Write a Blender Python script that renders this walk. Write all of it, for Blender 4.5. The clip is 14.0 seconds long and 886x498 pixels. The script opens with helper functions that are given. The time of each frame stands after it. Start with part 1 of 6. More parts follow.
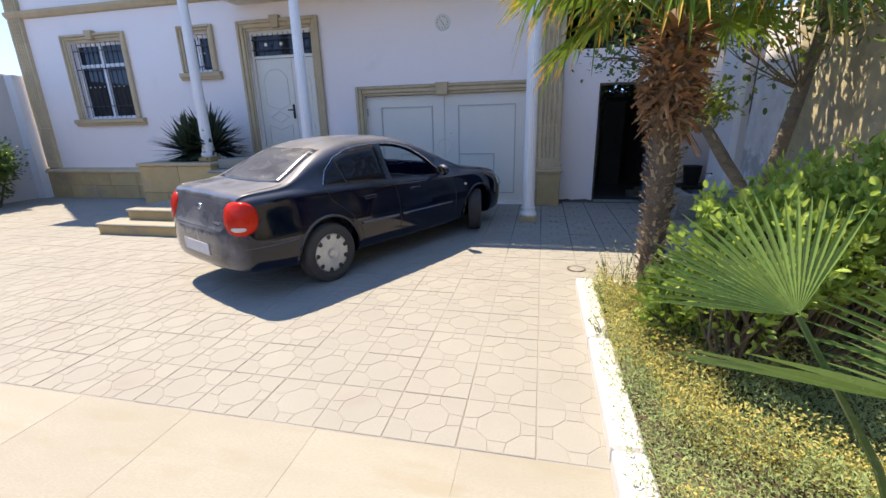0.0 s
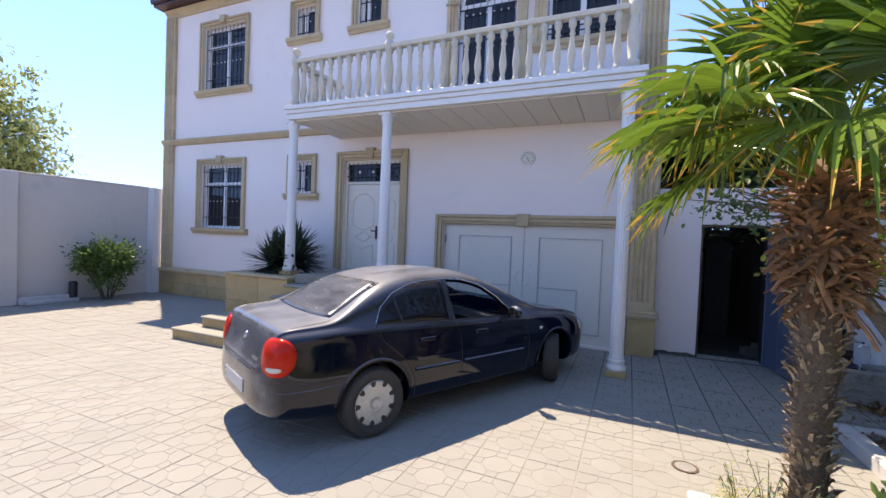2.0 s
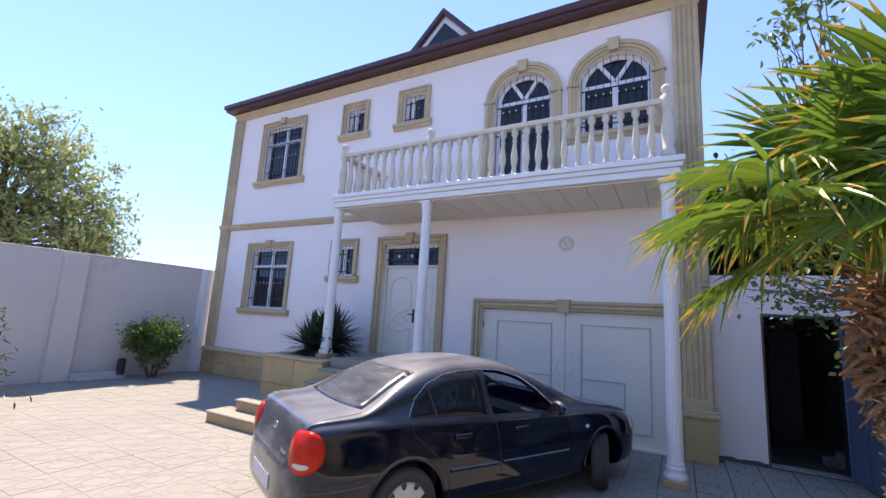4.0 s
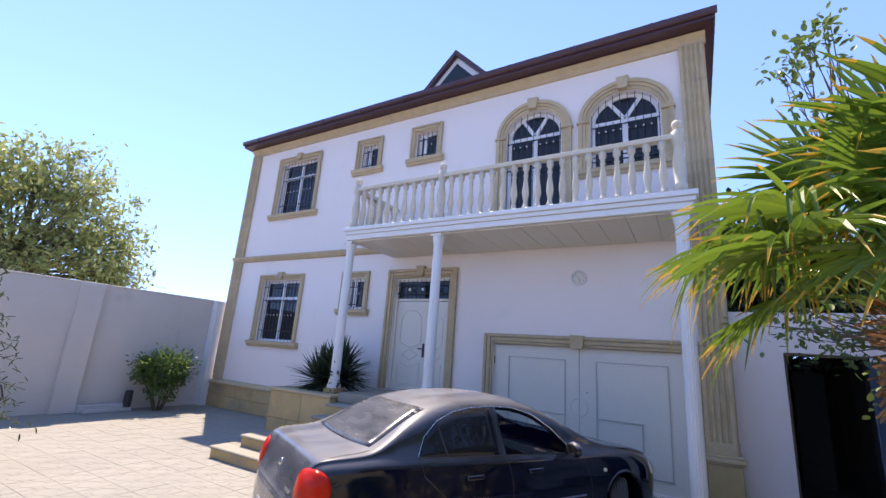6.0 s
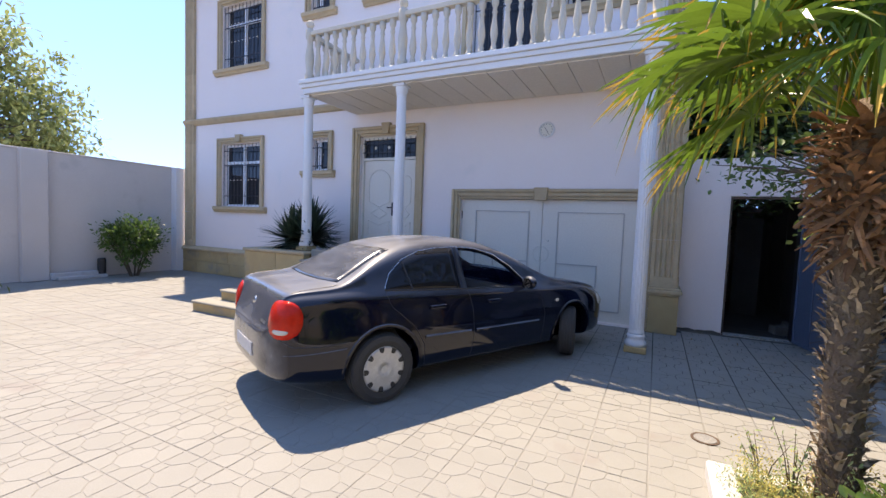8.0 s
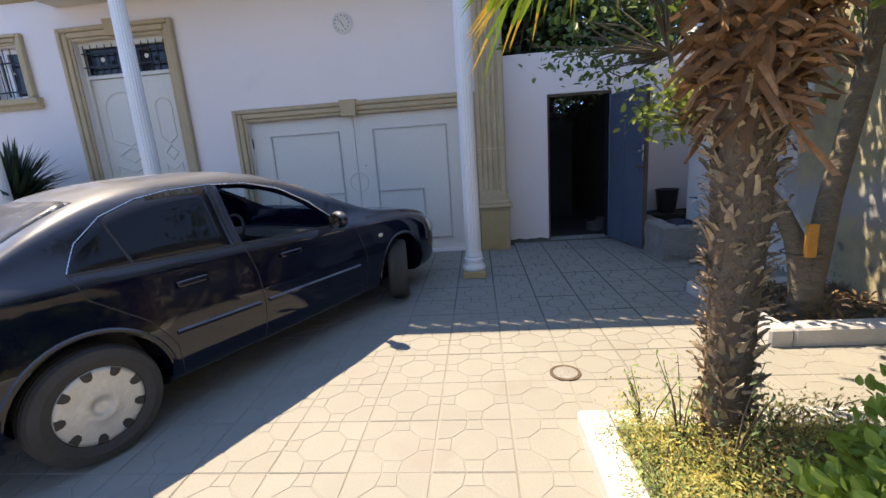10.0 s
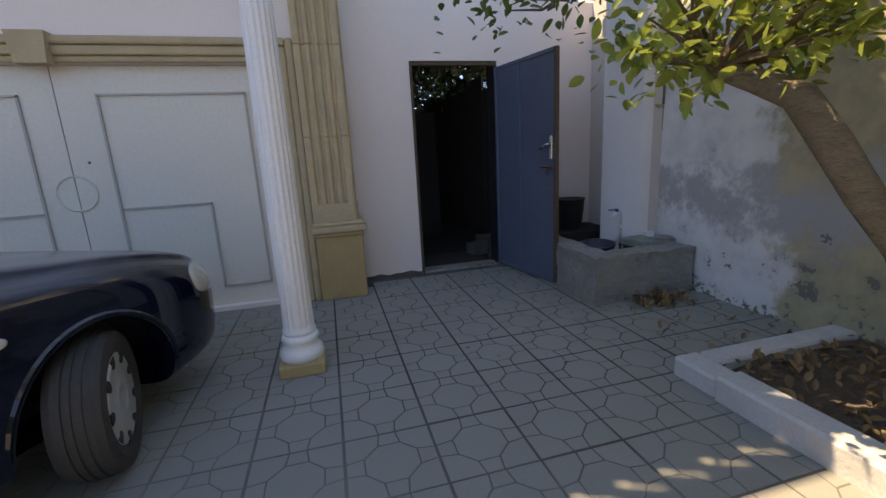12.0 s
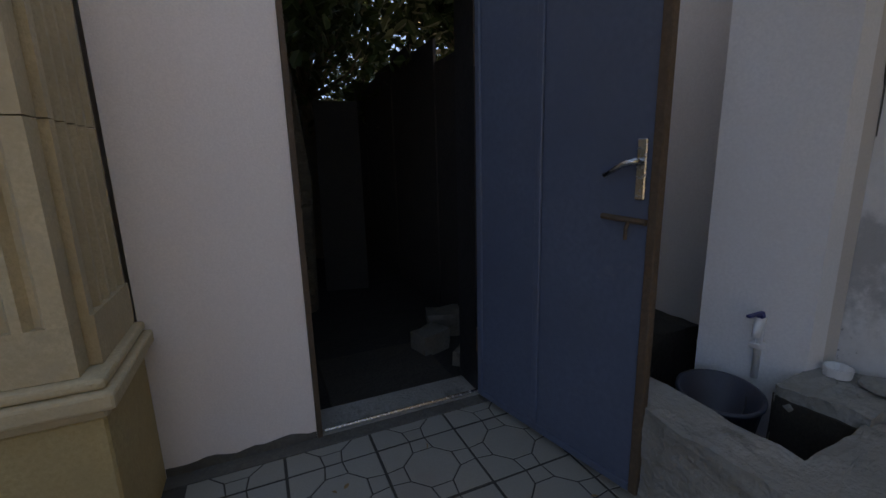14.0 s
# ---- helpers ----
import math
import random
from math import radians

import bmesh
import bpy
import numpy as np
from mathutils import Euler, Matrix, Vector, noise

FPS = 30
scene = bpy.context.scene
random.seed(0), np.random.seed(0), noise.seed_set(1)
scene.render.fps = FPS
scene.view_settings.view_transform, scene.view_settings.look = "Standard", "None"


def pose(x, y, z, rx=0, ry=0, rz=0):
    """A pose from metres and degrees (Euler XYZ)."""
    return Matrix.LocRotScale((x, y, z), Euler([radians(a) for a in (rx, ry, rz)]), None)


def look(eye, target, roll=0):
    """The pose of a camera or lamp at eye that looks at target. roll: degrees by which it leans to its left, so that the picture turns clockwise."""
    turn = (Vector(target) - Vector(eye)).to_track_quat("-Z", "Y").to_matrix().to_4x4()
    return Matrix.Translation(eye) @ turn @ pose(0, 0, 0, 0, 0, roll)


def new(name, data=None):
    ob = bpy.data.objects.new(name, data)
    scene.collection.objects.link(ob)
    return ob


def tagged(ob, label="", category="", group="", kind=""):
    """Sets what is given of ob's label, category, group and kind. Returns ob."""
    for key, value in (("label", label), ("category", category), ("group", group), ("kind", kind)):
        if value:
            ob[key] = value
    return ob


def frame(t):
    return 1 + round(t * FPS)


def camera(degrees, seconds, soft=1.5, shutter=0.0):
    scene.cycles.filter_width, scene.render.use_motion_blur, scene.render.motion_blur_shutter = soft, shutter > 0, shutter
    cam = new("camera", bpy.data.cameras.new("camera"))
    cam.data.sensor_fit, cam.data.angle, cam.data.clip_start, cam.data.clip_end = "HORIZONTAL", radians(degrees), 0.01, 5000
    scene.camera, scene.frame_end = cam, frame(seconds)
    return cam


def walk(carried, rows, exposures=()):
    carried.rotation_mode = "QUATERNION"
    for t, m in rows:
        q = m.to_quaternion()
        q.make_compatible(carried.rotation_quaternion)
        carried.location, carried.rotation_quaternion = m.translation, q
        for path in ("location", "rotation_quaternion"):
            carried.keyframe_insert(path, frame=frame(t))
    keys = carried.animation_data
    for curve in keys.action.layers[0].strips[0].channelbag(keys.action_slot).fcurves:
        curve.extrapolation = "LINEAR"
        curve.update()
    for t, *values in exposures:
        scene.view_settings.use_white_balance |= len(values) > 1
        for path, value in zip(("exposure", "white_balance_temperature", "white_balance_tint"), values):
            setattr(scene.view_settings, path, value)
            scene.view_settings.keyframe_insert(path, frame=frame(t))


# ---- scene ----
cam = camera(92.1, 14.0)
PATH = [
    (0, (0.092, 0.115, 1.582), (-0.339, 1.983, 1.011), -1.4),
    (0.5, (0.161, 0.356, 1.654), (-0.409, 2.215, 1.185), 0.7),
    (1, (0.043, 0.547, 1.705), (-0.62, 2.423, 1.501), 1.9),
    (1.5, (-0.038, 0.682, 1.74), (-0.74, 2.546, 1.568), 2.2),
    (2, (0.024, 0.764, 1.79), (-0.777, 2.596, 1.741), 2.3),
    (2.5, (0.05, 0.808, 1.814), (-0.775, 2.629, 1.881), 2.8),
    (3, (0.032, 0.81, 1.829), (-0.815, 2.617, 1.971), 3.7),
    (3.5, (0.014, 0.805, 1.858), (-0.856, 2.592, 2.082), 3.6),
    (4, (0.013, 0.789, 1.853), (-0.949, 2.513, 2.172), 3.3),
    (4.2, (0.004, 0.77, 1.843), (-1.001, 2.466, 2.179), 3.3),
    (6.3, (-0.01, 0.811, 1.835), (-1.003, 2.48, 2.314), 4.0),
    (6.5, (-0.007, 0.816, 1.813), (-0.99, 2.493, 2.285), 3.7),
    (7, (0.022, 0.856, 1.789), (-0.933, 2.569, 2.179), 3.2),
    (7.5, (0.039, 0.837, 1.685), (-0.889, 2.601, 1.843), 2.7),
    (8, (0.082, 0.907, 1.605), (-0.807, 2.695, 1.484), 2.2),
    (8.5, (0.111, 1.016, 1.563), (-0.658, 2.822, 1.18), 2.4),
    (9, (-0.005, 1.311, 1.504), (-0.614, 3.17, 1.089), -0.4),
    (9.2, (-0.028, 1.447, 1.497), (-0.537, 3.334, 1.072), -1.8),
    (11.3, (0.102, 3.625, 1.343), (0.452, 5.543, 0.897), -0.8),
    (11.5, (0.091, 3.857, 1.325), (0.53, 5.758, 0.885), -0.7),
    (12, (0.186, 4.442, 1.28), (0.675, 6.332, 0.845), -3.1),
    (12.5, (0.316, 5.056, 1.286), (0.929, 6.909, 0.853), -2.2),
    (13, (0.486, 5.666, 1.265), (1.254, 7.461, 0.832), -1.0),
    (13.5, (0.742, 6.266, 1.324), (1.517, 8.056, 0.880), 0.1),
    (14, (0.938, 6.903, 1.340), (1.713, 8.699, 0.925), -1.5),
]
walk(cam, [(t, look(eye, target, roll)) for t, eye, target, roll in PATH], [(0.0, 2.22, 8300, 12), (1.5, 2.22, 8200, 14), (3.0, 2.20, 7900, 18), (7.2, 2.20, 7900, 18), (9.0, 2.24, 8600, 12), (11.4, 2.38, 10400, 13), (12.6, 2.34, 13000, 15), (13.4, 2.14, 14000, 16), (14.0, 1.95, 14500, 15)])

# ---- sun, sky ----
KX, KY = 0.47, -0.30  # how far a shadow moves along x and y for each metre of height
world = bpy.data.worlds.new("sky")
scene.world = world
world.use_nodes = True
wn = world.node_tree
sky = wn.nodes.new("ShaderNodeTexSky")
sky.sky_type, sky.sun_disc = "NISHITA", False
sky.sun_elevation = math.atan(1 / math.hypot(KX, KY))
sky.sun_rotation = math.atan2(-KX, -KY)
sky.air_density, sky.dust_density, sky.ozone_density, sky.altitude = 0.9, 0.0, 9.0, 3500
sky_way, lift = wn.nodes.new("ShaderNodeTexCoord"), wn.nodes.new("ShaderNodeMapping")
lift.inputs["Location"].default_value = (0, 0, 0.17)  # lookup raised towards the zenith: little of the pale band at the horizon
wn.links.new(sky_way.outputs["Generated"], lift.inputs[0])
wn.links.new(lift.outputs[0], sky.inputs[0])
wn.links.new(sky.outputs[0], wn.nodes["Background"].inputs[0])
wn.nodes["Background"].inputs[1].default_value = 0.15
sun = new("sun", bpy.data.lights.new("sun", "SUN"))
sun.data.energy, sun.data.angle, sun.data.color = 2.0, radians(0.53), (1.0, 0.95, 0.88)
sun.matrix_world = look((-20, 15, 40), (-20 + KX * 40, 15 + KY * 40, 0))


# ---- materials ----
def material(name, a, b=None, rough=0.7, scale=4.0, fine=60.0, bump=0.15, metal=0.0, spec=0.5, vary=0.0, coat=0.0, stain=None, stain_scale=1.2, stain_from=0.55, trans=0.0, depth=0.01, stretch=(1, 1, 1)):
    """A surface of colour a that drifts to b at two scales, with grain relief; vary: from piece to piece; stain: blotches of a third colour."""
    m = bpy.data.materials.new(name)
    m.use_nodes = True
    nt = m.node_tree
    nodes, link = nt.nodes, nt.links.new
    p = nodes["Principled BSDF"]
    b = b or tuple(0.8 * v for v in a)
    co = nodes.new("ShaderNodeTexCoord")
    mp = nodes.new("ShaderNodeMapping")
    mp.inputs["Scale"].default_value = stretch
    geo = nodes.new("ShaderNodeNewGeometry")
    link(geo.outputs["Position"], mp.inputs[0])

    def noise_node(s, detail):
        n = nodes.new("ShaderNodeTexNoise")
        n.inputs["Scale"].default_value, n.inputs["Detail"].default_value, n.inputs["Roughness"].default_value = s, detail, 0.6
        link(mp.outputs[0], n.inputs["Vector"])
        return n.outputs["Fac"]

    def mix(f, x, y):
        n = nodes.new("ShaderNodeMix")
        n.data_type = "RGBA"
        for v, s in ((f, n.inputs[0]), (x, n.inputs[6]), (y, n.inputs[7])):
            if isinstance(v, bpy.types.NodeSocket):
                link(v, s)
            else:
                s.default_value = (*v, 1) if isinstance(v, tuple) else v
        return n.outputs[2]

    def ramp(f, lo, hi):
        n = nodes.new("ShaderNodeMapRange")
        n.inputs[1].default_value, n.inputs[2].default_value = lo, hi
        link(f, n.inputs[0])
        return n.outputs[0]

    big, small = noise_node(scale, 5), noise_node(fine, 3)
    colour = mix(ramp(big, 0.32, 0.68), a, b)
    colour = mix(ramp(small, 0.3, 0.75), colour, mix(0.75, a, tuple(v * 0.88 for v in b)))
    if stain:
        colour = mix(ramp(noise_node(stain_scale, 7), stain_from, stain_from + 0.12), colour, stain)
    if vary:
        oi, rnd = nodes.new("ShaderNodeObjectInfo"), nodes.new("ShaderNodeMath")
        rnd.operation = "ADD"
        link(oi.outputs["Random"], rnd.inputs[0])
        link(geo.outputs["Random Per Island"], rnd.inputs[1])
        half = nodes.new("ShaderNodeMath")
        half.operation = "FRACT"
        link(rnd.outputs[0], half.inputs[0])
        h = nodes.new("ShaderNodeHueSaturation")
        link(colour, h.inputs["Color"])
        link(ramp(half.outputs[0], 0.0, 1.0), h.inputs["Value"])
        span = h.inputs["Value"].links[0].from_node
        span.inputs[3].default_value, span.inputs[4].default_value = 1 - vary, 1 + vary
        colour = h.outputs[0]
    link(colour, p.inputs["Base Color"])
    r = ramp(small, 0.2, 0.8)
    r.node.inputs[3].default_value, r.node.inputs[4].default_value = max(rough - 0.08, 0.02), min(rough + 0.08, 1)
    link(r, p.inputs["Roughness"])
    p.inputs["Metallic"].default_value, p.inputs["Specular IOR Level"].default_value, p.inputs["Coat Weight"].default_value = metal, spec, coat
    p.inputs["Coat Roughness"].default_value = 0.03
    if trans:
        p.inputs["Subsurface Weight"].default_value = 0
        tr, ad = nodes.new("ShaderNodeBsdfTranslucent"), nodes.new("ShaderNodeMixShader")
        link(colour, tr.inputs[0])
        ad.inputs[0].default_value = trans
        link(p.outputs[0], ad.inputs[1])
        link(tr.outputs[0], ad.inputs[2])
        link(ad.outputs[0], nodes["Material Output"].inputs[0])
    if bump:
        bp = nodes.new("ShaderNodeBump")
        bp.inputs["Strength"].default_value, bp.inputs["Distance"].default_value = bump, depth
        link(small, bp.inputs["Height"])
        b2 = nodes.new("ShaderNodeBump")
        b2.inputs["Strength"].default_value, b2.inputs["Distance"].default_value = bump, depth * 4
        link(big, b2.inputs["Height"])
        link(bp.outputs[0], b2.inputs["Normal"])
        link(b2.outputs[0], p.inputs["Normal"])
    return m


def glass(name, colour, rough=0.02, clear=0.0):
    """Glass: clear is how much of what lies behind shows through."""
    m = bpy.data.materials.new(name)
    m.use_nodes = True
    nt = m.node_tree
    p = nt.nodes["Principled BSDF"]
    p.inputs["Base Color"].default_value, p.inputs["Roughness"].default_value = (*colour, 1), rough
    p.inputs["Transmission Weight"].default_value, p.inputs["IOR"].default_value = clear, 1.45
    return m


STUCCO = material("stucco", (0.88, 0.80, 0.755), (0.84, 0.76, 0.715), 0.9, 0.9, 140, 0.3, depth=0.005, stain=(0.77, 0.72, 0.68), stain_scale=1.6, stain_from=0.6)
WALL = material("yard_wall_render", (0.66, 0.60, 0.54), (0.58, 0.53, 0.48), 0.92, 0.8, 90, 0.35, depth=0.006, stain=(0.5, 0.46, 0.41), stain_scale=0.9, stain_from=0.62)
WHITEWASH = material("whitewash", (0.80, 0.785, 0.77), (0.72, 0.71, 0.70), 0.9, 1.5, 80, 0.3, depth=0.006, stain=(0.5, 0.5, 0.5), stain_scale=2.2, stain_from=0.66)
STONE = material("limestone", (0.58, 0.43, 0.21), (0.46, 0.32, 0.15), 0.88, 3.0, 70, 0.5, depth=0.008, vary=0.12, stain=(0.36, 0.29, 0.19), stain_scale=2.6, stain_from=0.56)
TRIM = material("limestone_trim", (0.62, 0.48, 0.295), (0.47, 0.36, 0.22), 0.88, 4.5, 80, 0.5, depth=0.007, vary=0.08, stain=(0.46, 0.365, 0.24), stain_scale=5.5, stain_from=0.56)
PAVER = material("concrete_tile", (0.305, 0.295, 0.258), (0.262, 0.253, 0.224), 0.9, 1.1, 120, 0.3, depth=0.004, vary=0.03, stain=(0.255, 0.232, 0.205), stain_scale=1.7, stain_from=0.58)
# darker than the leaves: the panels' groove and shadow lines put into colour
BEAD = material("garage_beading", (0.5, 0.47, 0.42), (0.44, 0.41, 0.37), 0.6, 4, 60, 0.1)
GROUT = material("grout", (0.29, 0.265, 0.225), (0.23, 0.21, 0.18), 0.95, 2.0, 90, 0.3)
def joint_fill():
    """Pale sand in the joints; round the gate dark dirt with shade painted in."""
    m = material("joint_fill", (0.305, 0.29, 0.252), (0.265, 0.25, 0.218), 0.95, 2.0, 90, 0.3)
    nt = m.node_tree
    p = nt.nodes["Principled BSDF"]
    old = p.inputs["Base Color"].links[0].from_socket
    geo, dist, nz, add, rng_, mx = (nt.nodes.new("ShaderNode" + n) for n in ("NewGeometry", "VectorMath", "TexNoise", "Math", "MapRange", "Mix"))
    # noisy round mask: the gate area's shade goes into the joint colour
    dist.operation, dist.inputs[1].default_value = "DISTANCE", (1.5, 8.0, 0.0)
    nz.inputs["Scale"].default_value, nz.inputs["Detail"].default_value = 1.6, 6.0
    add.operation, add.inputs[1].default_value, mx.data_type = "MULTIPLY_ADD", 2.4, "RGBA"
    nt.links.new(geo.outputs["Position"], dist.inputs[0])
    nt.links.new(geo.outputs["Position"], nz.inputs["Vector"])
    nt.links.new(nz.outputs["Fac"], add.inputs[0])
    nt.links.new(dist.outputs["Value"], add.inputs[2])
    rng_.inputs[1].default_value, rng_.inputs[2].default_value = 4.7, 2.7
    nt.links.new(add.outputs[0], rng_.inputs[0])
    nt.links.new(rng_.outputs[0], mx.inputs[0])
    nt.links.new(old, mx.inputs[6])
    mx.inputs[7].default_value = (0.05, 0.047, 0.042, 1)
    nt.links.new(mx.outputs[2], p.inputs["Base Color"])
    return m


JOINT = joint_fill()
SLAB = material("sandstone_slab", (0.315, 0.30, 0.25), (0.265, 0.247, 0.2), 0.8, 1.2, 50, 0.15, depth=0.003, vary=0.05, stain=(0.26, 0.235, 0.18), stain_scale=1.4, stain_from=0.54, stretch=(1, 3, 1))
WHITE = material("white_paint", (0.80, 0.79, 0.77), (0.74, 0.73, 0.71), 0.5, 2.0, 60, 0.1, depth=0.003)
CREAM = material("cream_paint", (0.75, 0.71, 0.61), (0.71, 0.67, 0.58), 0.45, 1.2, 40, 0.06, depth=0.003)
BALUSTER = material("baluster_stone", (0.66, 0.60, 0.48), (0.56, 0.50, 0.40), 0.75, 6.0, 60, 0.25, depth=0.004, vary=0.05)
SOFFIT = material("soffit_panel", (0.74, 0.68, 0.60), (0.70, 0.64, 0.56), 0.5, 0.6, 30, 0.05, depth=0.002)
ROOF = material("roof_metal", (0.10, 0.045, 0.05), (0.075, 0.035, 0.04), 0.4, 3.0, 40, 0.1, metal=0.2)
PVC = material("white_pvc", (0.80, 0.80, 0.80), (0.76, 0.76, 0.77), 0.35, 2.0, 30, 0.03)
PANE = glass("window_glass", (0.015, 0.017, 0.022), 0.03)
IRON = material("black_iron", (0.03, 0.03, 0.033), (0.05, 0.045, 0.045), 0.5, 8, 60, 0.1, metal=0.6)
STEEL_BLUE = material("blue_gate_paint", (0.088, 0.125, 0.19), (0.07, 0.10, 0.155), 0.45, 2.0, 45, 0.12, depth=0.003, stain=(0.16, 0.17, 0.2), stain_scale=3, stain_from=0.66)
RUST = material("rusty_steel", (0.16, 0.10, 0.065), (0.10, 0.07, 0.05), 0.8, 8, 70, 0.3, metal=0.3)
CHROME = material("worn_chrome", (0.62, 0.62, 0.63), (0.5, 0.5, 0.5), 0.25, 6, 60, 0.05, metal=1.0)
CONCRETE = material("rough_concrete", (0.36, 0.345, 0.315), (0.22, 0.215, 0.195), 0.95, 4.0, 55, 0.8, depth=0.014, stain=(0.13, 0.125, 0.11), stain_scale=5, stain_from=0.57)
SOIL = material("soil", (0.14, 0.10, 0.07), (0.09, 0.065, 0.045), 0.98, 5, 50, 0.8, depth=0.02)
KERB = material("whitewashed_kerb", (0.60, 0.59, 0.575), (0.46, 0.445, 0.42), 0.9, 5, 60, 0.4, depth=0.006, stain=(0.45, 0.42, 0.38), stain_scale=6, stain_from=0.62)
BLACK = material("black_plastic", (0.02, 0.02, 0.022), (0.03, 0.03, 0.032), 0.5, 6, 60, 0.08)
MARGIN = material("dirty_concrete", (0.16, 0.15, 0.13), (0.09, 0.085, 0.075), 0.95, 5.0, 50, 0.7, depth=0.012)
# two near-black colours: both hold the passage's shade, the second also lines the trough
SHADED_EARTH = material("shaded_earth", (0.022, 0.019, 0.015), (0.013, 0.012, 0.010), 0.98, 3, 50, 0.6, depth=0.015)
DARKFILL = material("dark_fill", (0.045, 0.037, 0.03), (0.03, 0.025, 0.02), 0.98, 4, 50, 0.6, depth=0.015)
DARKROOM = material("dark_room", (0.05, 0.045, 0.04), (0.03, 0.03, 0.03), 0.9, 2, 40, 0.1)


def old_wall():
    """Whitewash over ochre plaster, with damp blotches and peeled flecks of their own shapes."""
    m = bpy.data.materials.new("old_wall_render")
    m.use_nodes = True
    nt = m.node_tree
    nodes, link = nt.nodes, nt.links.new
    p = nodes["Principled BSDF"]
    p.inputs["Roughness"].default_value = 0.93
    geo, sep = nodes.new("ShaderNodeNewGeometry"), nodes.new("ShaderNodeSeparateXYZ")
    link(geo.outputs["Position"], sep.inputs[0])

    def nz(s, d=6):
        n = nodes.new("ShaderNodeTexNoise")
        n.inputs["Scale"].default_value, n.inputs["Detail"].default_value, n.inputs["Roughness"].default_value = s, d, 0.65
        link(geo.outputs["Position"], n.inputs["Vector"])
        return n.outputs["Fac"]

    def op(kind, a, b):
        n = nodes.new("ShaderNodeMath")
        n.operation = kind
        for v, s in ((a, n.inputs[0]), (b, n.inputs[1])):
            if isinstance(v, bpy.types.NodeSocket):
                link(v, s)
            else:
                s.default_value = v
        return n.outputs[0]

    def step(v, lo, hi):
        n = nodes.new("ShaderNodeMapRange")
        n.interpolation_type = "SMOOTHSTEP"
        n.inputs[1].default_value, n.inputs[2].default_value = lo, hi
        link(v, n.inputs[0])
        return n.outputs[0]

    def mix(f, a, b):
        n = nodes.new("ShaderNodeMix")
        n.data_type = "RGBA"
        for v, s in ((f, n.inputs[0]), (a, n.inputs[6]), (b, n.inputs[7])):
            if isinstance(v, bpy.types.NodeSocket):
                link(v, s)
            else:
                s.default_value = (*v, 1)
        return n.outputs[2]

    y, z = sep.outputs["Y"], sep.outputs["Z"]
    big, mid, fine = nz(1.1), nz(3.5), nz(26, 4)
    white = mix(step(mid, 0.35, 0.7), (0.76, 0.745, 0.725), (0.60, 0.59, 0.57))
    ochre = mix(step(mid, 0.35, 0.65), (0.50, 0.43, 0.27), (0.36, 0.32, 0.22))
    edge = op("ADD", y, op("MULTIPLY", op("SUBTRACT", big, 0.5), 1.6))
    colour = mix(step(edge, 6.75, 6.6), white, ochre)
    tongue = op("SUBTRACT", op("ADD", op("MULTIPLY", op("SUBTRACT", mid, 0.5), 0.9), op("MULTIPLY", op("SUBTRACT", fine, 0.5), 0.35)), op("ABSOLUTE", op("SUBTRACT", op("ADD", z, op("MULTIPLY", op("SUBTRACT", big, 0.5), 0.9)), 0.80), 0.0))
    colour = mix(step(tongue, -0.30, -0.02), colour, (0.41, 0.405, 0.395))
    peel = op("ADD", op("MULTIPLY", mid, 0.7), op("MULTIPLY", fine, 0.3))
    low = op("SUBTRACT", peel, op("MULTIPLY", z, 0.16))
    colour = mix(step(low, 0.515, 0.53), colour, (0.19, 0.185, 0.165))
    colour = mix(step(op("ADD", op("MULTIPLY", nz(2.3), 0.75), op("MULTIPLY", fine, 0.25)), 0.60, 0.72), colour, (0.34, 0.32, 0.26))
    link(colour, p.inputs["Base Color"])
    bp = nodes.new("ShaderNodeBump")
    bp.inputs["Strength"].default_value, bp.inputs["Distance"].default_value = 0.5, 0.01
    link(op("ADD", fine, mid), bp.inputs["Height"])
    link(bp.outputs[0], p.inputs["Normal"])
    return m


OLDWALL = old_wall()


# ---- mesh helpers ----
def finish(name, bm, mat, smooth=False):
    me = bpy.data.meshes.new(name)
    bmesh.ops.recalc_face_normals(bm, faces=bm.faces)
    bm.to_mesh(me)
    bm.free()
    me.materials.append(mat)
    if smooth:
        for f in me.polygons:
            f.use_smooth = True
    return me


def part(name, bm, mat, parent=None, label="", smooth=False):
    """Links a bmesh as one mesh object, under a thing or a part."""
    ob = new(name, finish(name, bm, mat, smooth))
    if parent:
        ob.parent = parent
    return tagged(ob, label) if label else ob


def thing(name, label, category, at=(0, 0, 0), group="", kind=""):
    ob = new(name)
    ob.location = at
    ob.empty_display_size = 0.1
    return tagged(ob, label, category, group, kind)


def box(bm, x0, x1, y0, y1, z0, z1, bevel=0.0, seg=1):
    made = bmesh.ops.create_cube(bm, size=1.0, matrix=Matrix.LocRotScale(((x0 + x1) / 2, (y0 + y1) / 2, (z0 + z1) / 2), None, (abs(x1 - x0), abs(y1 - y0), abs(z1 - z0))))
    if bevel:
        es = list({e for v in made["verts"] for e in v.link_edges})
        bmesh.ops.bevel(bm, geom=es, offset=bevel, segments=seg, affect="EDGES", profile=0.5)
    return bm


def boxes(*dims, bevel=0.0):
    bm = bmesh.new()
    for d in dims:
        box(bm, *d, bevel=bevel)
    return bm


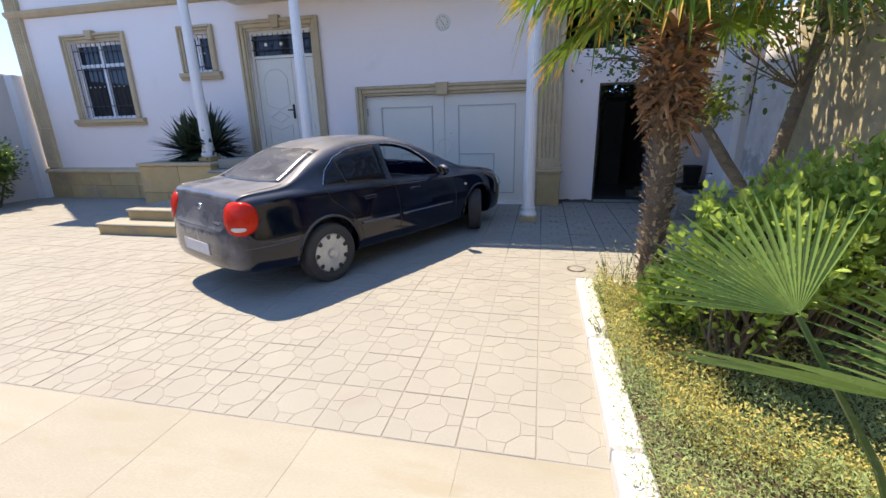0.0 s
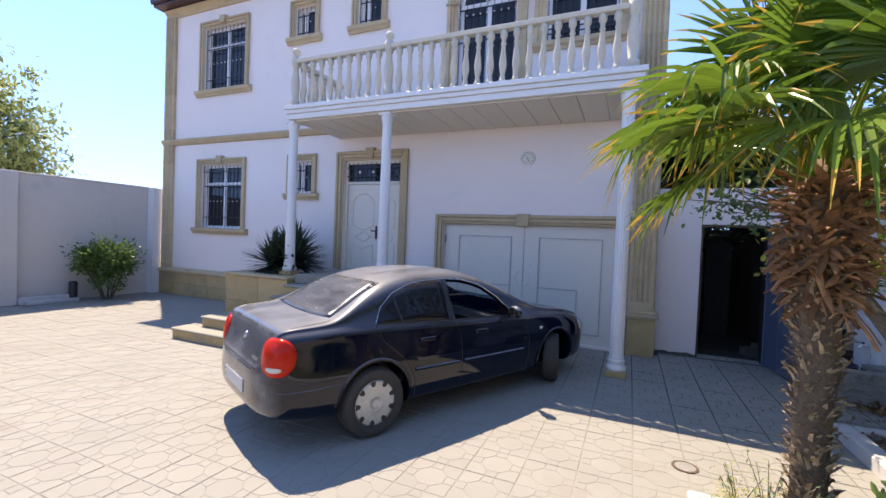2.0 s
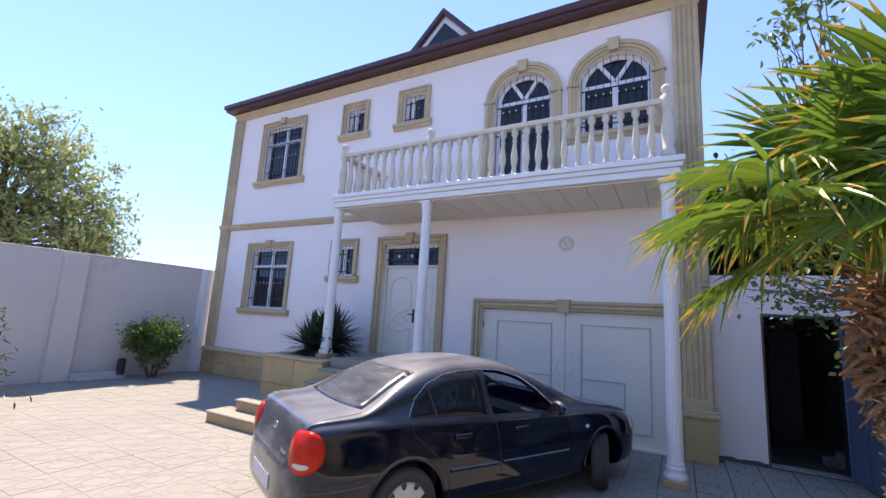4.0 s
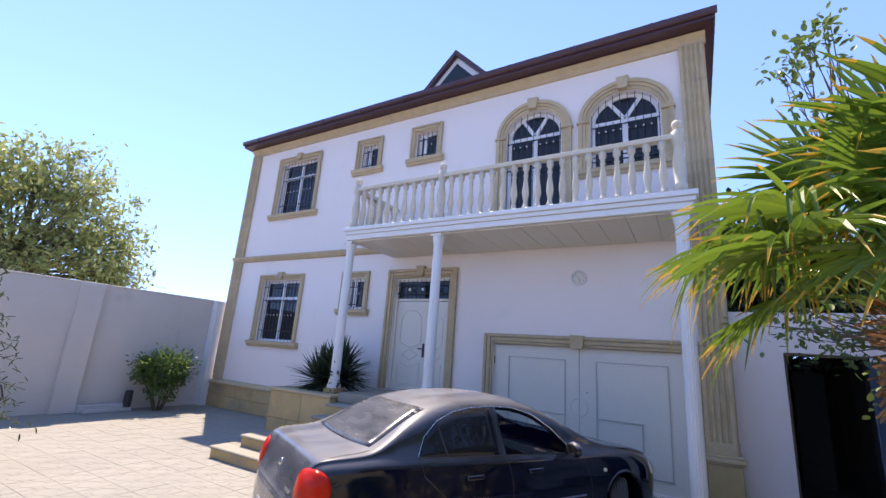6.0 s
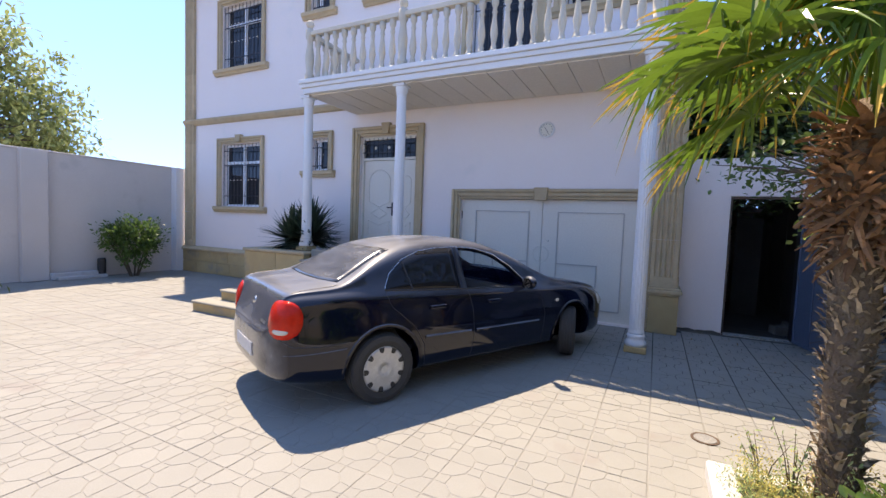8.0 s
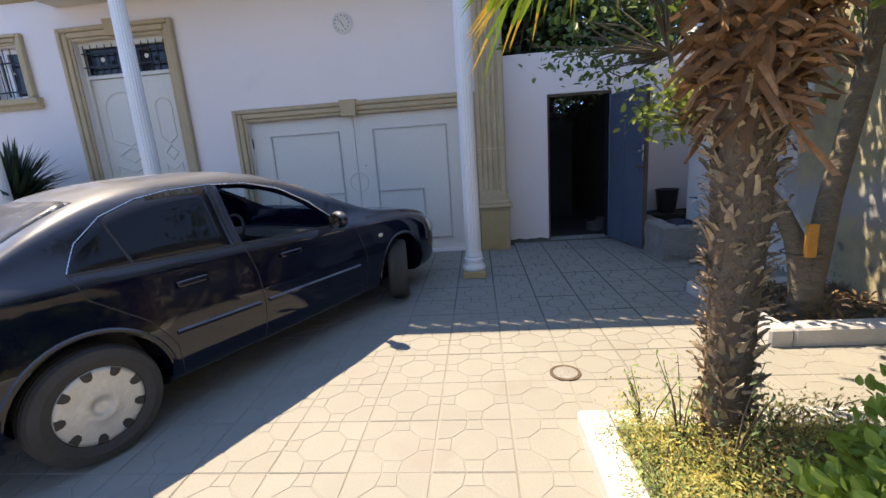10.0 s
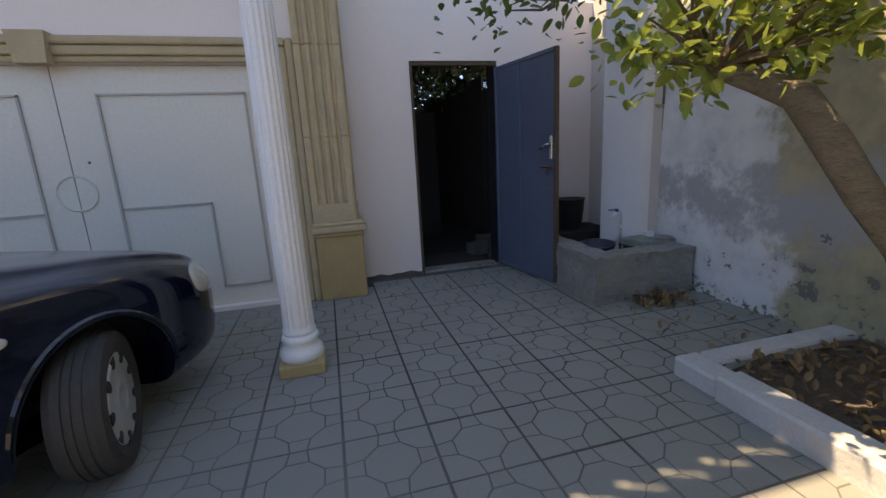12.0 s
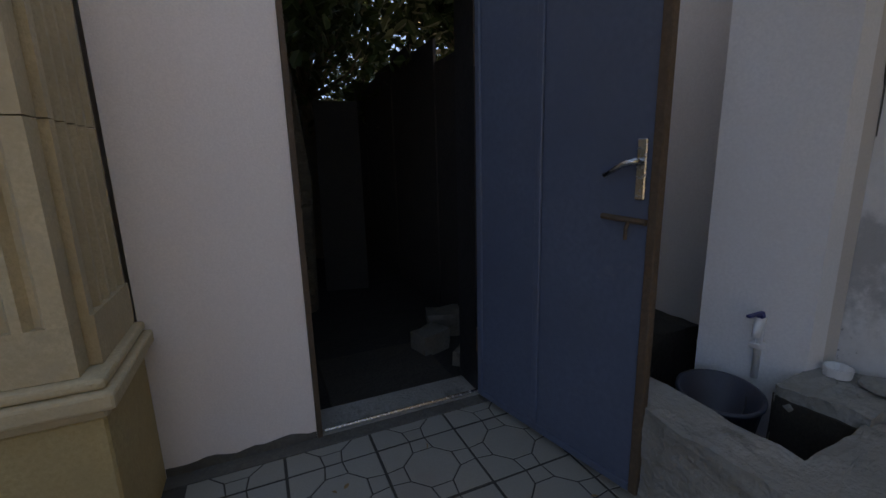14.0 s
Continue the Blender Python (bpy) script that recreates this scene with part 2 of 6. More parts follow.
def prism(bm, outline, axis, a, b):
    """An outline of 2D points, pushed along an axis from a to b. axis x: points are y, z; y: x, z; z: x, y."""
    def at(p, d):
        return {"x": (d, p[0], p[1]), "y": (p[0], d, p[1]), "z": (p[0], p[1], d)}[axis]
    lo, hi = [bm.verts.new(at(p, a)) for p in outline], [bm.verts.new(at(p, b)) for p in outline]
    n = len(outline)
    bm.faces.new(lo), bm.faces.new(hi[::-1])
    for i in range(n):
        bm.faces.new((lo[i], hi[i], hi[(i + 1) % n], lo[(i + 1) % n]))
    return bm


def lathe(bm, profile, seg=16, at=(0, 0, 0), flute=0, flute_range=(0, 0), depth=0.0):
    """A turned shape: profile of (radius, z)."""
    rings = []
    for r, z in profile:
        ring = []
        for i in range(seg):
            a = 2 * math.pi * i / seg
            rr = r - (depth * (i % 2) if flute and flute_range[0] <= z <= flute_range[1] else 0)
            ring.append(bm.verts.new((at[0] + rr * math.cos(a), at[1] + rr * math.sin(a), at[2] + z)))
        rings.append(ring)
    for p, q in zip(rings, rings[1:]):
        for i in range(seg):
            bm.faces.new((p[i], p[(i + 1) % seg], q[(i + 1) % seg], q[i]))
    bm.faces.new(rings[0][::-1]), bm.faces.new(rings[-1])
    return bm


def tube(bm, points, radius, seg=6, close=True):
    """A round bar along points; radius one number or one a point."""
    pts = [Vector(p) for p in points]
    rad = radius if isinstance(radius, (list, tuple)) else [radius] * len(pts)
    rings, side = [], None
    for i, p in enumerate(pts):
        d = (pts[min(i + 1, len(pts) - 1)] - pts[max(i - 1, 0)]).normalized()
        side = (side - d * side.dot(d)) if side else d.orthogonal()
        side = side.normalized() if side.length > 1e-6 else d.orthogonal().normalized()
        up = d.cross(side)
        rings.append([bm.verts.new(p + rad[i] * (math.cos(2 * math.pi * k / seg) * side + math.sin(2 * math.pi * k / seg) * up)) for k in range(seg)])
    for p, q in zip(rings, rings[1:]):
        for k in range(seg):
            bm.faces.new((p[k], p[(k + 1) % seg], q[(k + 1) % seg], q[k]))
    if close:
        bm.faces.new(rings[0][::-1]), bm.faces.new(rings[-1])
    return bm


def wall_with_holes(name, x0, x1, z0, z1, y0, y1, holes, mat, label=""):
    """A wall along x from y0 (front) to y1, with openings (x0, x1, z0, z1) or arched ones (x0, x1, z0, spring)."""
    bm = bmesh.new()
    xs = sorted({x0, x1, *[h[0] for h in holes], *[h[1] for h in holes]})
    zs = sorted({z0, z1, *[h[2] for h in holes], *[h[3] for h in holes]})
    for a, b in zip(xs, xs[1:]):
        for c, d in zip(zs, zs[1:]):
            mx, mz = (a + b) / 2, (c + d) / 2
            if not any(h[0] < mx < h[1] and h[2] < mz < h[3] for h in holes):
                box(bm, a, b, y0, y1, c, d)
    bmesh.ops.remove_doubles(bm, verts=bm.verts, dist=1e-4)
    seen = {}
    for f in list(bm.faces):
        key = tuple(round(v, 3) for v in f.calc_center_median())
        seen.setdefault(key, []).append(f)
    bmesh.ops.delete(bm, geom=[f for fs in seen.values() if len(fs) > 1 for f in fs], context="FACES")
    return tagged(part(name, bm, mat), label, "wall", kind="structure")
# ---- the house ----
FY, WY = 8.40, 8.48  # front of the trim, front of the wall
XL, XR, ZR = -11.75, 0.40, 7.62
ARCHES = [(-3.22, -2.06, 4.16, 6.33, 0.52), (-1.52, -0.30, 5.34, 6.33, 0.52)]
HOLES = [(-10.28, -8.88, 1.83, 3.44), (-10.28, -8.88, 5.36, 6.95), (-7.25, -6.73, 6.27, 6.95), (-5.53, -4.98, 6.27, 6.95),
         (-7.21, -6.69, 2.70, 3.43), (-5.77, -4.33, 1.03, 3.41), (-3.33, -0.155, 0.04, 2.09)]
wall_front = wall_with_holes("wall_front", XL, XR, 0.0, ZR, WY, 8.78, HOLES + [(a, b, c, d + e + 0.02) for a, b, c, d, e in ARCHES], STUCCO, "pale pinkish-white stucco house front")
bm = bmesh.new()
for a, b, c, d, e in ARCHES:  # the stucco over each arched opening
    n, mx, top = 20, (a + b) / 2, d + e + 0.02
    arc = [(mx - (b - a) / 2 * math.cos(math.pi * i / n), d + e * math.sin(math.pi * i / n)) for i in range(n + 1)]
    for (p, q), (r, s) in zip(arc, arc[1:]):
        prism(bm, [(p, q), (r, s), (r, top), (p, top)], "y", WY, 8.78)
bmesh.ops.remove_doubles(bm, verts=bm.verts, dist=1e-4)
spandrel = part("arch_infill", bm, STUCCO, wall_front)
for nm, dims in (("wall_side_east", (XR - 0.3, XR, 8.78, 20, 0, ZR)), ("wall_side_west", (XL, XL + 0.3, 8.78, 20, 0, ZR)), ("wall_rear", (XL, XR, 20, 20.3, 0, ZR)), ("floor_upper", (XL + 0.3, XR - 0.3, 8.78, 20, 4.0, 4.16)), ("ceiling_upper", (XL + 0.3, XR - 0.3, 8.78, 20, 7.4, 7.6))):
    tagged(part(nm, boxes(dims), STUCCO), "plain rendered house wall" if "wall" in nm else "plain indoor slab", "wall" if "wall" in nm else "floor", kind="structure")
tagged(part("floor_indoors", boxes((XL + 0.3, XR - 0.3, 8.78, 20, -0.02, 0.03)), DARKROOM), "dark indoor floor", "floor", kind="structure")

# roof, eaves, gutter, dormer
roof = thing("roof", "hipped brown-maroon metal roof with a small gabled dormer", "roof", kind="structure")
E0, EX0, EX1, RZ = 8.12, XL - 0.12, 0.60, 7.65
bm = bmesh.new()
pts = [(EX0, E0, RZ + 0.16), (EX1, E0, RZ + 0.16), (EX1, 20.6, RZ + 0.16), (EX0, 20.6, RZ + 0.16), (-6.6, 14.3, 10.6), (-4.6, 14.3, 10.6)]
v = [bm.verts.new(p) for p in pts]
for f in ((0, 1, 5, 4), (1, 2, 5), (2, 3, 4, 5), (3, 0, 4), (3, 2, 1, 0)):
    bm.faces.new([v[i] for i in f])
part("roof_sheet", bm, ROOF, roof)
part("fascia", boxes((EX0, EX1, E0, E0 + 0.03, RZ - 0.03, RZ + 0.15), (EX1 - 0.03, EX1, E0 + 0.03, 20.6, RZ - 0.03, RZ + 0.15), (EX0, EX0 + 0.03, E0 + 0.03, 20.6, RZ - 0.03, RZ + 0.15)), ROOF, roof)
part("soffit", boxes((EX0 + 0.03, EX1 - 0.03, E0 + 0.03, WY - 0.06, RZ - 0.02, RZ - 0.005), (XR + 0.06, EX1 - 0.03, WY - 0.06, 20.6, RZ - 0.02, RZ - 0.005)), ROOF, roof)
bm = bmesh.new()
gut = [(E0 - 0.07, RZ + 0.15), (E0 - 0.06, RZ + 0.06), (E0 - 0.03, RZ + 0.03), (E0 - 0.003, RZ + 0.04), (E0 - 0.003, RZ + 0.15)]
prism(bm, gut, "x", EX0 - 0.03, EX1 + 0.03)
part("gutter", bm, ROOF, roof, "brown-maroon gutter")
for gx in np.arange(EX0 + 0.7, EX1, 1.35):
    part("gutter_bracket", boxes((gx, gx + 0.025, E0 - 0.08, E0 - 0.002, RZ + 0.025, RZ + 0.158)), ROOF, roof)
dx, dz, dy = -4.75, 9.2, 8.78
bm = bmesh.new()
for s in (-1, 1):
    prism(bm, [(dx, dz), (dx + s * 0.95, dz - 0.98), (dx + s * 0.80, dz - 0.98), (dx, dz - 0.15)], "y", dy - 0.12, 12.0)
dormer = part("dormer", bm, ROOF, roof, "small gabled dormer with maroon edges")
bm = bmesh.new()
prism(bm, [(dx - 0.80, dz - 0.98), (dx + 0.80, dz - 0.98), (dx, dz - 0.15)], "y", dy, dy + 0.06)
part("dormer_front", bm, PVC, dormer)
bm = bmesh.new()
prism(bm, [(dx - 0.48, dz - 0.83), (dx + 0.48, dz - 0.83), (dx, dz - 0.33)], "y", dy - 0.012, dy - 0.004)
part("dormer_pane", bm, PANE, dormer)

# stone trim: plinth, pilasters, cornices
plinth = thing("plinth", "yellow limestone plinth of large dressed blocks", "plinth", kind="structure")
row = 0
for z0, z1 in ((0.0, 0.30), (0.305, 0.60)):
    x = XL - 0.05
    k = 0
    while x < -7.2:
        w = (0.62, 0.78, 0.55, 0.7)[(k + row * 2) % 4]
        part("stone_block", boxes((x, min(x + w, -7.18) - 0.006, FY - 0.02, WY - 0.002, z0, z1), bevel=0.006), STONE, plinth)
        x += w
        k += 1
    row += 1
bm = bmesh.new()
prism(bm, [(WY, 0.60), (FY - 0.05, 0.60), (FY - 0.06, 0.64), (FY - 0.02, 0.70), (WY, 0.72)], "x", XL - 0.09, -7.18)
part("plinth_cap", bm, TRIM, plinth)


def pilaster(name, x0, x1, z0, z1, label, front=FY, flutes=5, pitch=0.93):
    th = thing(name, label, "pilaster", kind="structure")
    w = x1 - x0
    levels = list(np.arange(z0, z1 - 0.3, pitch)) + [z1]
    for a, b in zip(levels, levels[1:]):
        bm = bmesh.new()
        lo_cap = 0.16 if a == levels[0] else 0.0
        step = (w - 0.08) / flutes
        out = [(x0, WY - 0.002), (x0, front)]
        for i in range(flutes):
            fx = x0 + 0.04 + step * i
            out += [(fx + 0.012, front)] + [(fx + 0.012 + (step - 0.024) * t, front + 0.03 * math.sin(math.pi * t)) for t in (0.15, 0.35, 0.65, 0.85)] + [(fx + step - 0.012, front)]
        out += [(x1, front), (x1, WY - 0.002)]
        prism(bm, out, "z", a + lo_cap, b - 0.004)
        if lo_cap:
            box(bm, x0, x1, front, WY - 0.002, a, a + lo_cap)
        part("pilaster_drum", bm, TRIM, th)
    return th


pilaster("pilaster_west", XL - 0.01, XL + 0.36, 0.72, 7.43, "fluted limestone corner pilaster two storeys high")
pe = pilaster("pilaster_east", 0.03, 0.405, 0.735, 7.43, "fluted limestone corner pilaster on a moulded pedestal", front=8.395, flutes=4, pitch=0.745)
# the pilaster's return along the house side
for a in np.arange(0.735, 7.2, 0.745):
    bm = bmesh.new()
    out = [(WY, XR + 0.002), (WY, 0.43)]
    for i in range(4):
        fy = WY + 0.03 + 0.09 * i
        out += [(fy + 0.01, 0.43), (fy + 0.03, 0.408), (fy + 0.06, 0.408), (fy + 0.08, 0.43)]
    out += [(8.885, 0.43), (8.885, XR + 0.002)]
    prism(bm, [(q, p) for p, q in out], "z", a + (0.16 if a < 0.8 else 0), min(a + 0.741, 7.43))
    part("pilaster_return", bm, TRIM, pe)
part("pilaster_return", boxes((XR + 0.002, 0.44, WY, 8.885, 0.735, 0.895)), TRIM, pe)
part("pedestal", boxes((0.03, 0.45, 8.385, 8.885, 0.0, 0.60), bevel=0.008), STONE, pe, "ochre limestone pedestal block")
bm = bmesh.new()
for d, za, zb in ((0.012, 0.60, 0.635), (0.045, 0.637, 0.695), (0.022, 0.697, 0.733)):
    box(bm, 0.03 - d * 0.6, 0.45 + d, 8.385 - d, 8.885, za, zb, bevel=0.012, seg=2)
part("pedestal_cap", bm, TRIM, pe, "worn moulded capping stone")

cornice = thing("cornice", "limestone string course and frieze across the front", "cornice", kind="structure")
bm = bmesh.new()
prism(bm, [(WY, 4.00), (FY + 0.02, 4.02), (FY - 0.03, 4.10), (FY - 0.03, 4.15), (WY, 4.17)], "x", XL - 0.06, -5.86)
part("string_course", bm, TRIM, cornice)
bm = bmesh.new()
prism(bm, [(WY, 7.42), (FY + 0.04, 7.43), (FY + 0.03, 7.50), (FY - 0.03, 7.56), (FY - 0.05, 7.61), (WY, 7.617)], "x", XL - 0.03, 0.45)
part("frieze", bm, TRIM, cornice)


# windows and doors
def trim_frame(th, x0, x1, z0, z1, w=0.2, key=True, legs_to=None):
    """A moulded stone surround outside the opening, with an optional keystone."""
    za = z0 if legs_to is None else legs_to
    bm = bmesh.new()
    for d, f, t in ((0.0, 0.05, w * 0.28), (w * 0.27, 0.025, w * 0.40), (w * 0.66, 0.0, w * 0.34)):
        a, b = x0 - d - t, x1 + d + t
        y = FY + f
        box(bm, a, a + t - 0.002, y, WY - 0.002, za, z1 + d + t, bevel=min(0.018, t * 0.36), seg=2)
        box(bm, b - t + 0.002, b, y, WY - 0.002, za, z1 + d + t, bevel=min(0.018, t * 0.36), seg=2)
        box(bm, a + t, b - t, y, WY - 0.002, z1 + d, z1 + d + t - 0.001, bevel=min(0.018, t * 0.36), seg=2)
    part("surround", bm, TRIM, th, "moulded limestone surround")
    if key:
        m = (x0 + x1) / 2
        bm = bmesh.new()
        prism(bm, [(m - 0.07, z1 + 0.02), (m + 0.07, z1 + 0.02), (m + 0.10, z1 + w + 0.05), (m - 0.10, z1 + w + 0.05)], "y", FY - 0.035, WY - 0.01)
        part("keystone", bm, TRIM, th)


def sill(th, x0, x1, z):
    bm = bmesh.new()
    prism(bm, [(WY, z - 0.15), (FY + 0.03, z - 0.16), (FY + 0.01, z - 0.11), (FY - 0.03, z - 0.085), (FY - 0.035, z - 0.01), (WY, z)], "x", x0, x1)
    part("sill", bm, TRIM, th, "limestone sill")


def pvc(th, x0, x1, z0, z1, mullions=(), transoms=(), y=8.60):
    bm = bmesh.new()
    t = 0.06
    for d in ((x0, x0 + t, y, y + 0.06, z0, z1), (x1 - t, x1, y, y + 0.06, z0, z1), (x0 + t, x1 - t, y, y + 0.06, z0, z0 + t), (x0 + t, x1 - t, y, y + 0.06, z1 - t, z1)):
        box(bm, *d)
    for m in mullions:
        box(bm, m - 0.045, m + 0.045, y - 0.006, y + 0.062, z0 + t, z1 - t)
    for a, b, z in transoms:
        box(bm, a, b, y - 0.004, y + 0.064, z - 0.035, z + 0.035)
    part("window_frame", bm, PVC, th, "white plastic window frame")
    xs = [x0 + t, *mullions, x1 - t]
    for a, b in zip(xs, xs[1:]):
        part("pane", boxes((a, b, y + 0.025, y + 0.033, z0 + t, z1 - t)), PANE, th).visible_shadow = False


def grille(th, x0, x1, z0, z1, y=8.50, step=0.13, rails=(0.12, 0.55, 0.88), studs=(0.3, 0.8), feet=False):
    bm = bmesh.new()
    n = max(2, round((x1 - x0) / step))
    for i in range(n + 1):
        gx = x0 + (x1 - x0) * i / n
        tube(bm, [(gx, y, z0), (gx, y, z1)], 0.007, 5)
    for r in rails:
        z = z0 + (z1 - z0) * r
        box(bm, x0, x1, y - 0.008, y + 0.008, z - 0.01, z + 0.01)
    part("grille", bm, IRON, th, "black wrought-iron window grille")
    bm = bmesh.new()
    for s in studs:
        for i in range(1, n):
            gx, z = x0 + (x1 - x0) * i / n, z0 + (z1 - z0) * s
            bmesh.ops.create_icosphere(bm, subdivisions=1, radius=0.017, matrix=Matrix.Translation((gx, y - 0.01, z)))
    part("grille_studs", bm, CREAM, th, "pale cast studs on the bars")


def plain_window(name, x0, x1, z0, z1, label, big=False, tr=0.15):
    th = thing(name, label, "window", kind="structure")
    trim_frame(th, x0 - 0.012, x1 + 0.012, z0, z1 + 0.012, tr, key=big)
    sill(th, x0 - 0.27 if big else x0 - 0.23, x1 + 0.27 if big else x1 + 0.23, z0)
    m = x0 + (x1 - x0) * 0.5
    if big:
        pvc(th, x0, x1, z0, z1, (m,), ((x0 + 0.06, x1 - 0.06, z1 - 0.47),))
        grille(th, x0 + 0.03, x1 - 0.03, z0 + 0.02, z1 - 0.01, step=0.135, rails=(0.16, 0.66, 0.9), studs=(0.42, 0.70))
    else:
        pvc(th, x0, x1, z0, z1, (x0 + 0.17,), ())
        grille(th, x0 + 0.02, x1 - 0.02, z0 + 0.01, z1 - 0.01, step=0.12, rails=(0.14, 0.72), studs=(0.5,))
    return th


plain_window("window_1", -10.28, -8.88, 1.83, 3.44, "barred white plastic window in a limestone surround", True)
plain_window("window_2", -10.28, -8.88, 5.36, 6.95, "barred upper-floor window in a limestone surround", True)
plain_window("window_3", -7.25, -6.73, 6.27, 6.95, "small barred upper window with limestone sill")
plain_window("window_4", -5.53, -4.98, 6.27, 6.95, "small barred upper window with limestone sill")
plain_window("window_5", -7.21, -6.69, 2.70, 3.43, "small barred ground-floor window with limestone sill")


def arched(name, spec, label, is_door):
    x0, x1, z0, spring, rise = spec
    th = thing(name, label, "door" if is_door else "window", kind="structure")
    mx, half, n = (x0 + x1) / 2, (x1 - x0) / 2, 22

    def arc(d):
        return [(mx - (half + d) * math.cos(math.pi * i / n), spring + (rise + d) * math.sin(math.pi * i / n)) for i in range(n + 1)]

    def band(bm, d0, d1, ya, yb, i0=0, i1=None):
        lo, hi = arc(d0), arc(d1)
        for i in range(i0, n if i1 is None else i1):
            prism(bm, [lo[i], hi[i], hi[i + 1], lo[i + 1]], "y", ya, yb)
        bmesh.ops.remove_doubles(bm, verts=bm.verts, dist=1e-4)

    bm = bmesh.new()
    for d0, d1, f in ((0.01, 0.075, 0.05), (0.077, 0.13, 0.025), (0.132, 0.205, 0.0)):
        band(bm, d0, d1, FY + f, WY - 0.002)
    part("arch_surround", bm, TRIM, th, "moulded limestone arch")
    bm = bmesh.new()
    for s, e in ((-1, x0), (1, x1)):
        for d0, d1, f in ((0.01, 0.075, 0.05), (0.077, 0.13, 0.025), (0.132, 0.205, 0.0)):
            box(bm, e + s * d0, e + s * d1, FY + f, WY - 0.002, z0, spring - 0.04)
        box(bm, e + s * 0.005, e + s * 0.23, FY - 0.02, WY - 0.002, spring - 0.04, spring - 0.002)
    part("jamb", bm, TRIM, th, "limestone jamb with impost")
    bm = bmesh.new()
    prism(bm, [(mx - 0.08, spring + rise + 0.01), (mx + 0.08, spring + rise + 0.01), (mx + 0.11, spring + rise + 0.25), (mx - 0.11, spring + rise + 0.25)], "y", FY - 0.04, WY - 0.004)
    part("keystone", bm, TRIM, th)
    bm = bmesh.new()
    band(bm, -0.075, -0.004, 8.60, 8.66)
    for a in (60, 120):
        c, s = math.cos(radians(a)), math.sin(radians(a))
        p, q = Vector((mx, spring)), Vector((mx + (half - 0.05) * c, spring + (rise - 0.05) * s))
        nn = Vector((-(q - p).y, (q - p).x)).normalized() * 0.035
        prism(bm, [tuple(p + nn), tuple(p - nn), tuple(q - nn), tuple(q + nn)], "y", 8.595, 8.655)
    zs = spring - 0.06
    for d in ((x0 + 0.004, x0 + 0.07, z0, spring), (x1 - 0.07, x1 - 0.004, z0, spring), (mx - 0.05, mx + 0.05, z0, zs), (x0 + 0.07, x1 - 0.07, zs, spring + 0.01), (x0 + 0.07, x1 - 0.07, z0, z0 + 0.06)):
        box(bm, d[0], d[1], 8.602, 8.662, d[2], d[3])
    part("window_frame", bm, PVC, th, "white plastic frame with a fan light")
    for a, b in ((x0 + 0.07, mx - 0.05), (mx + 0.05, x1 - 0.07)):
        part("pane", boxes((a, b, 8.63, 8.638, z0 + 0.06, zs)), PANE, th).visible_shadow = False
    bm = bmesh.new()
    prism(bm, arc(-0.06), "y", 8.63, 8.638)
    part("fan_pane", bm, PANE, th).visible_shadow = False
    bm = bmesh.new()
    k = round((x1 - x0 - 0.06) / 0.13)
    studs = []
    for i in range(k + 1):
        gx = x0 + 0.03 + (x1 - x0 - 0.06) * i / k
        top = spring + rise * math.sqrt(max(0.0, 1 - ((gx - mx) / half) ** 2)) - 0.02
        tube(bm, [(gx, 8.5, z0 + 0.03), (gx, 8.5, top)], 0.007, 5)
        studs += [(gx, spring - 0.25), (gx, spring - 0.62)]
    for z in (z0 + 0.15, spring - 0.14, spring - 0.75):
        box(bm, x0 + 0.02, x1 - 0.02, 8.492, 8.508, z - 0.01, z + 0.01)
    part("grille", bm, IRON, th, "black wrought-iron grille")
    bm = bmesh.new()
    for gx, z in studs:
        bmesh.ops.create_icosphere(bm, subdivisions=1, radius=0.018, matrix=Matrix.Translation((gx, 8.49, z)))
    part("grille_studs", bm, CREAM, th)
    if not is_door:
        sill(th, x0 - 0.25, x1 + 0.2, z0)
    return th


arched("door_1", ARCHES[0], "arched glazed balcony door with iron grille", True)
arched("window_6", ARCHES[1], "arched upper window with iron grille and stone sill", False)

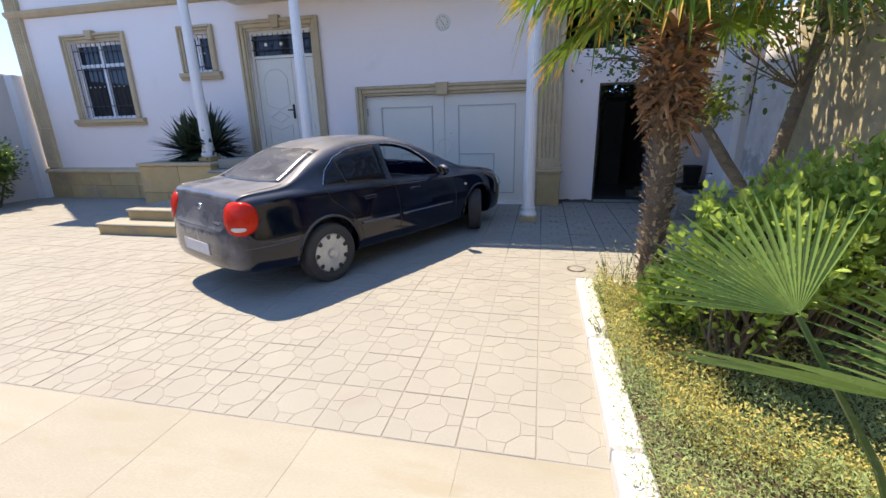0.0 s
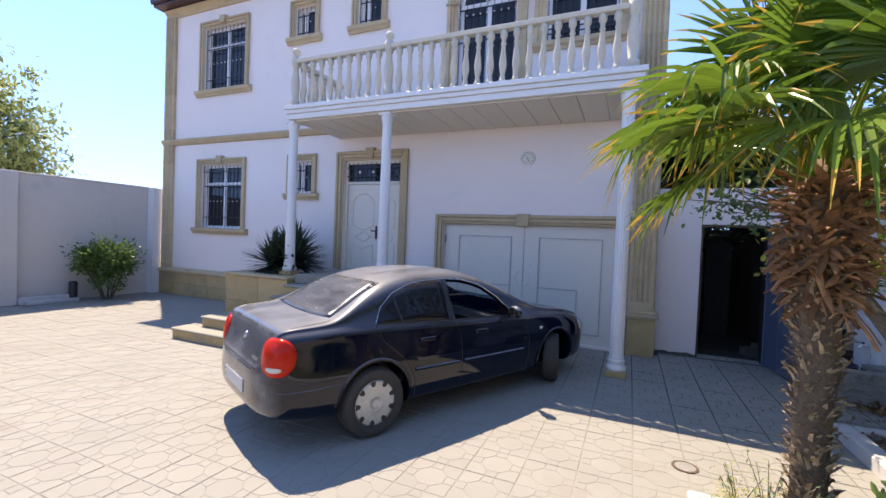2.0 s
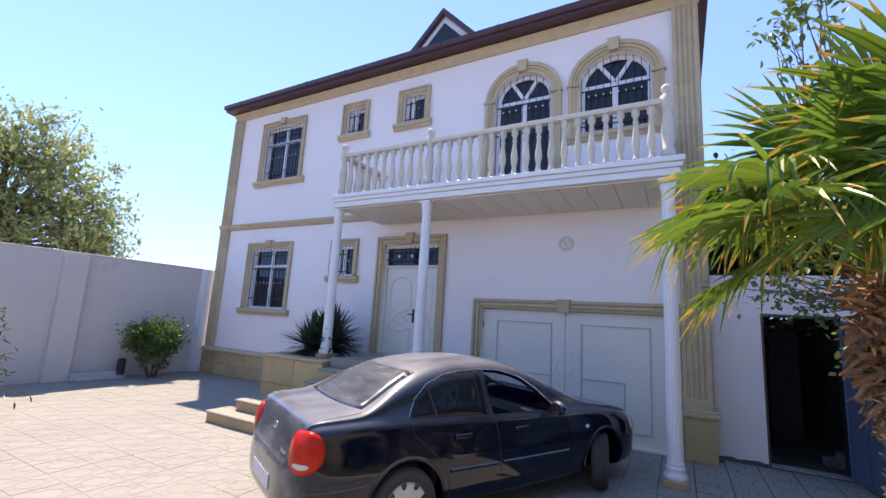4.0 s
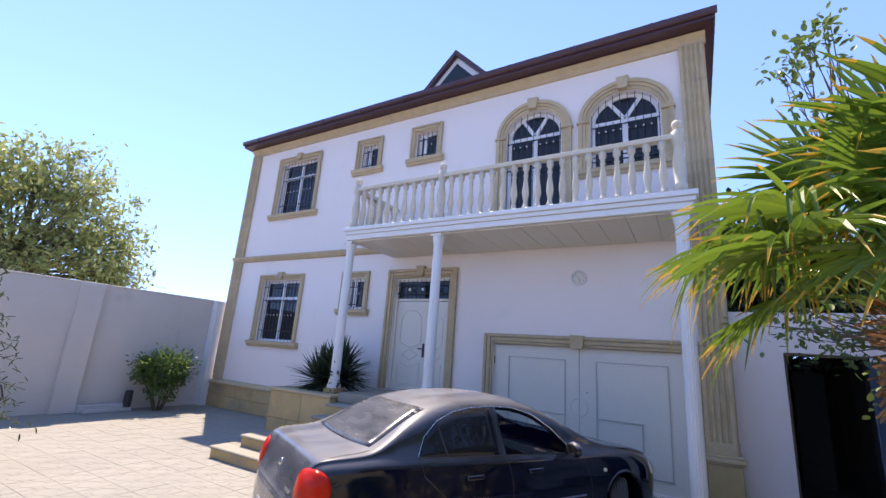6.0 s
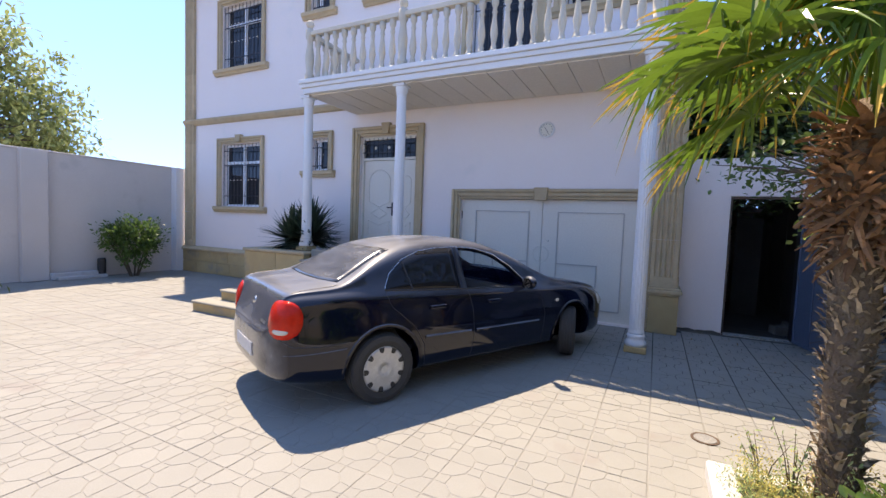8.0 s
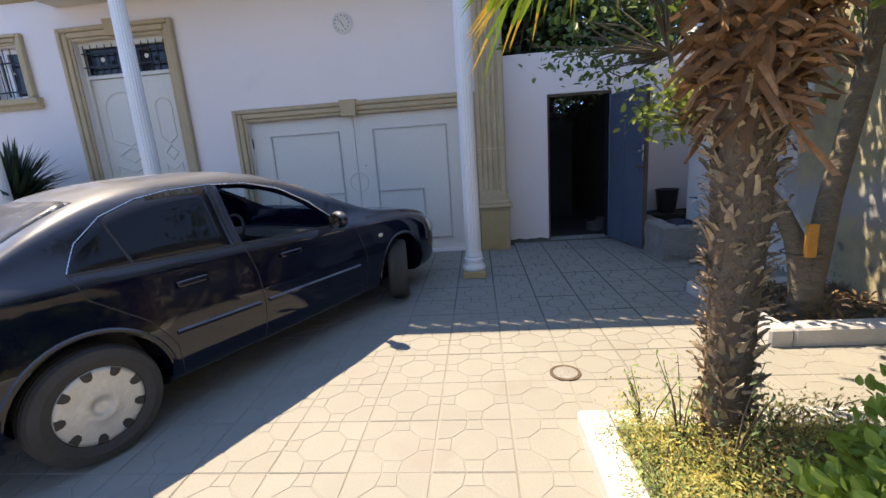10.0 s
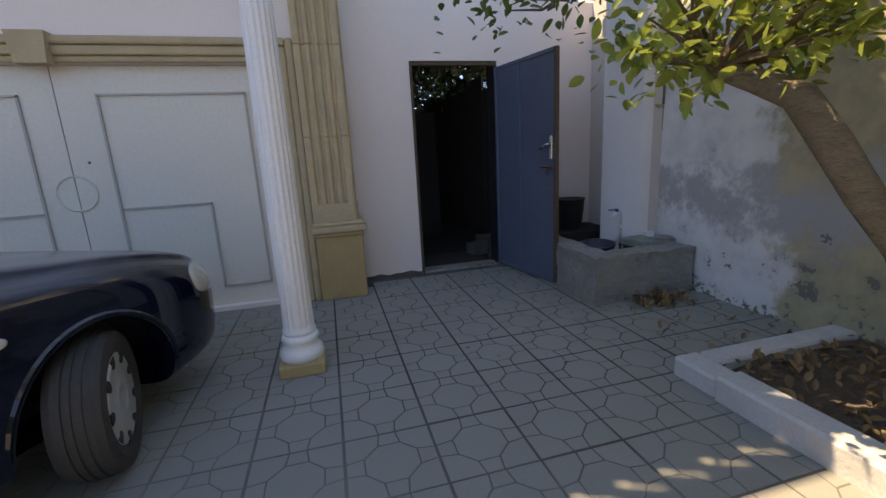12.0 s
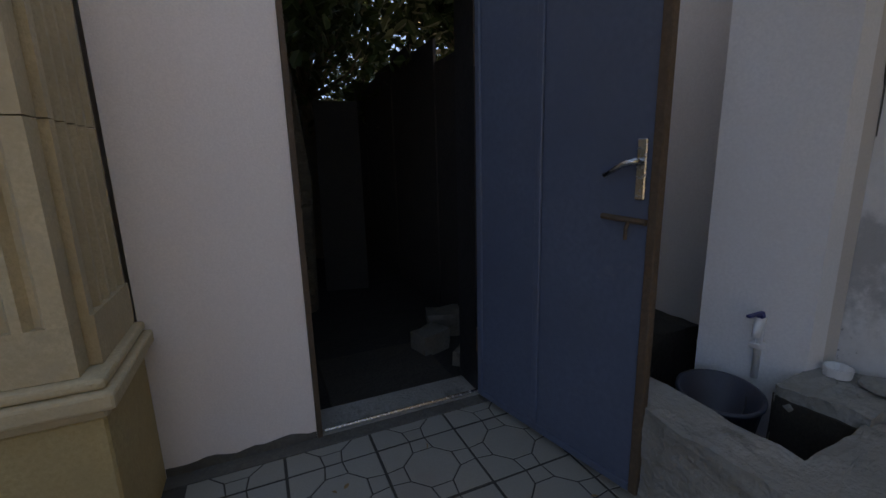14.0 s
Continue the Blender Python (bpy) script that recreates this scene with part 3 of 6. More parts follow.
# the front door
d2 = thing("door_2", "cream double front door with carved panels and barred transom", "door", kind="structure")
trim_frame(d2, -5.770, -4.370, 1.03, 3.40, 0.19, key=True)
part("door_frame", boxes((-5.770, -5.730, 8.56, 8.68, 1.03, 3.41), (-4.410, -4.370, 8.56, 8.68, 1.03, 3.41), (-5.730, -4.410, 8.56, 8.68, 2.90, 2.95), (-5.730, -4.410, 8.56, 8.68, 3.33, 3.41)), CREAM, d2)
part("transom_pane", boxes((-5.730, -4.410, 8.62, 8.628, 2.95, 3.33)), PANE, d2).visible_shadow = False
for a, b in ((-5.730, -4.930), (-4.925, -4.410)):
    leaf = part("door_leaf", boxes((a, b, 8.60, 8.65, 1.04, 2.895), bevel=0.004), CREAM, d2, "cream door leaf")
    m, w = (a + b) / 2, (b - a) / 2 - 0.13
    bm = bmesh.new()
    arcp = [(m - w, 2.0)] + [(m - w * math.cos(math.pi * i / 12), 2.45 + w * 0.9 * math.sin(math.pi * i / 12)) for i in range(13)] + [(m + w, 2.0), (m, 1.90), (m - w, 2.0)]
    tube(bm, [(p, 8.597, q) for p, q in arcp], 0.013, 5)
    low = [(m - w, 1.15), (m - w, 1.60), (m, 1.50), (m + w, 1.60), (m + w, 1.15), (m - w, 1.15)]
    tube(bm, [(p, 8.597, q) for p, q in low], 0.013, 5)
    dia = [(m - w * 0.8, 1.76), (m, 1.87), (m + w * 0.8, 1.76), (m, 1.65), (m - w * 0.8, 1.76)]
    tube(bm, [(p, 8.597, q) for p, q in dia], 0.013, 5)
    part("panel_moulding", bm, CREAM, leaf)
part("door_handle", boxes((-5.000, -4.955, 8.575, 8.60, 1.72, 2.0), (-5.100, -4.960, 8.55, 8.565, 1.88, 1.905), bevel=0.004), BLACK, d2, "black lever handle on a long plate")
bm = bmesh.new()
for i in range(12):
    gx = -5.690 + i * 0.115
    tube(bm, [(gx, 8.53, 2.94), (gx, 8.53, 3.36)], 0.007, 5)
box(bm, -5.730, -4.410, 8.522, 8.538, 3.05, 3.07), box(bm, -5.730, -4.410, 8.522, 8.538, 3.24, 3.26)
part("transom_grille", bm, IRON, d2, "iron bars over the transom light")
bm = bmesh.new()
for gx in (-5.400, -5.060, -4.710):
    bmesh.ops.create_icosphere(bm, subdivisions=2, radius=0.035, matrix=Matrix.LocRotScale((gx, 8.52, 3.15), None, (1, 0.4, 1)))
part("rosettes", bm, CREAM, d2)

# the garage door
d3 = thing("door_3", "cream sheet-steel double garage door with raised outlines", "garage door", kind="structure")
trim_frame(d3, -3.33, -0.155, 0.04, 2.09, 0.183, key=False, legs_to=0.0)
bm = bmesh.new()
prism(bm, [(-1.87, 2.07), (-1.67, 2.07), (-1.65, 2.29), (-1.89, 2.29)], "y", FY - 0.04, WY - 0.01)
part("keystone", bm, TRIM, d3)
for a, b in ((-3.33, -1.764), (-1.756, -0.155)):
    part("garage_leaf", boxes((a, b, 8.55, 8.60, 0.03, 2.085)), CREAM, d3, "cream painted steel leaf")


def strip(bm, pts, r=0.008):
    for p, q in zip(pts, pts[1:]):
        box(bm, min(p[0], q[0]) - r, max(p[0], q[0]) + r, 8.532, 8.549, min(p[1], q[1]) - r, max(p[1], q[1]) + r)


bm = bmesh.new()
strip(bm, [(-3.03, 0.22), (-3.03, 1.87), (-2.0, 1.87), (-2.0, 0.22)])
strip(bm, [(-2.66, 0.22), (-2.66, 0.97), (-2.022, 0.97)])
strip(bm, [(-1.48, 0.22), (-1.48, 1.87), (-0.41, 1.87), (-0.41, 0.22), (-0.80, 0.22), (-0.80, 0.97), (-1.458, 0.97)])
part("leaf_beading", bm, BEAD, d3, "raised square beading")
bm = bmesh.new()
tube(bm, [(-1.76 + 0.14 * math.cos(2 * math.pi * i / 32), 8.546, 1.12 + 0.14 * math.sin(2 * math.pi * i / 32)) for i in range(33)], 0.009, 5)
part("ring_handle", bm, CREAM, d3, "flat ring across both leaves")
part("keyhole", boxes((-1.64, -1.625, 8.545, 8.551, 1.35, 1.368)), BLACK, d3)
part("hinge", boxes((-3.35, -3.32, 8.53, 8.552, 1.72, 1.86)), BLACK, d3)

# clock on the wall
ck = thing("wall_clock", "small round cream wall clock above the garage door", "clock", (-1.74, WY, 3.30))
bm = bmesh.new()
lathe(bm, [(0.135, 0), (0.14, 0.03), (0.12, 0.045), (0.112, 0.03)], 32)
bmesh.ops.rotate(bm, verts=bm.verts, matrix=Matrix.Rotation(radians(90), 3, "X"))
part("clock_rim", bm, WHITE, ck, smooth=False)
bm = bmesh.new()
lathe(bm, [(0.112, 0.02), (0.112, 0.032)], 32)
bmesh.ops.rotate(bm, verts=bm.verts, matrix=Matrix.Rotation(radians(90), 3, "X"))
part("clock_face", bm, CREAM, ck)
for i in range(12):
    a = radians(30 * i)
    part("hour_mark", boxes((0.095 * math.cos(a) - 0.007, 0.095 * math.cos(a) + 0.007, -0.038, -0.033, 0.095 * math.sin(a) - 0.007, 0.095 * math.sin(a) + 0.007)), BLACK, ck)
bm = bmesh.new()
tube(bm, [(0, -0.04, 0), (0.03, -0.04, -0.065)], 0.005, 4), tube(bm, [(0, -0.042, 0), (-0.05, -0.042, 0.05)], 0.004, 4)
part("clock_hands", bm, BLACK, ck)

# ---- balcony ----
BX0, BX1, BY, BZ = -6.02, 0.14, 6.89, 3.90
balcony = thing("balcony", "white concrete balcony with moulded edge and panelled soffit", "balcony", kind="structure")
bm = bmesh.new()
for d, a, b in ((0.06, 3.90, 4.00), (0.03, 4.002, 4.07), (0.0, 4.072, 4.15)):
    box(bm, BX0 + d, BX1 - d, BY + d, WY - 0.004, a, b, bevel=0.008)
part("slab", bm, WHITE, balcony, "white painted balcony edge")
for i in range(15):
    a = BX0 + 0.12 + i * (BX1 - BX0 - 0.24) / 15
    part("soffit_panel", boxes((a + 0.004, a + (BX1 - BX0 - 0.24) / 15 - 0.004, BY + 0.14, WY - 0.02, 3.876, 3.897), bevel=0.003), SOFFIT, balcony)
bal = thing("balustrade", "pale stone balustrade with turned balusters and ball-topped posts", "balustrade")
prof = [(0.055, 0.0), (0.055, 0.05), (0.035, 0.06), (0.045, 0.09), (0.03, 0.12), (0.04, 0.16), (0.058, 0.27), (0.05, 0.36), (0.034, 0.48), (0.03, 0.56), (0.045, 0.585), (0.03, 0.61), (0.035, 0.66), (0.055, 0.69), (0.055, 0.78)]
bm = bmesh.new()
lathe(bm, prof, 12)
bal_mesh = finish("baluster", bm, BALUSTER, True)
bm = bmesh.new()
lathe(bm, [(0.085, 0), (0.085, 0.10), (0.06, 0.13), (0.075, 0.30), (0.08, 0.45), (0.055, 0.62), (0.05, 0.70), (0.08, 0.76), (0.08, 0.90), (0.055, 0.92), (0.035, 0.935), (0.055, 0.955), (0.072, 0.99), (0.072, 1.02), (0.05, 1.06), (0.01, 1.075)], 16)
post_mesh = finish("post", bm, BALUSTER, True)
posts = [(-5.85, 7.0), (-3.83, 7.0), (-0.06, 7.0)]


def put(mesh, at, parent, name):
    ob = new(name, mesh)
    ob.location, ob.parent = at, parent
    return ob


for p in posts:
    put(post_mesh, (*p, 4.15), bal, "post")
for i in range(1, 10):
    put(bal_mesh, (-5.85 + 2.02 * i / 10, 7.0, 4.15), bal, "baluster")
for i in range(1, 19):
    put(bal_mesh, (-3.83 + 3.77 * i / 19, 7.0, 4.15), bal, "baluster")
for sx in (-5.85, -0.06):
    for i in range(1, 7):
        put(bal_mesh, (sx, 7.0 + 1.42 * i / 7, 4.15), bal, "baluster")
bm = bmesh.new()
for d in ((-5.79, -3.89, 6.935, 7.065), (-3.77, -0.12, 6.935, 7.065), (-5.915, -5.785, 7.07, 8.39), (-0.125, 0.005, 7.07, 8.39)):
    box(bm, *d, 4.931, 5.01, bevel=0.015, seg=2)
part("handrail", bm, BALUSTER, bal, "pale stone handrail")

# columns
def column(x, z0, foot):
    th = thing("column", "slim white fluted column " + foot, "column", (x, 7.10, z0), "porch columns", "structure")
    h = 3.895 - z0
    bm = bmesh.new()
    lathe(bm, [(0.095, 0.24), (0.102, 0.26), (0.096, 0.28), (0.093, 0.30), (0.080, h - 0.22), (0.084, h - 0.2), (0.084, h - 0.17)], 36, flute=1, flute_range=(0.29, h - 0.21), depth=0.005)
    part("shaft", bm, WHITE, th)
    bm = bmesh.new()
    lathe(bm, [(0.128, 0.08), (0.135, 0.11), (0.13, 0.14), (0.112, 0.155), (0.105, 0.19), (0.116, 0.21), (0.104, 0.24)], 24)
    part("base", bm, WHITE, th, smooth=True)
    part("plinth_block", boxes((-0.135, 0.135, -0.135, 0.135, 0.0, 0.08), bevel=0.008), STONE, th, "sandstone plinth block")
    bm = bmesh.new()
    lathe(bm, [(0.09, h - 0.17), (0.10, h - 0.12), (0.105, h - 0.05)], 24)
    box(bm, -0.11, 0.11, -0.11, 0.11, h - 0.05, h, bevel=0.006)
    part("capital", bm, WHITE, th)


column(-5.95, 0.985, "standing on the stone planter")
column(-3.88, 1.03, "standing on the entrance landing")
column(-0.08, 0.0, "standing on the paved yard")

# planter and entrance steps
planter = thing("stone_planter", "limestone block planter beside the entrance steps", "planter", kind="structure")
px0, px1, py0 = -7.18, -5.62, 6.70
bm_soil = boxes((px0 + 0.16, px1 - 0.16, py0 + 0.16, 8.38, 0.0, 0.90))
part("planter_soil", bm_soil, SOIL, planter, "dry soil")
for z0, z1, off in ((0.0, 0.44, 0.0), (0.445, 0.92, 0.3)):
    xs = [px0] + [v for v in (px0 + 0.55 + off, px0 + 1.15 + off) if v < px1 - 0.2] + [px1]
    for a, b in zip(xs, xs[1:]):
        part("stone_block", boxes((a + 0.003, b - 0.003, py0, py0 + 0.15, z0, z1), bevel=0.007), STONE, planter)
    for xa in (px0, px1 - 0.15):
        ys = [py0 + 0.153, py0 + 0.75 + off, 8.376]
        for a, b in zip(ys, ys[1:]):
            part("stone_block", boxes((xa, xa + 0.15, a + 0.003, b - 0.003, z0, z1), bevel=0.007), STONE, planter)
part("planter_coping", boxes((px0 - 0.03, px1 + 0.03, py0 - 0.03, py0 + 0.30, 0.923, 0.98), (px0 - 0.03, px0 + 0.2, py0 + 0.302, 8.376, 0.923, 0.98), (px1 - 0.2, px1 + 0.03, py0 + 0.302, 8.376, 0.923, 0.98), bevel=0.012), TRIM, planter)
steps = thing("entrance_steps", "sandstone entrance steps up to the front door", "steps", kind="structure")
for i, (x0, y0) in enumerate(((-6.75, 5.33), (-6.45, 5.63), (-5.585, 5.95), (-5.585, 6.25), (-5.585, 6.55))):
    z = 0.172 * (i + 1)
    deep = (0.30, 0.32, 0.30, 0.30, 1.79)[i]
    part("step", boxes((x0 + 0.02, -3.5, y0 + 0.03, y0 + 0.028 + deep, 0.0, z - 0.04)), STONE, steps)
    if i < 2:
        part("step", boxes((x0 + 0.02, -5.60, y0 + 0.03 + deep, 6.665, 0.0, z - 0.042)), STONE, steps)
    part("tread", boxes((x0, -3.48, y0, y0 + 0.33, z - 0.039, z), *([(x0, -5.60, y0 + 0.331, 6.665, z - 0.039, z)] if i < 2 else []), bevel=0.012), SLAB, steps, "sandstone tread")
part("landing", boxes((-5.585, -3.48, 6.85, 8.375, 0.861, 1.03), bevel=0.012), SLAB, steps, "sandstone landing")

# ---- yard walls ----
wl = tagged(part("wall_west", boxes((-12.3, -12.05, -9, 8.45, 0, 2.83)), WALL), "beige rendered boundary wall of the yard", "wall", kind="structure")
part("wall_pier", boxes((-12.05, -11.90, 5.0, 5.46, 0, 2.86), (-12.05, -11.90, 1.2, 1.66, 0, 2.86), (-12.05, -11.90, -2.6, -2.14, 0, 2.86), bevel=0.01), WALL, wl, "shallow rendered pier")
part("wall_coping", boxes((-12.33, -12.03, -9, 8.45, 2.831, 2.87), bevel=0.008), WALL, wl)
tagged(part("wall_west_return", boxes((-12.04, XL - 0.06, 8.2, 8.45, 0, 2.84)), WHITEWASH), "short white wall between yard wall and house", "wall", kind="structure")
tagged(part("wall_south", boxes((-12.3, 3.4, -9.25, -9.0, 0, 2.85)), WALL), "plain rendered yard wall", "wall", kind="structure")
EAST = 3.17
we = tagged(part("wall_east", boxes((EAST, 3.42, -9, 9.2, 0, 2.95)), OLDWALL), "stained peeling grey-white boundary wall", "wall", kind="structure")
GX0, GX1, GZ, GY = 1.09, 2.02, 2.195, 8.89
wall_with_holes("wall_gate", 0.445, EAST, 0.0, 2.78, GY, 9.12, [(GX0, GX1, -0.01, GZ)], STUCCO, "white rendered wall with the gate opening")
bm = bmesh.new()
prism(bm, [(2.955, 7.802), (3.06, 7.796), (3.06, 8.19), (2.825, 8.19)], "z", 0, 2.95)
pier = tagged(part("wall_pillar", bm, WHITEWASH), "whitewashed pillar with a garden tap", "pillar", kind="structure")
part("recess_render", boxes((EAST - 0.02, EAST - 0.002, 8.192, GY - 0.003, 0, 2.95)), WALL, pier, "cream render in the corner behind the pillar")
part("pillar_return", boxes((3.062, EAST - 0.002, 7.80, 8.19, 0, 2.95)), WALL, pier, "cracked cream strip beside the pillar")
# ---- ground ----
bm = bmesh.new()
bmesh.ops.create_grid(bm, x_segments=8, y_segments=8, size=400, matrix=Matrix.Translation((0, 0, -0.03)))
tagged(part("ground", bm, GROUT), "bare ground reaching the horizon", "ground", kind="structure")
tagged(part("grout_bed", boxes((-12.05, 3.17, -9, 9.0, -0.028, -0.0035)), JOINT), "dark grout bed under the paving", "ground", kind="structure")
TX, TY, TS = 0.13, 1.86, 0.40


def tile_mesh():
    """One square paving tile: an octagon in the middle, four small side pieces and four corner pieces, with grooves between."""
    bm = bmesh.new()
    h, g, o = TS / 2 - 0.0036, 0.0042, 0.118
    c = o * math.tan(radians(22.5))
    top, groove = 0.0, -0.0027
    box(bm, -h, h, -h, h, -0.025, groove)
    for f in bm.faces:
        f.material_index = 1
    def piece(points):
        m = Vector((sum(p[0] for p in points) / len(points), sum(p[1] for p in points) / len(points)))
        ring = []
        for z, s in ((groove, 0.0), (top - 0.002, 0.0), (top, 0.003)):
            row = []
            for p in points:
                d = m - Vector(p)
                q = Vector(p) + d.normalized() * (g + s)
                row.append(bm.verts.new((q.x, q.y, z)))
            ring.append(row)
        n = len(points)
        for a, b in zip(ring, ring[1:]):
            for i in range(n):
                bm.faces.new((a[i], a[(i + 1) % n], b[(i + 1) % n], b[i]))
        bm.faces.new(ring[-1])
    octo = [(o, -c), (o, c), (c, o), (-c, o), (-o, c), (-o, -c), (-c, -o), (c, -o)]
    piece(octo)
    for k in range(4):
        rot = Matrix.Rotation(radians(90 * k), 2)
        piece([tuple(rot @ Vector(p)) for p in ((o, -c), (h, -c * 0.8), (h, c * 0.8), (o, c))])
        piece([tuple(rot @ Vector(p)) for p in ((o, c), (h, c * 0.8), (h, h), (c * 0.8, h), (c, o))])
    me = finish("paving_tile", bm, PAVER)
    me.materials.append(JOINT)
    return me


paving = thing("paving", "pale concrete paving tiles with an octagon relief", "paving", kind="structure")
TILE = tile_mesh()
near, rest = [], []
for i in range(-31, 9):
    for j in range(0, 18):
        x, y = TX + TS * (i + 0.5), TY + TS * (j + 0.5)
        if x < -12.0 or x > 3.2 or y > 8.95 or (y > 8.5 and x < 0.5):
            continue
        if (-7.1 < x < -3.5 and y > 6.75) or (x > 0.45 and y < 4.2) or (x > 1.95 and 5.05 < y < 6.2) or (-11.75 < x < -3.4 and y > 8.4):
            continue
        (near if x > -3.9 and y < 8.9 else rest).append((x, y))
rng = random.Random(4)
near.sort(key=lambda p: (p[0] - 0.3) ** 2 + (p[1] - 4.0) ** 2)
rest += near[300:]
for x, y in near[:300]:
    ob = put(TILE, (x, y, rng.uniform(-0.0015, 0.0015)), paving, "paving_tile")
    ob.rotation_euler = (rng.uniform(-0.004, 0.004), rng.uniform(-0.004, 0.004), radians(90 * rng.randrange(4)))
src_v = np.array([v.co for v in TILE.vertices])
src_f = [tuple(p.vertices) for p in TILE.polygons]
vs, fs = [], []
for x, y in rest:
    k = len(vs) * len(src_v)
    vs.append(src_v + (x, y, rng.uniform(-0.0015, 0.0015)))
    fs += [tuple(k + i for i in f) for f in src_f]
me = bpy.data.meshes.new("paving_field")
me.from_pydata(np.concatenate(vs).tolist(), [], fs)
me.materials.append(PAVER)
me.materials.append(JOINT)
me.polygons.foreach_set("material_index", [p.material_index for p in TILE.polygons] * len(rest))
ob = new("paving_field", me)
ob.parent = paving
tagged(ob, kind="stuff")

# large sandstone slabs where the walk begins
apron = thing("stone_apron", "large smooth sandstone slabs", "paving", kind="structure")
for i in range(-15, 2):
    for j in range(9):
        x0, y1 = -0.24 + 0.8 * i, TY - 0.008 - 1.2 * j
        x1 = min(x0 + 0.8, 3.09)
        if x0 < -12.05 or x0 > 3.0 or (x0 > 0.3):
            continue
        x1 = min(x1, 0.46)
        part("slab", boxes((x0 + 0.0015, x1 - 0.0015, max(y1 - 1.197, -9), y1, -0.02, -0.002), bevel=0.001), SLAB, apron)
tagged(part("concrete_margin", boxes((0.45, 3.17, 8.80, 8.882, -0.02, 0.006)), MARGIN), "narrow strip of dirt at the wall foot", "ground", kind="structure")
bm = bmesh.new()
edge = [(0.45 + 0.04 * i, 0.045 + 0.03 * noise.noise((i * 0.35, 2.0, 0.0)) + 0.012 * noise.noise((i * 1.7, 5.0, 0.0))) for i in range(17)]
prism(bm, [(0.45, 0.0), (1.088, 0.0)] + [(min(x, 1.088), z) for x, z in edge[::-1]], "y", 8.884, 8.8885)
part("bare_wall_foot", bm, MARGIN, bpy.data.objects["wall_gate"], "dark strip where the paint stops short of the ground")
# drain
dr = thing("drain_cover", "round iron drain cover in the paving", "drain", (0.52, 4.75, 0))
bm = bmesh.new()
lathe(bm, [(0.10, -0.004), (0.10, 0.006), (0.085, 0.007), (0.08, 0.003)], 24)
part("drain_rim", bm, RUST, dr)
bm = bmesh.new()
lathe(bm, [(0.079, 0.0), (0.079, 0.006)], 24)
part("drain_lid", bm, CONCRETE, dr)


# kerbed beds
def kerb(name, runs, label):
    th = thing(name, label, "kerb", kind="structure")
    for d in runs:
        part("kerb_stone", boxes(d, bevel=0.015), KERB, th)


kerb("bed_kerb", [(0.47, 0.63, 3.0, 4.20, -0.02, 0.10), (0.47, 0.63, 1.9, 2.995, -0.02, 0.10), (0.47, 0.63, 0.5, 1.895, -0.02, 0.10), (0.47, 0.63, -1.5, 0.495, -0.02, 0.10), (0.47, 0.63, -9.0, -1.505, -0.02, 0.10), (0.635, 1.7, 4.05, 4.20, -0.02, 0.10), (1.705, 3.16, 4.05, 4.20, -0.02, 0.10)], "whitewashed concrete kerb round the planting bed")
kerb("tree_bed_kerb", [(1.95, 2.11, 5.03, 5.98, -0.02, 0.13), (1.96, 2.12, 5.985, 6.26, -0.02, 0.105), (2.125, 3.16, 6.10, 6.25, -0.02, 0.11), (2.115, 3.16, 5.03, 5.18, -0.02, 0.13)], "chipped whitewashed kerb round the tree bed")


def soil(name, x0, x1, y0, y1, z, label):
    bm = bmesh.new()
    nx, ny = max(4, int((x1 - x0) / 0.1)), max(4, int((y1 - y0) / 0.1))
    grid = [[bm.verts.new((x0 + (x1 - x0) * i / nx, y0 + (y1 - y0) * j / ny, z + 0.05 * noise.noise((i * 0.4, j * 0.4, 1.0)))) for j in range(ny + 1)] for i in range(nx + 1)]
    for i in range(nx):
        for j in range(ny):
            bm.faces.new((grid[i][j], grid[i + 1][j], grid[i + 1][j + 1], grid[i][j + 1]))
    tagged(part(name, bm, SOIL, smooth=True), label, "soil", kind="structure")


soil("bed_soil", 0.60, 3.17, -9, 4.08, 0.05, "dry earth of the planting bed")
soil("tree_bed_soil", 2.07, 3.17, 5.14, 6.15, 0.07, "earth with dead leaves in the tree bed")
# ---- the parked car ----
from mathutils.bvhtree import BVHTree

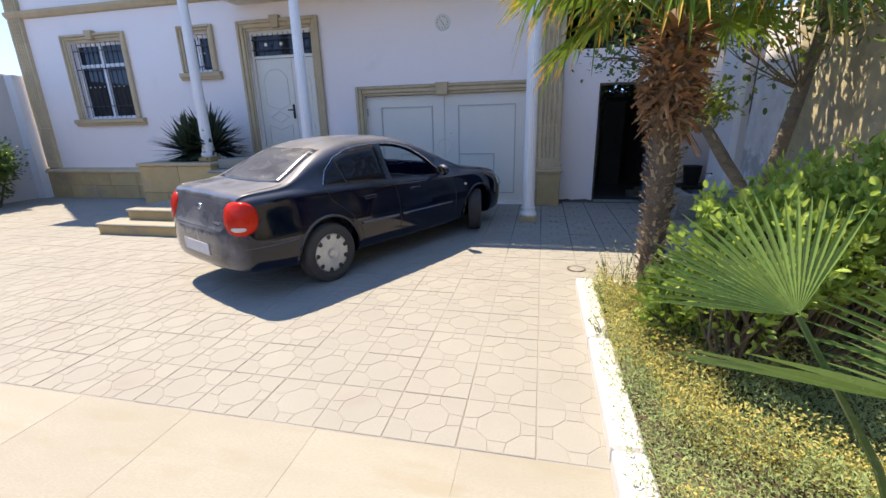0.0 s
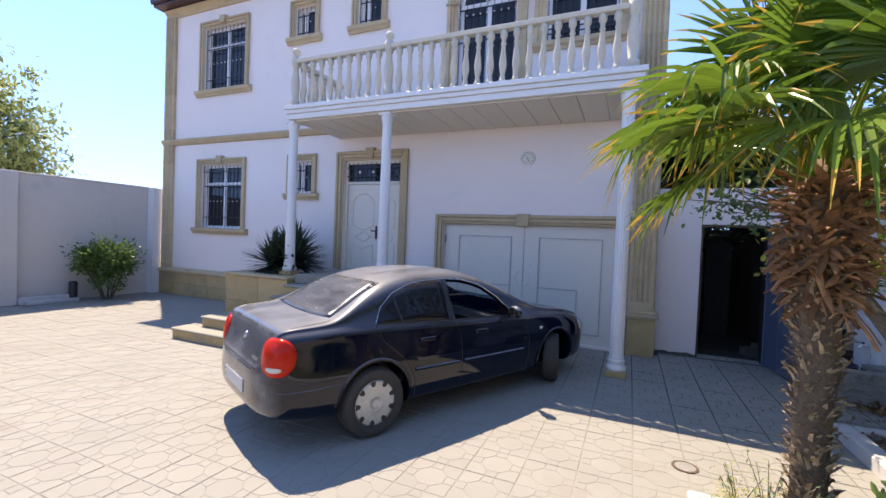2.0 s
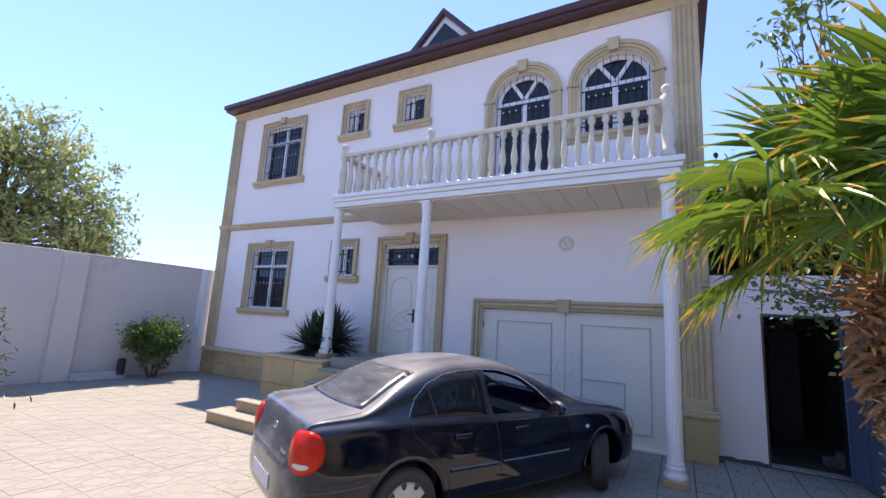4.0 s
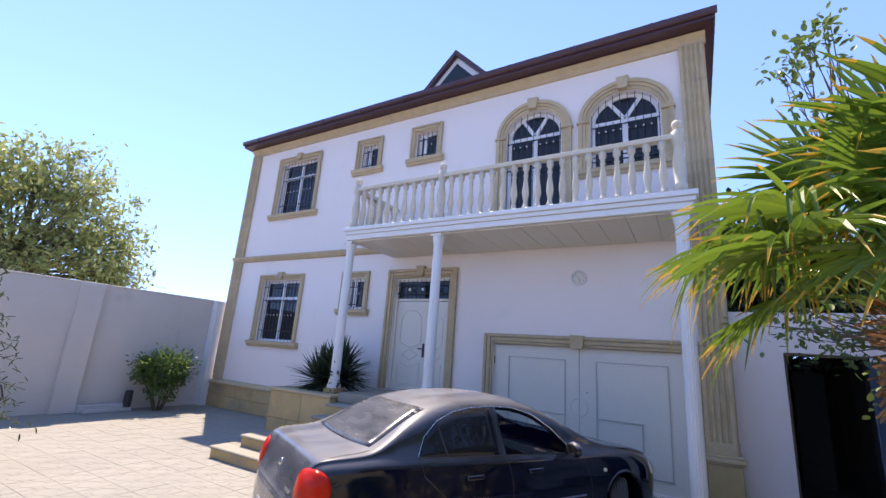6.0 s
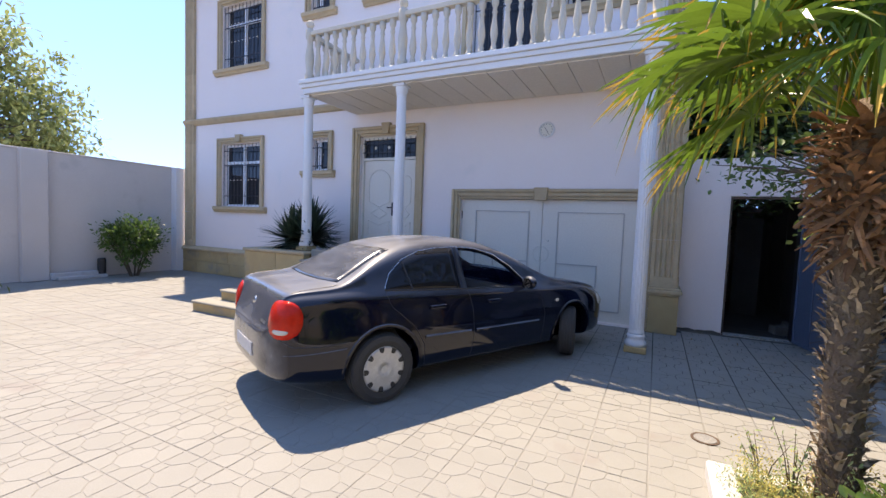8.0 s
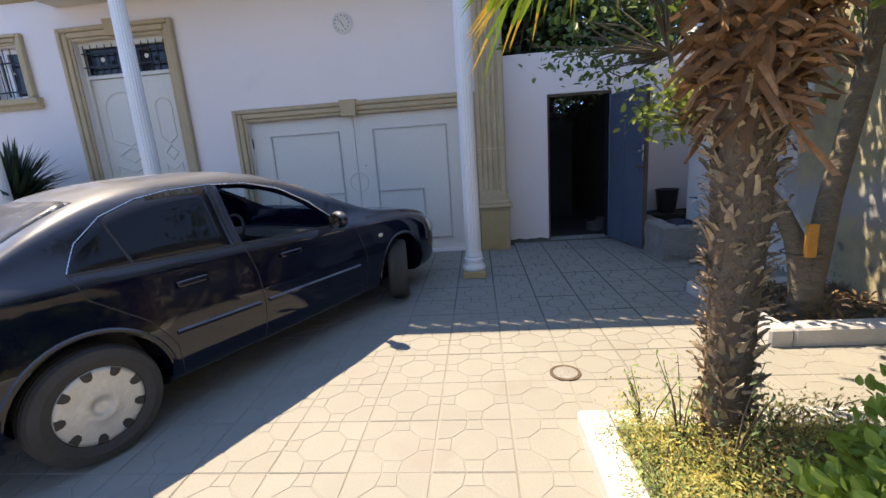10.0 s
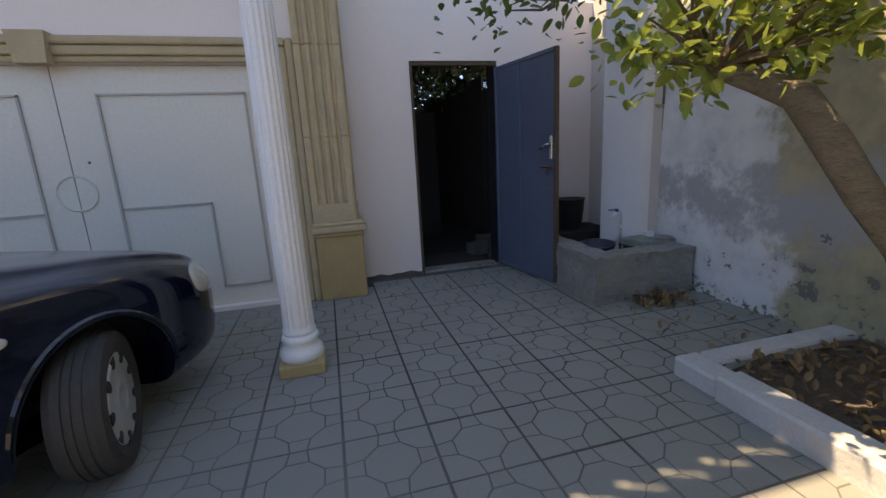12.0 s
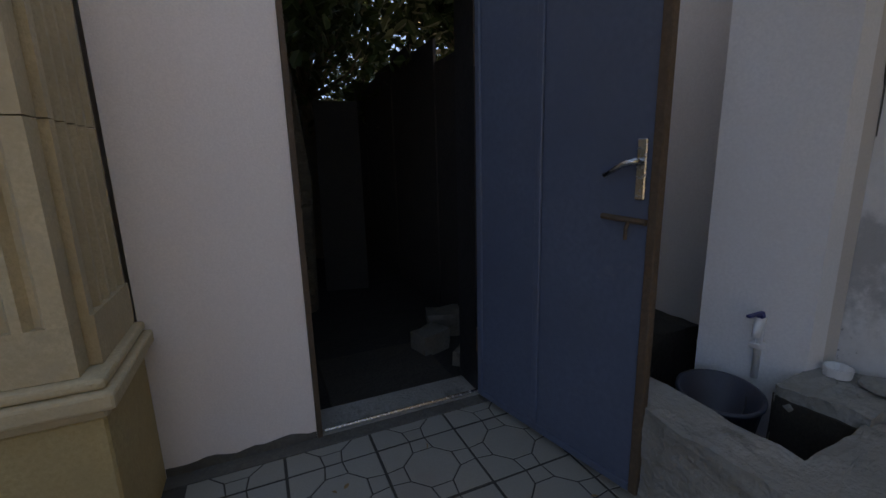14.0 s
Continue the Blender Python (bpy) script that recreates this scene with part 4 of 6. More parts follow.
PAINT = material("car_paint", (0.0022, 0.004, 0.016), (0.0018, 0.0032, 0.013), 0.04, 2.0, 30, 0.0, spec=0.2, coat=0.65)
def dust(mat, amount, colour=(0.26, 0.23, 0.19)):
    """Settled dust on upward faces, broken up by noise."""
    nt = mat.node_tree
    p = nt.nodes["Principled BSDF"]
    old = p.inputs["Base Color"].links[0].from_socket if p.inputs["Base Color"].links else None
    geo, sep, nz, mul, mx, ml = (nt.nodes.new("ShaderNode" + n) for n in ("NewGeometry", "SeparateXYZ", "TexNoise", "Math", "Mix", "MapRange"))
    mx.data_type, mul.operation = "RGBA", "MULTIPLY"
    nz.inputs["Scale"].default_value, nz.inputs["Detail"].default_value = 5.0, 8.0
    nt.links.new(geo.outputs["Normal"], sep.inputs[0])
    nt.links.new(sep.outputs["Z"], ml.inputs[0])
    ml.inputs[1].default_value, ml.inputs[2].default_value, ml.inputs[4].default_value = 0.3, 1.0, amount * 1.6
    nt.links.new(ml.outputs[0], mul.inputs[0])
    nt.links.new(nz.outputs["Fac"], mul.inputs[1])
    nt.links.new(mul.outputs[0], mx.inputs[0])
    if old:
        nt.links.new(old, mx.inputs[6])
    else:
        mx.inputs[6].default_value = p.inputs["Base Color"].default_value
    mx.inputs[7].default_value = (*colour, 1)
    nt.links.new(mx.outputs[2], p.inputs["Base Color"])
    ro = nt.nodes.new("ShaderNodeMath")
    ro.operation = "MULTIPLY_ADD"
    ro.inputs[1].default_value, ro.inputs[2].default_value = 0.9, p.inputs["Roughness"].default_value if not p.inputs["Roughness"].links else 0.08
    nt.links.new(mul.outputs[0], ro.inputs[0])
    nt.links.new(ro.outputs[0], p.inputs["Roughness"])


def rear_dust(mat):
    """Road dust thrown up over the tail of the car, thinning out forwards in streaks."""
    nt = mat.node_tree
    p = nt.nodes["Principled BSDF"]
    co, sep, nz, rng_, nr, mul, mx, ro = (nt.nodes.new("ShaderNode" + n) for n in ("TexCoord", "SeparateXYZ", "TexNoise", "MapRange", "MapRange", "Math", "Mix", "Math"))
    nz.inputs["Scale"].default_value, nz.inputs["Detail"].default_value = 4.0, 9.0
    nt.links.new(co.outputs["Object"], sep.inputs[0])
    nt.links.new(co.outputs["Object"], nz.inputs["Vector"])
    nt.links.new(sep.outputs["X"], rng_.inputs[0])
    rng_.inputs[1].default_value, rng_.inputs[2].default_value = -0.80, -0.90
    nt.links.new(nz.outputs["Fac"], nr.inputs[0])
    nr.inputs[1].default_value, nr.inputs[2].default_value, nr.inputs[4].default_value = 0.25, 0.75, 0.55
    mul.operation, mx.data_type, ro.operation = "MULTIPLY", "RGBA", "MULTIPLY_ADD"
    nt.links.new(rng_.outputs[0], mul.inputs[0])
    nt.links.new(nr.outputs[0], mul.inputs[1])
    nt.links.new(p.inputs["Base Color"].links[0].from_socket, mx.inputs[6])
    nt.links.new(mul.outputs[0], mx.inputs[0])
    mx.inputs[7].default_value = (0.28, 0.285, 0.295, 1)
    rough_was = p.inputs["Roughness"].links[0].from_socket
    nt.links.new(mx.outputs[2], p.inputs["Base Color"])
    ro.inputs[1].default_value = 0.5
    nt.links.new(mul.outputs[0], ro.inputs[0])
    nt.links.new(rough_was, ro.inputs[2])
    nt.links.new(ro.outputs[0], p.inputs["Roughness"])


dust(PAINT, 0.5, (0.34, 0.35, 0.375))
rear_dust(PAINT)
CARGLASS = glass("tinted_car_glass", (0.012, 0.013, 0.016), 0.03)
REARGLASS = glass("dusty_rear_glass", (0.02, 0.022, 0.027), 0.06)
dust(REARGLASS, 0.26, (0.33, 0.335, 0.35))
for g, level in ((CARGLASS, 0.3), (REARGLASS, 0.7)):
    g.node_tree.nodes["Principled BSDF"].inputs["Specular IOR Level"].default_value = level
CLEAR = glass("windscreen_glass", (0.75, 0.8, 0.8), 0.0, 1.0)
CLEAR.node_tree.nodes["Principled BSDF"].inputs["IOR"].default_value = 1.02
RUBBER = material("tyre_rubber", (0.035, 0.034, 0.033), (0.055, 0.052, 0.048), 0.85, 8, 60, 0.2, depth=0.003)
HUB = material("silver_hubcap", (0.62, 0.61, 0.58), (0.5, 0.49, 0.46), 0.4, 8, 50, 0.05, metal=0.35)
REDLENS = material("red_lens", (0.80, 0.035, 0.012), (0.65, 0.02, 0.01), 0.15, 6, 30, 0.0, spec=0.3, trans=0.25)
LENS = material("clear_lens", (0.6, 0.58, 0.5), (0.5, 0.48, 0.42), 0.15, 6, 30, 0.0, coat=1.0)
PLATE = material("plate_white", (0.6, 0.6, 0.6), (0.52, 0.52, 0.52), 0.4, 6, 30, 0.0)
SEATCLOTH = material("seat_cloth", (0.05, 0.05, 0.055), (0.035, 0.035, 0.04), 0.9, 6, 80, 0.2)

CU = [-0.956, -0.943, -0.917, -0.899, -0.864, -0.82, -0.75, -0.6, -0.44, -0.32, -0.08, 0.18, 0.45, 0.75, 1.1, 1.4, 1.7, 2.0, 2.3, 2.5, 2.87, 3.15, 3.42, 3.61, 3.69]
CW = [0.36, 0.49, 0.6, 0.645, 0.71, 0.755, 0.793, 0.825, 0.837, 0.842, 0.845, 0.847, 0.849, 0.849, 0.849, 0.849, 0.847, 0.845, 0.842, 0.839, 0.832, 0.808, 0.749, 0.63, 0.473]
CB = [0.40, 0.34, 0.31, 0.30, 0.285, 0.27, 0.26, 0.24, 0.22, 0.21, 0.20, 0.195, 0.19, 0.19, 0.185, 0.18, 0.18, 0.18, 0.18, 0.18, 0.18, 0.18, 0.18, 0.20, 0.26]
CT = [0.625, 0.675, 0.705, 0.76, 0.90, 0.995, 1.022, 1.035, 1.045, 1.075, 1.235, 1.37, 1.43, 1.455, 1.46, 1.425, 1.335, 1.18, 1.03, 0.975, 0.935, 0.89, 0.82, 0.72, 0.58]
CL = [0.595, 0.645, 0.675, 0.72, 0.85, 0.945, 0.965, 0.972, 0.975, 0.975, 0.968, 0.96, 0.952, 0.945, 0.935, 0.925, 0.915, 0.905, 0.895, 0.885, 0.86, 0.81, 0.74, 0.65, 0.52]


def car_section(k, inset=0.0):
    w, zb, t, b = CW[k] - inset, CB[k] + inset * 3.5, CT[k] - inset, CL[k] - inset * 0.3
    h, s = t - b, 0.895 * w
    return [(0, zb), (0.6 * w, zb), (0.90 * w, zb + 0.02), (0.975 * w, zb + 0.09), (w, min(0.44 + inset, b - 0.13)), (w, min(0.60, b - 0.10)), (0.982 * w, min(0.73, b - 0.07)), (0.958 * w, b - 0.05), (0.925 * w, b),
            (s - 0.12 * h, b + 0.30 * h), (s - 0.26 * h, b + 0.65 * h), (s - 0.38 * h, b + 0.90 * h), (0.62 * (s - 0.4 * h), b + 0.975 * h), (0.3 * w, t - 0.004), (0, t)]


def loft(stations, inset=0.0):
    bm = bmesh.new()
    rings = []
    for k in stations:
        half = car_section(k, inset)
        full = half + [(-y, z) for y, z in half[-2:0:-1]]
        rings.append([bm.verts.new((CU[k], y, z)) for y, z in full])
    n = len(rings[0])
    for a, b in zip(rings, rings[1:]):
        for i in range(n):
            bm.faces.new((a[i], a[(i + 1) % n], b[(i + 1) % n], b[i]))
    bm.faces.new(rings[0][::-1]), bm.faces.new(rings[-1])
    bmesh.ops.recalc_face_normals(bm, faces=bm.faces)
    return bm


def settled(bm, mods):
    """The mesh that a bmesh becomes after modifiers given as (type, settings)."""
    me = bpy.data.meshes.new("tmp")
    bm.to_mesh(me), bm.free()
    ob = new("tmp", me)
    for kind, settings in mods:
        md = ob.modifiers.new(kind, kind)
        if kind == "SUBSURF":
            md.levels = md.render_levels = settings
        else:
            md.operation, md.solver, md.object = "DIFFERENCE", "EXACT", settings
    out = bpy.data.meshes.new_from_object(ob.evaluated_get(bpy.context.evaluated_depsgraph_get()))
    bpy.data.objects.remove(ob)
    return out


skin = settled(loft(range(len(CU))), [("SUBSURF", 2)])
tree_b = bmesh.new()
tree_b.from_mesh(skin)
SKIN = BVHTree.FromBMesh(tree_b)


def on_skin(origin, way):
    p, nrm, _, _ = SKIN.ray_cast(Vector(origin), Vector(way))
    if p is None:
        p, nrm, _, _ = SKIN.find_nearest(Vector(origin) + Vector(way).normalized() * 2.2)
    if nrm.dot(Vector(way)) > 0:
        nrm = -nrm
    return p, nrm


def side_grid(lower, upper, n=14, m=5):
    """Points and normals on the right side between two lines of (u, w)."""
    def at(line, s):
        us = [p[0] for p in line]
        d = [0.0]
        for p, q in zip(line, line[1:]):
            d.append(d[-1] + math.hypot(q[0] - p[0], q[1] - p[1]))
        x = s * d[-1]
        return float(np.interp(x, d, us)), float(np.interp(x, d, [p[1] for p in line]))
    rows = []
    for i in range(n + 1):
        (u0, w0), (u1, w1) = at(lower, i / n), at(upper, i / n)
        rows.append([on_skin((u0 + (u1 - u0) * j / m, -3, w0 + (w1 - w0) * j / m), (0, 1, 0)) for j in range(m + 1)])
    return rows


def top_grid(u0, u1, v0, v1, n=10, m=10, bow=0.0):
    rows = []
    for i in range(n + 1):
        s = i / n
        rows.append([on_skin((u0 + (u1 - u0) * s + bow * (1 - (2 * j / m - 1) ** 2), (v0 + (v1 - v0) * s) * (2 * j / m - 1), 4), (0, 0, -1)) for j in range(m + 1)])
    return rows


def slab_of(bm, rows, out, inn, flip=1):
    """A closed shell over a grid of points, from out to inn along the normals. flip -1: on the car's other side."""
    def v(pn, d):
        p = pn[0] + pn[1] * d
        return bm.verts.new((p.x, p.y * flip, p.z))
    a = [[v(c, out) for c in r] for r in rows]
    b = [[v(c, inn) for c in r] for r in rows]
    n, m = len(rows) - 1, len(rows[0]) - 1
    for i in range(n):
        for j in range(m):
            bm.faces.new((a[i][j], a[i + 1][j], a[i + 1][j + 1], a[i][j + 1]))
            bm.faces.new((b[i][j], b[i][j + 1], b[i + 1][j + 1], b[i + 1][j]))
    for i in range(n):
        bm.faces.new((a[i][0], b[i][0], b[i + 1][0], a[i + 1][0])), bm.faces.new((a[i][m], a[i + 1][m], b[i + 1][m], b[i][m]))
    for j in range(m):
        bm.faces.new((a[0][j], a[0][j + 1], b[0][j + 1], b[0][j])), bm.faces.new((a[n][j], b[n][j], b[n][j + 1], a[n][j + 1]))
    return bm


def disc(centre, way, up, outline, rings=4, n=28):
    """A rounded patch of the skin seen along a direction: outline(angle) gives its (across, up) reach."""
    way, up = Vector(way).normalized(), Vector(up)
    across = way.cross(up).normalized()
    up = across.cross(way).normalized()
    rows = []
    for i in range(n + 1):
        a = 2 * math.pi * i / n
        ox, oz = outline(a)
        rows.append([on_skin(Vector(centre) - way * 1.5 + across * ox * r / rings + up * oz * r / rings, way) for r in range(rings + 1)])
    return rows


def cap_of(bm, rows, out, flip=1, bulge=0.0):
    """An open shell over a disc, domed by bulge."""
    k = len(rows[0]) - 1
    grid = []
    for r in rows:
        grid.append([])
        for j, (p, nn) in enumerate(r):
            q = p + nn * (out + bulge * (1 - (j / k) ** 2))
            grid[-1].append(bm.verts.new((q.x, q.y * flip, q.z)))
        q = r[k][0] - r[k][1] * 0.01
        grid[-1].append(bm.verts.new((q.x, q.y * flip, q.z)))
    for a, b in zip(grid, grid[1:]):
        for j in range(k + 1):
            bm.faces.new((a[j], b[j], b[j + 1], a[j + 1]))
    bmesh.ops.remove_doubles(bm, verts=bm.verts, dist=1e-4)
    return bm


REAR_W = side_grid([(0.03, 1.0), (0.45, 0.98), (0.885, 0.962)], [(0.035, 1.015), (0.11, 1.13), (0.26, 1.245), (0.45, 1.315), (0.65, 1.345), (0.885, 1.355)])
FRONT_W = side_grid([(0.97, 0.958), (1.4, 0.945), (1.90, 0.928)], [(0.97, 1.355), (1.2, 1.34), (1.45, 1.275), (1.68, 1.14), (1.89, 0.955)])
BACK_G = top_grid(-0.36, 0.20, 0.60, 0.50, bow=-0.05)
SCREEN = top_grid(1.55, 2.26, 0.52, 0.66, bow=0.06)
cut = bmesh.new()
for s in (1, -1):
    slab_of(cut, FRONT_W, 0.03, -0.10, s)
    for u in (0.0, 2.70):
        y0, y1 = (-1.2, -0.55) if s == 1 else (0.55, 1.2)
        prism(cut, [(u + 0.365 * math.cos(2 * math.pi * i / 40), 0.315 + 0.365 * math.sin(2 * math.pi * i / 40)) for i in range(40)], "y", y0, y1)
slab_of(cut, SCREEN, 0.03, -0.12)
cabin = loft(range(11, 18), 0.055)
tmp = bpy.data.meshes.new("cab")
bmesh.ops.recalc_face_normals(cut, faces=cut.faces)
cabin.to_mesh(tmp), cabin.free()
c2 = bmesh.new()
c2.from_mesh(tmp)
bmesh.ops.recalc_face_normals(c2, faces=c2.faces)


def cutter_of(b):
    me = bpy.data.meshes.new("cutter")
    b.to_mesh(me), b.free()
    return new("cutter", me)


k1, k2 = cutter_of(c2), cutter_of(cut)
body_me = settled(tree_b.copy(), [("BOOLEAN", k1), ("BOOLEAN", k2)])
for k in (k1, k2):
    bpy.data.objects.remove(k)
body_me.materials.clear()
body_me.materials.append(PAINT)
body_me.polygons.foreach_set("use_smooth", [True] * len(body_me.polygons))
body_me.set_sharp_from_angle(angle=radians(38))

HEAD = radians(64.0)
car = thing("car", "dusty dark navy saloon car with steel-look hubcaps, front wheels turned", "car", (-2.718, 4.343, 0.0))
car.rotation_euler = (0, 0, HEAD)
body = new("body", body_me)
body.parent = car
tagged(body, "glossy dark navy bodywork under a film of dust")


def side_line(name, pts, r=0.004, mat=None, both=True, sink=0.0):
    """A seam or strip that follows the side."""
    dense = []
    for (u0, w0), (u1, w1) in zip(pts, pts[1:]):
        k = max(2, int(math.hypot(u1 - u0, w1 - w0) / 0.06))
        dense += [(u0 + (u1 - u0) * i / k, w0 + (w1 - w0) * i / k) for i in range(k)]
    dense.append(pts[-1])
    hits = [on_skin((u, -3, w), (0, 1, 0)) for u, w in dense]
    for s in (1, -1) if both else (1,):
        bm = bmesh.new()
        tube(bm, [((p + nn * sink).x, (p + nn * sink).y * s, (p + nn * sink).z) for p, nn in hits], r, 6)
        part(name, bm, mat or BLACK, body)


for s in (1, -1):
    bm = slab_of(bmesh.new(), REAR_W, 0.004, -0.012, s)
    part("side_window", bm, CARGLASS, car, "black tinted rear side window", smooth=True)
    if s == -1:
        part("side_window", slab_of(bmesh.new(), FRONT_W, -0.004, -0.010, s), CLEAR, car, "clear side window").visible_shadow = False
part("rear_window", slab_of(bmesh.new(), BACK_G, 0.0015, -0.012), REARGLASS, car, "dusty rear window", smooth=True)
ws = part("windscreen", slab_of(bmesh.new(), SCREEN, -0.004, -0.010), CLEAR, car)
ws.visible_shadow = False
side_line("window_edge", [(0.02, 1.0), (0.03, 1.02), (0.10, 1.135), (0.25, 1.25), (0.45, 1.32), (0.65, 1.35), (0.93, 1.361), (1.2, 1.347), (1.45, 1.283), (1.68, 1.15), (1.91, 0.945)], 0.0045, CHROME)
side_line("window_edge", [(0.02, 0.995), (0.45, 0.975), (0.93, 0.957), (1.4, 0.94), (1.92, 0.923)], 0.008, BLACK)
side_line("window_divider", [(0.31, 0.985), (0.25, 1.235)], 0.012, BLACK)
side_line("window_divider", [(0.93, 0.96), (0.925, 1.354)], 0.026, BLACK, sink=-0.012)
side_line("door_seam", [(0.96, 0.95), (1.01, 0.75), (1.02, 0.5), (1.0, 0.28)], 0.0035)
side_line("door_seam", [(0.02, 0.99), (0.06, 0.86), (0.30, 0.66), (0.41, 0.48), (0.43, 0.28)], 0.0035)
side_line("door_seam", [(2.05, 0.90), (2.13, 0.6), (2.09, 0.27)], 0.0035)
side_line("sill_line", [(0.40, 0.262), (2.14, 0.262)], 0.004)
side_line("bumper_seam", [(-0.86, 0.645), (-0.78, 0.60), (-0.6, 0.59), (-0.33, 0.60)], 0.004)
side_line("bumper_crease", [(-0.84, 0.53), (-0.6, 0.535), (-0.36, 0.545)], 0.009, PAINT, sink=-0.003)
side_line("side_moulding", [(0.42, 0.545), (0.98, 0.535)], 0.017, PAINT, sink=-0.004)
side_line("side_moulding", [(1.05, 0.535), (2.02, 0.525)], 0.017, PAINT, sink=-0.004)
side_line("arch_lip", [(0.385 * math.cos(radians(a)), 0.315 + 0.385 * math.sin(radians(a))) for a in range(2, 179, 8)], 0.013, PAINT, sink=-0.004)
side_line("arch_lip", [(2.70 + 0.385 * math.cos(radians(a)), 0.315 + 0.385 * math.sin(radians(a))) for a in range(2, 179, 8)], 0.013, PAINT, sink=-0.004)
for u in (0.78, 1.52):
    hits = side_grid([(u - 0.30, 0.795), (u - 0.12, 0.795)], [(u - 0.30, 0.83), (u - 0.12, 0.83)], 6, 3)
    for s in (1, -1):
        part("door_handle", slab_of(bmesh.new(), hits, 0.022, -0.01, s), PAINT, car, "body-coloured pull handle", smooth=True)
ell = lambda a, b, e=2.6: (lambda t: (a * math.copysign(abs(math.cos(t)) ** (2 / e), math.cos(t)), b * math.copysign(abs(math.sin(t)) ** (2 / e), math.sin(t))))
for s in (1, -1):
    rows = disc((-0.845, -0.70, 0.805), (0.66, 0.75, 0), (0, 0, 1), ell(0.155, 0.148, 2.4), 6, 36)
    tl = part("tail_light", cap_of(bmesh.new(), rows, 0.004, s, 0.022), REDLENS, car, "large red tail light", smooth=True)
    rows2 = disc((-0.843, -0.69, 0.715), (0.66, 0.75, 0), (0, 0, 1), ell(0.065, 0.022, 2), 3, 18)
    part("reverse_lens", cap_of(bmesh.new(), rows2, 0.019, s, 0.004), LENS, tl, "paler reversing lens", smooth=True)
    rows = disc((3.41, -0.62, 0.66), (-0.75, 0.66, 0), (0, 0, 1), ell(0.17, 0.085), 5, 28)
    part("headlight", cap_of(bmesh.new(), rows, 0.004, s, 0.02), LENS, car, "clear headlight", smooth=True)
    rows = disc((2.37, -0.85, 0.735), (0, 1, 0), (0, 0, 1), ell(0.035, 0.02, 2), 3, 18)
    part("side_repeater", cap_of(bmesh.new(), rows, 0.003, s, 0.008), LENS, car, "small clear indicator lens", smooth=True)
    bm = bmesh.new()
    bmesh.ops.create_icosphere(bm, subdivisions=3, radius=1.0, matrix=Matrix.LocRotScale((1.76, -0.91 * s, 0.99), Euler((0, 0, radians(-14 * s))), (0.055, 0.10, 0.07)))
    tube(bm, [(1.80, -0.79 * s, 0.935), (1.78, -0.86 * s, 0.96)], 0.03, 8)
    mirror = part("mirror", bm, PAINT, car, "body-coloured door mirror", smooth=True)
    bm = bmesh.new()
    bmesh.ops.create_circle(bm, cap_ends=True, segments=20, radius=1.0, matrix=Matrix.LocRotScale((1.703, -0.915 * s, 0.99), Euler((0, radians(-90), radians(-14 * s))), (0.055, 0.083, 1)))
    part("mirror_glass", bm, CHROME, mirror, "mirror glass")
# tail plate, lid seams, badge
rows = []
for i in range(7):
    rows.append([on_skin((-3, -0.26 + 0.52 * j / 6, 0.43 + 0.11 * i / 6), (1, 0, 0)) for j in range(7)])
part("number_plate", slab_of(bmesh.new(), rows, 0.008, -0.005), PLATE, car, "blank white number plate")
hits = [on_skin((-3, -0.5 + i / 20, 0.685), (1, 0, 0))[0] for i in range(21)]
part("bumper_seam", tube(bmesh.new(), hits, 0.004, 6), BLACK, body)
hits = [on_skin((u, -0.66, 3), (0, 0, -1))[0] for u in np.linspace(-0.86, -0.38, 10)]
for s in (1, -1):
    part("boot_seam", tube(bmesh.new(), [(p.x, p.y * s, p.z) for p in hits], 0.004, 6), BLACK, body)
part("badge", cap_of(bmesh.new(), disc((-1.0, 0, 0.86), (1, 0, 0), (0, 0, 1), ell(0.04, 0.03, 2), 2, 20), 0.004, 1, 0.003), CHROME, body, "plain chrome emblem", smooth=True)
rows = [[on_skin((-3, -0.47 + 0.14 * i / 5, 0.735 + 0.025 * j), (1, 0, 0)) for j in range(2)] for i in range(6)]
part("badge_bar", slab_of(bmesh.new(), rows, 0.004, -0.002), CHROME, body, "small chrome lettering bar")


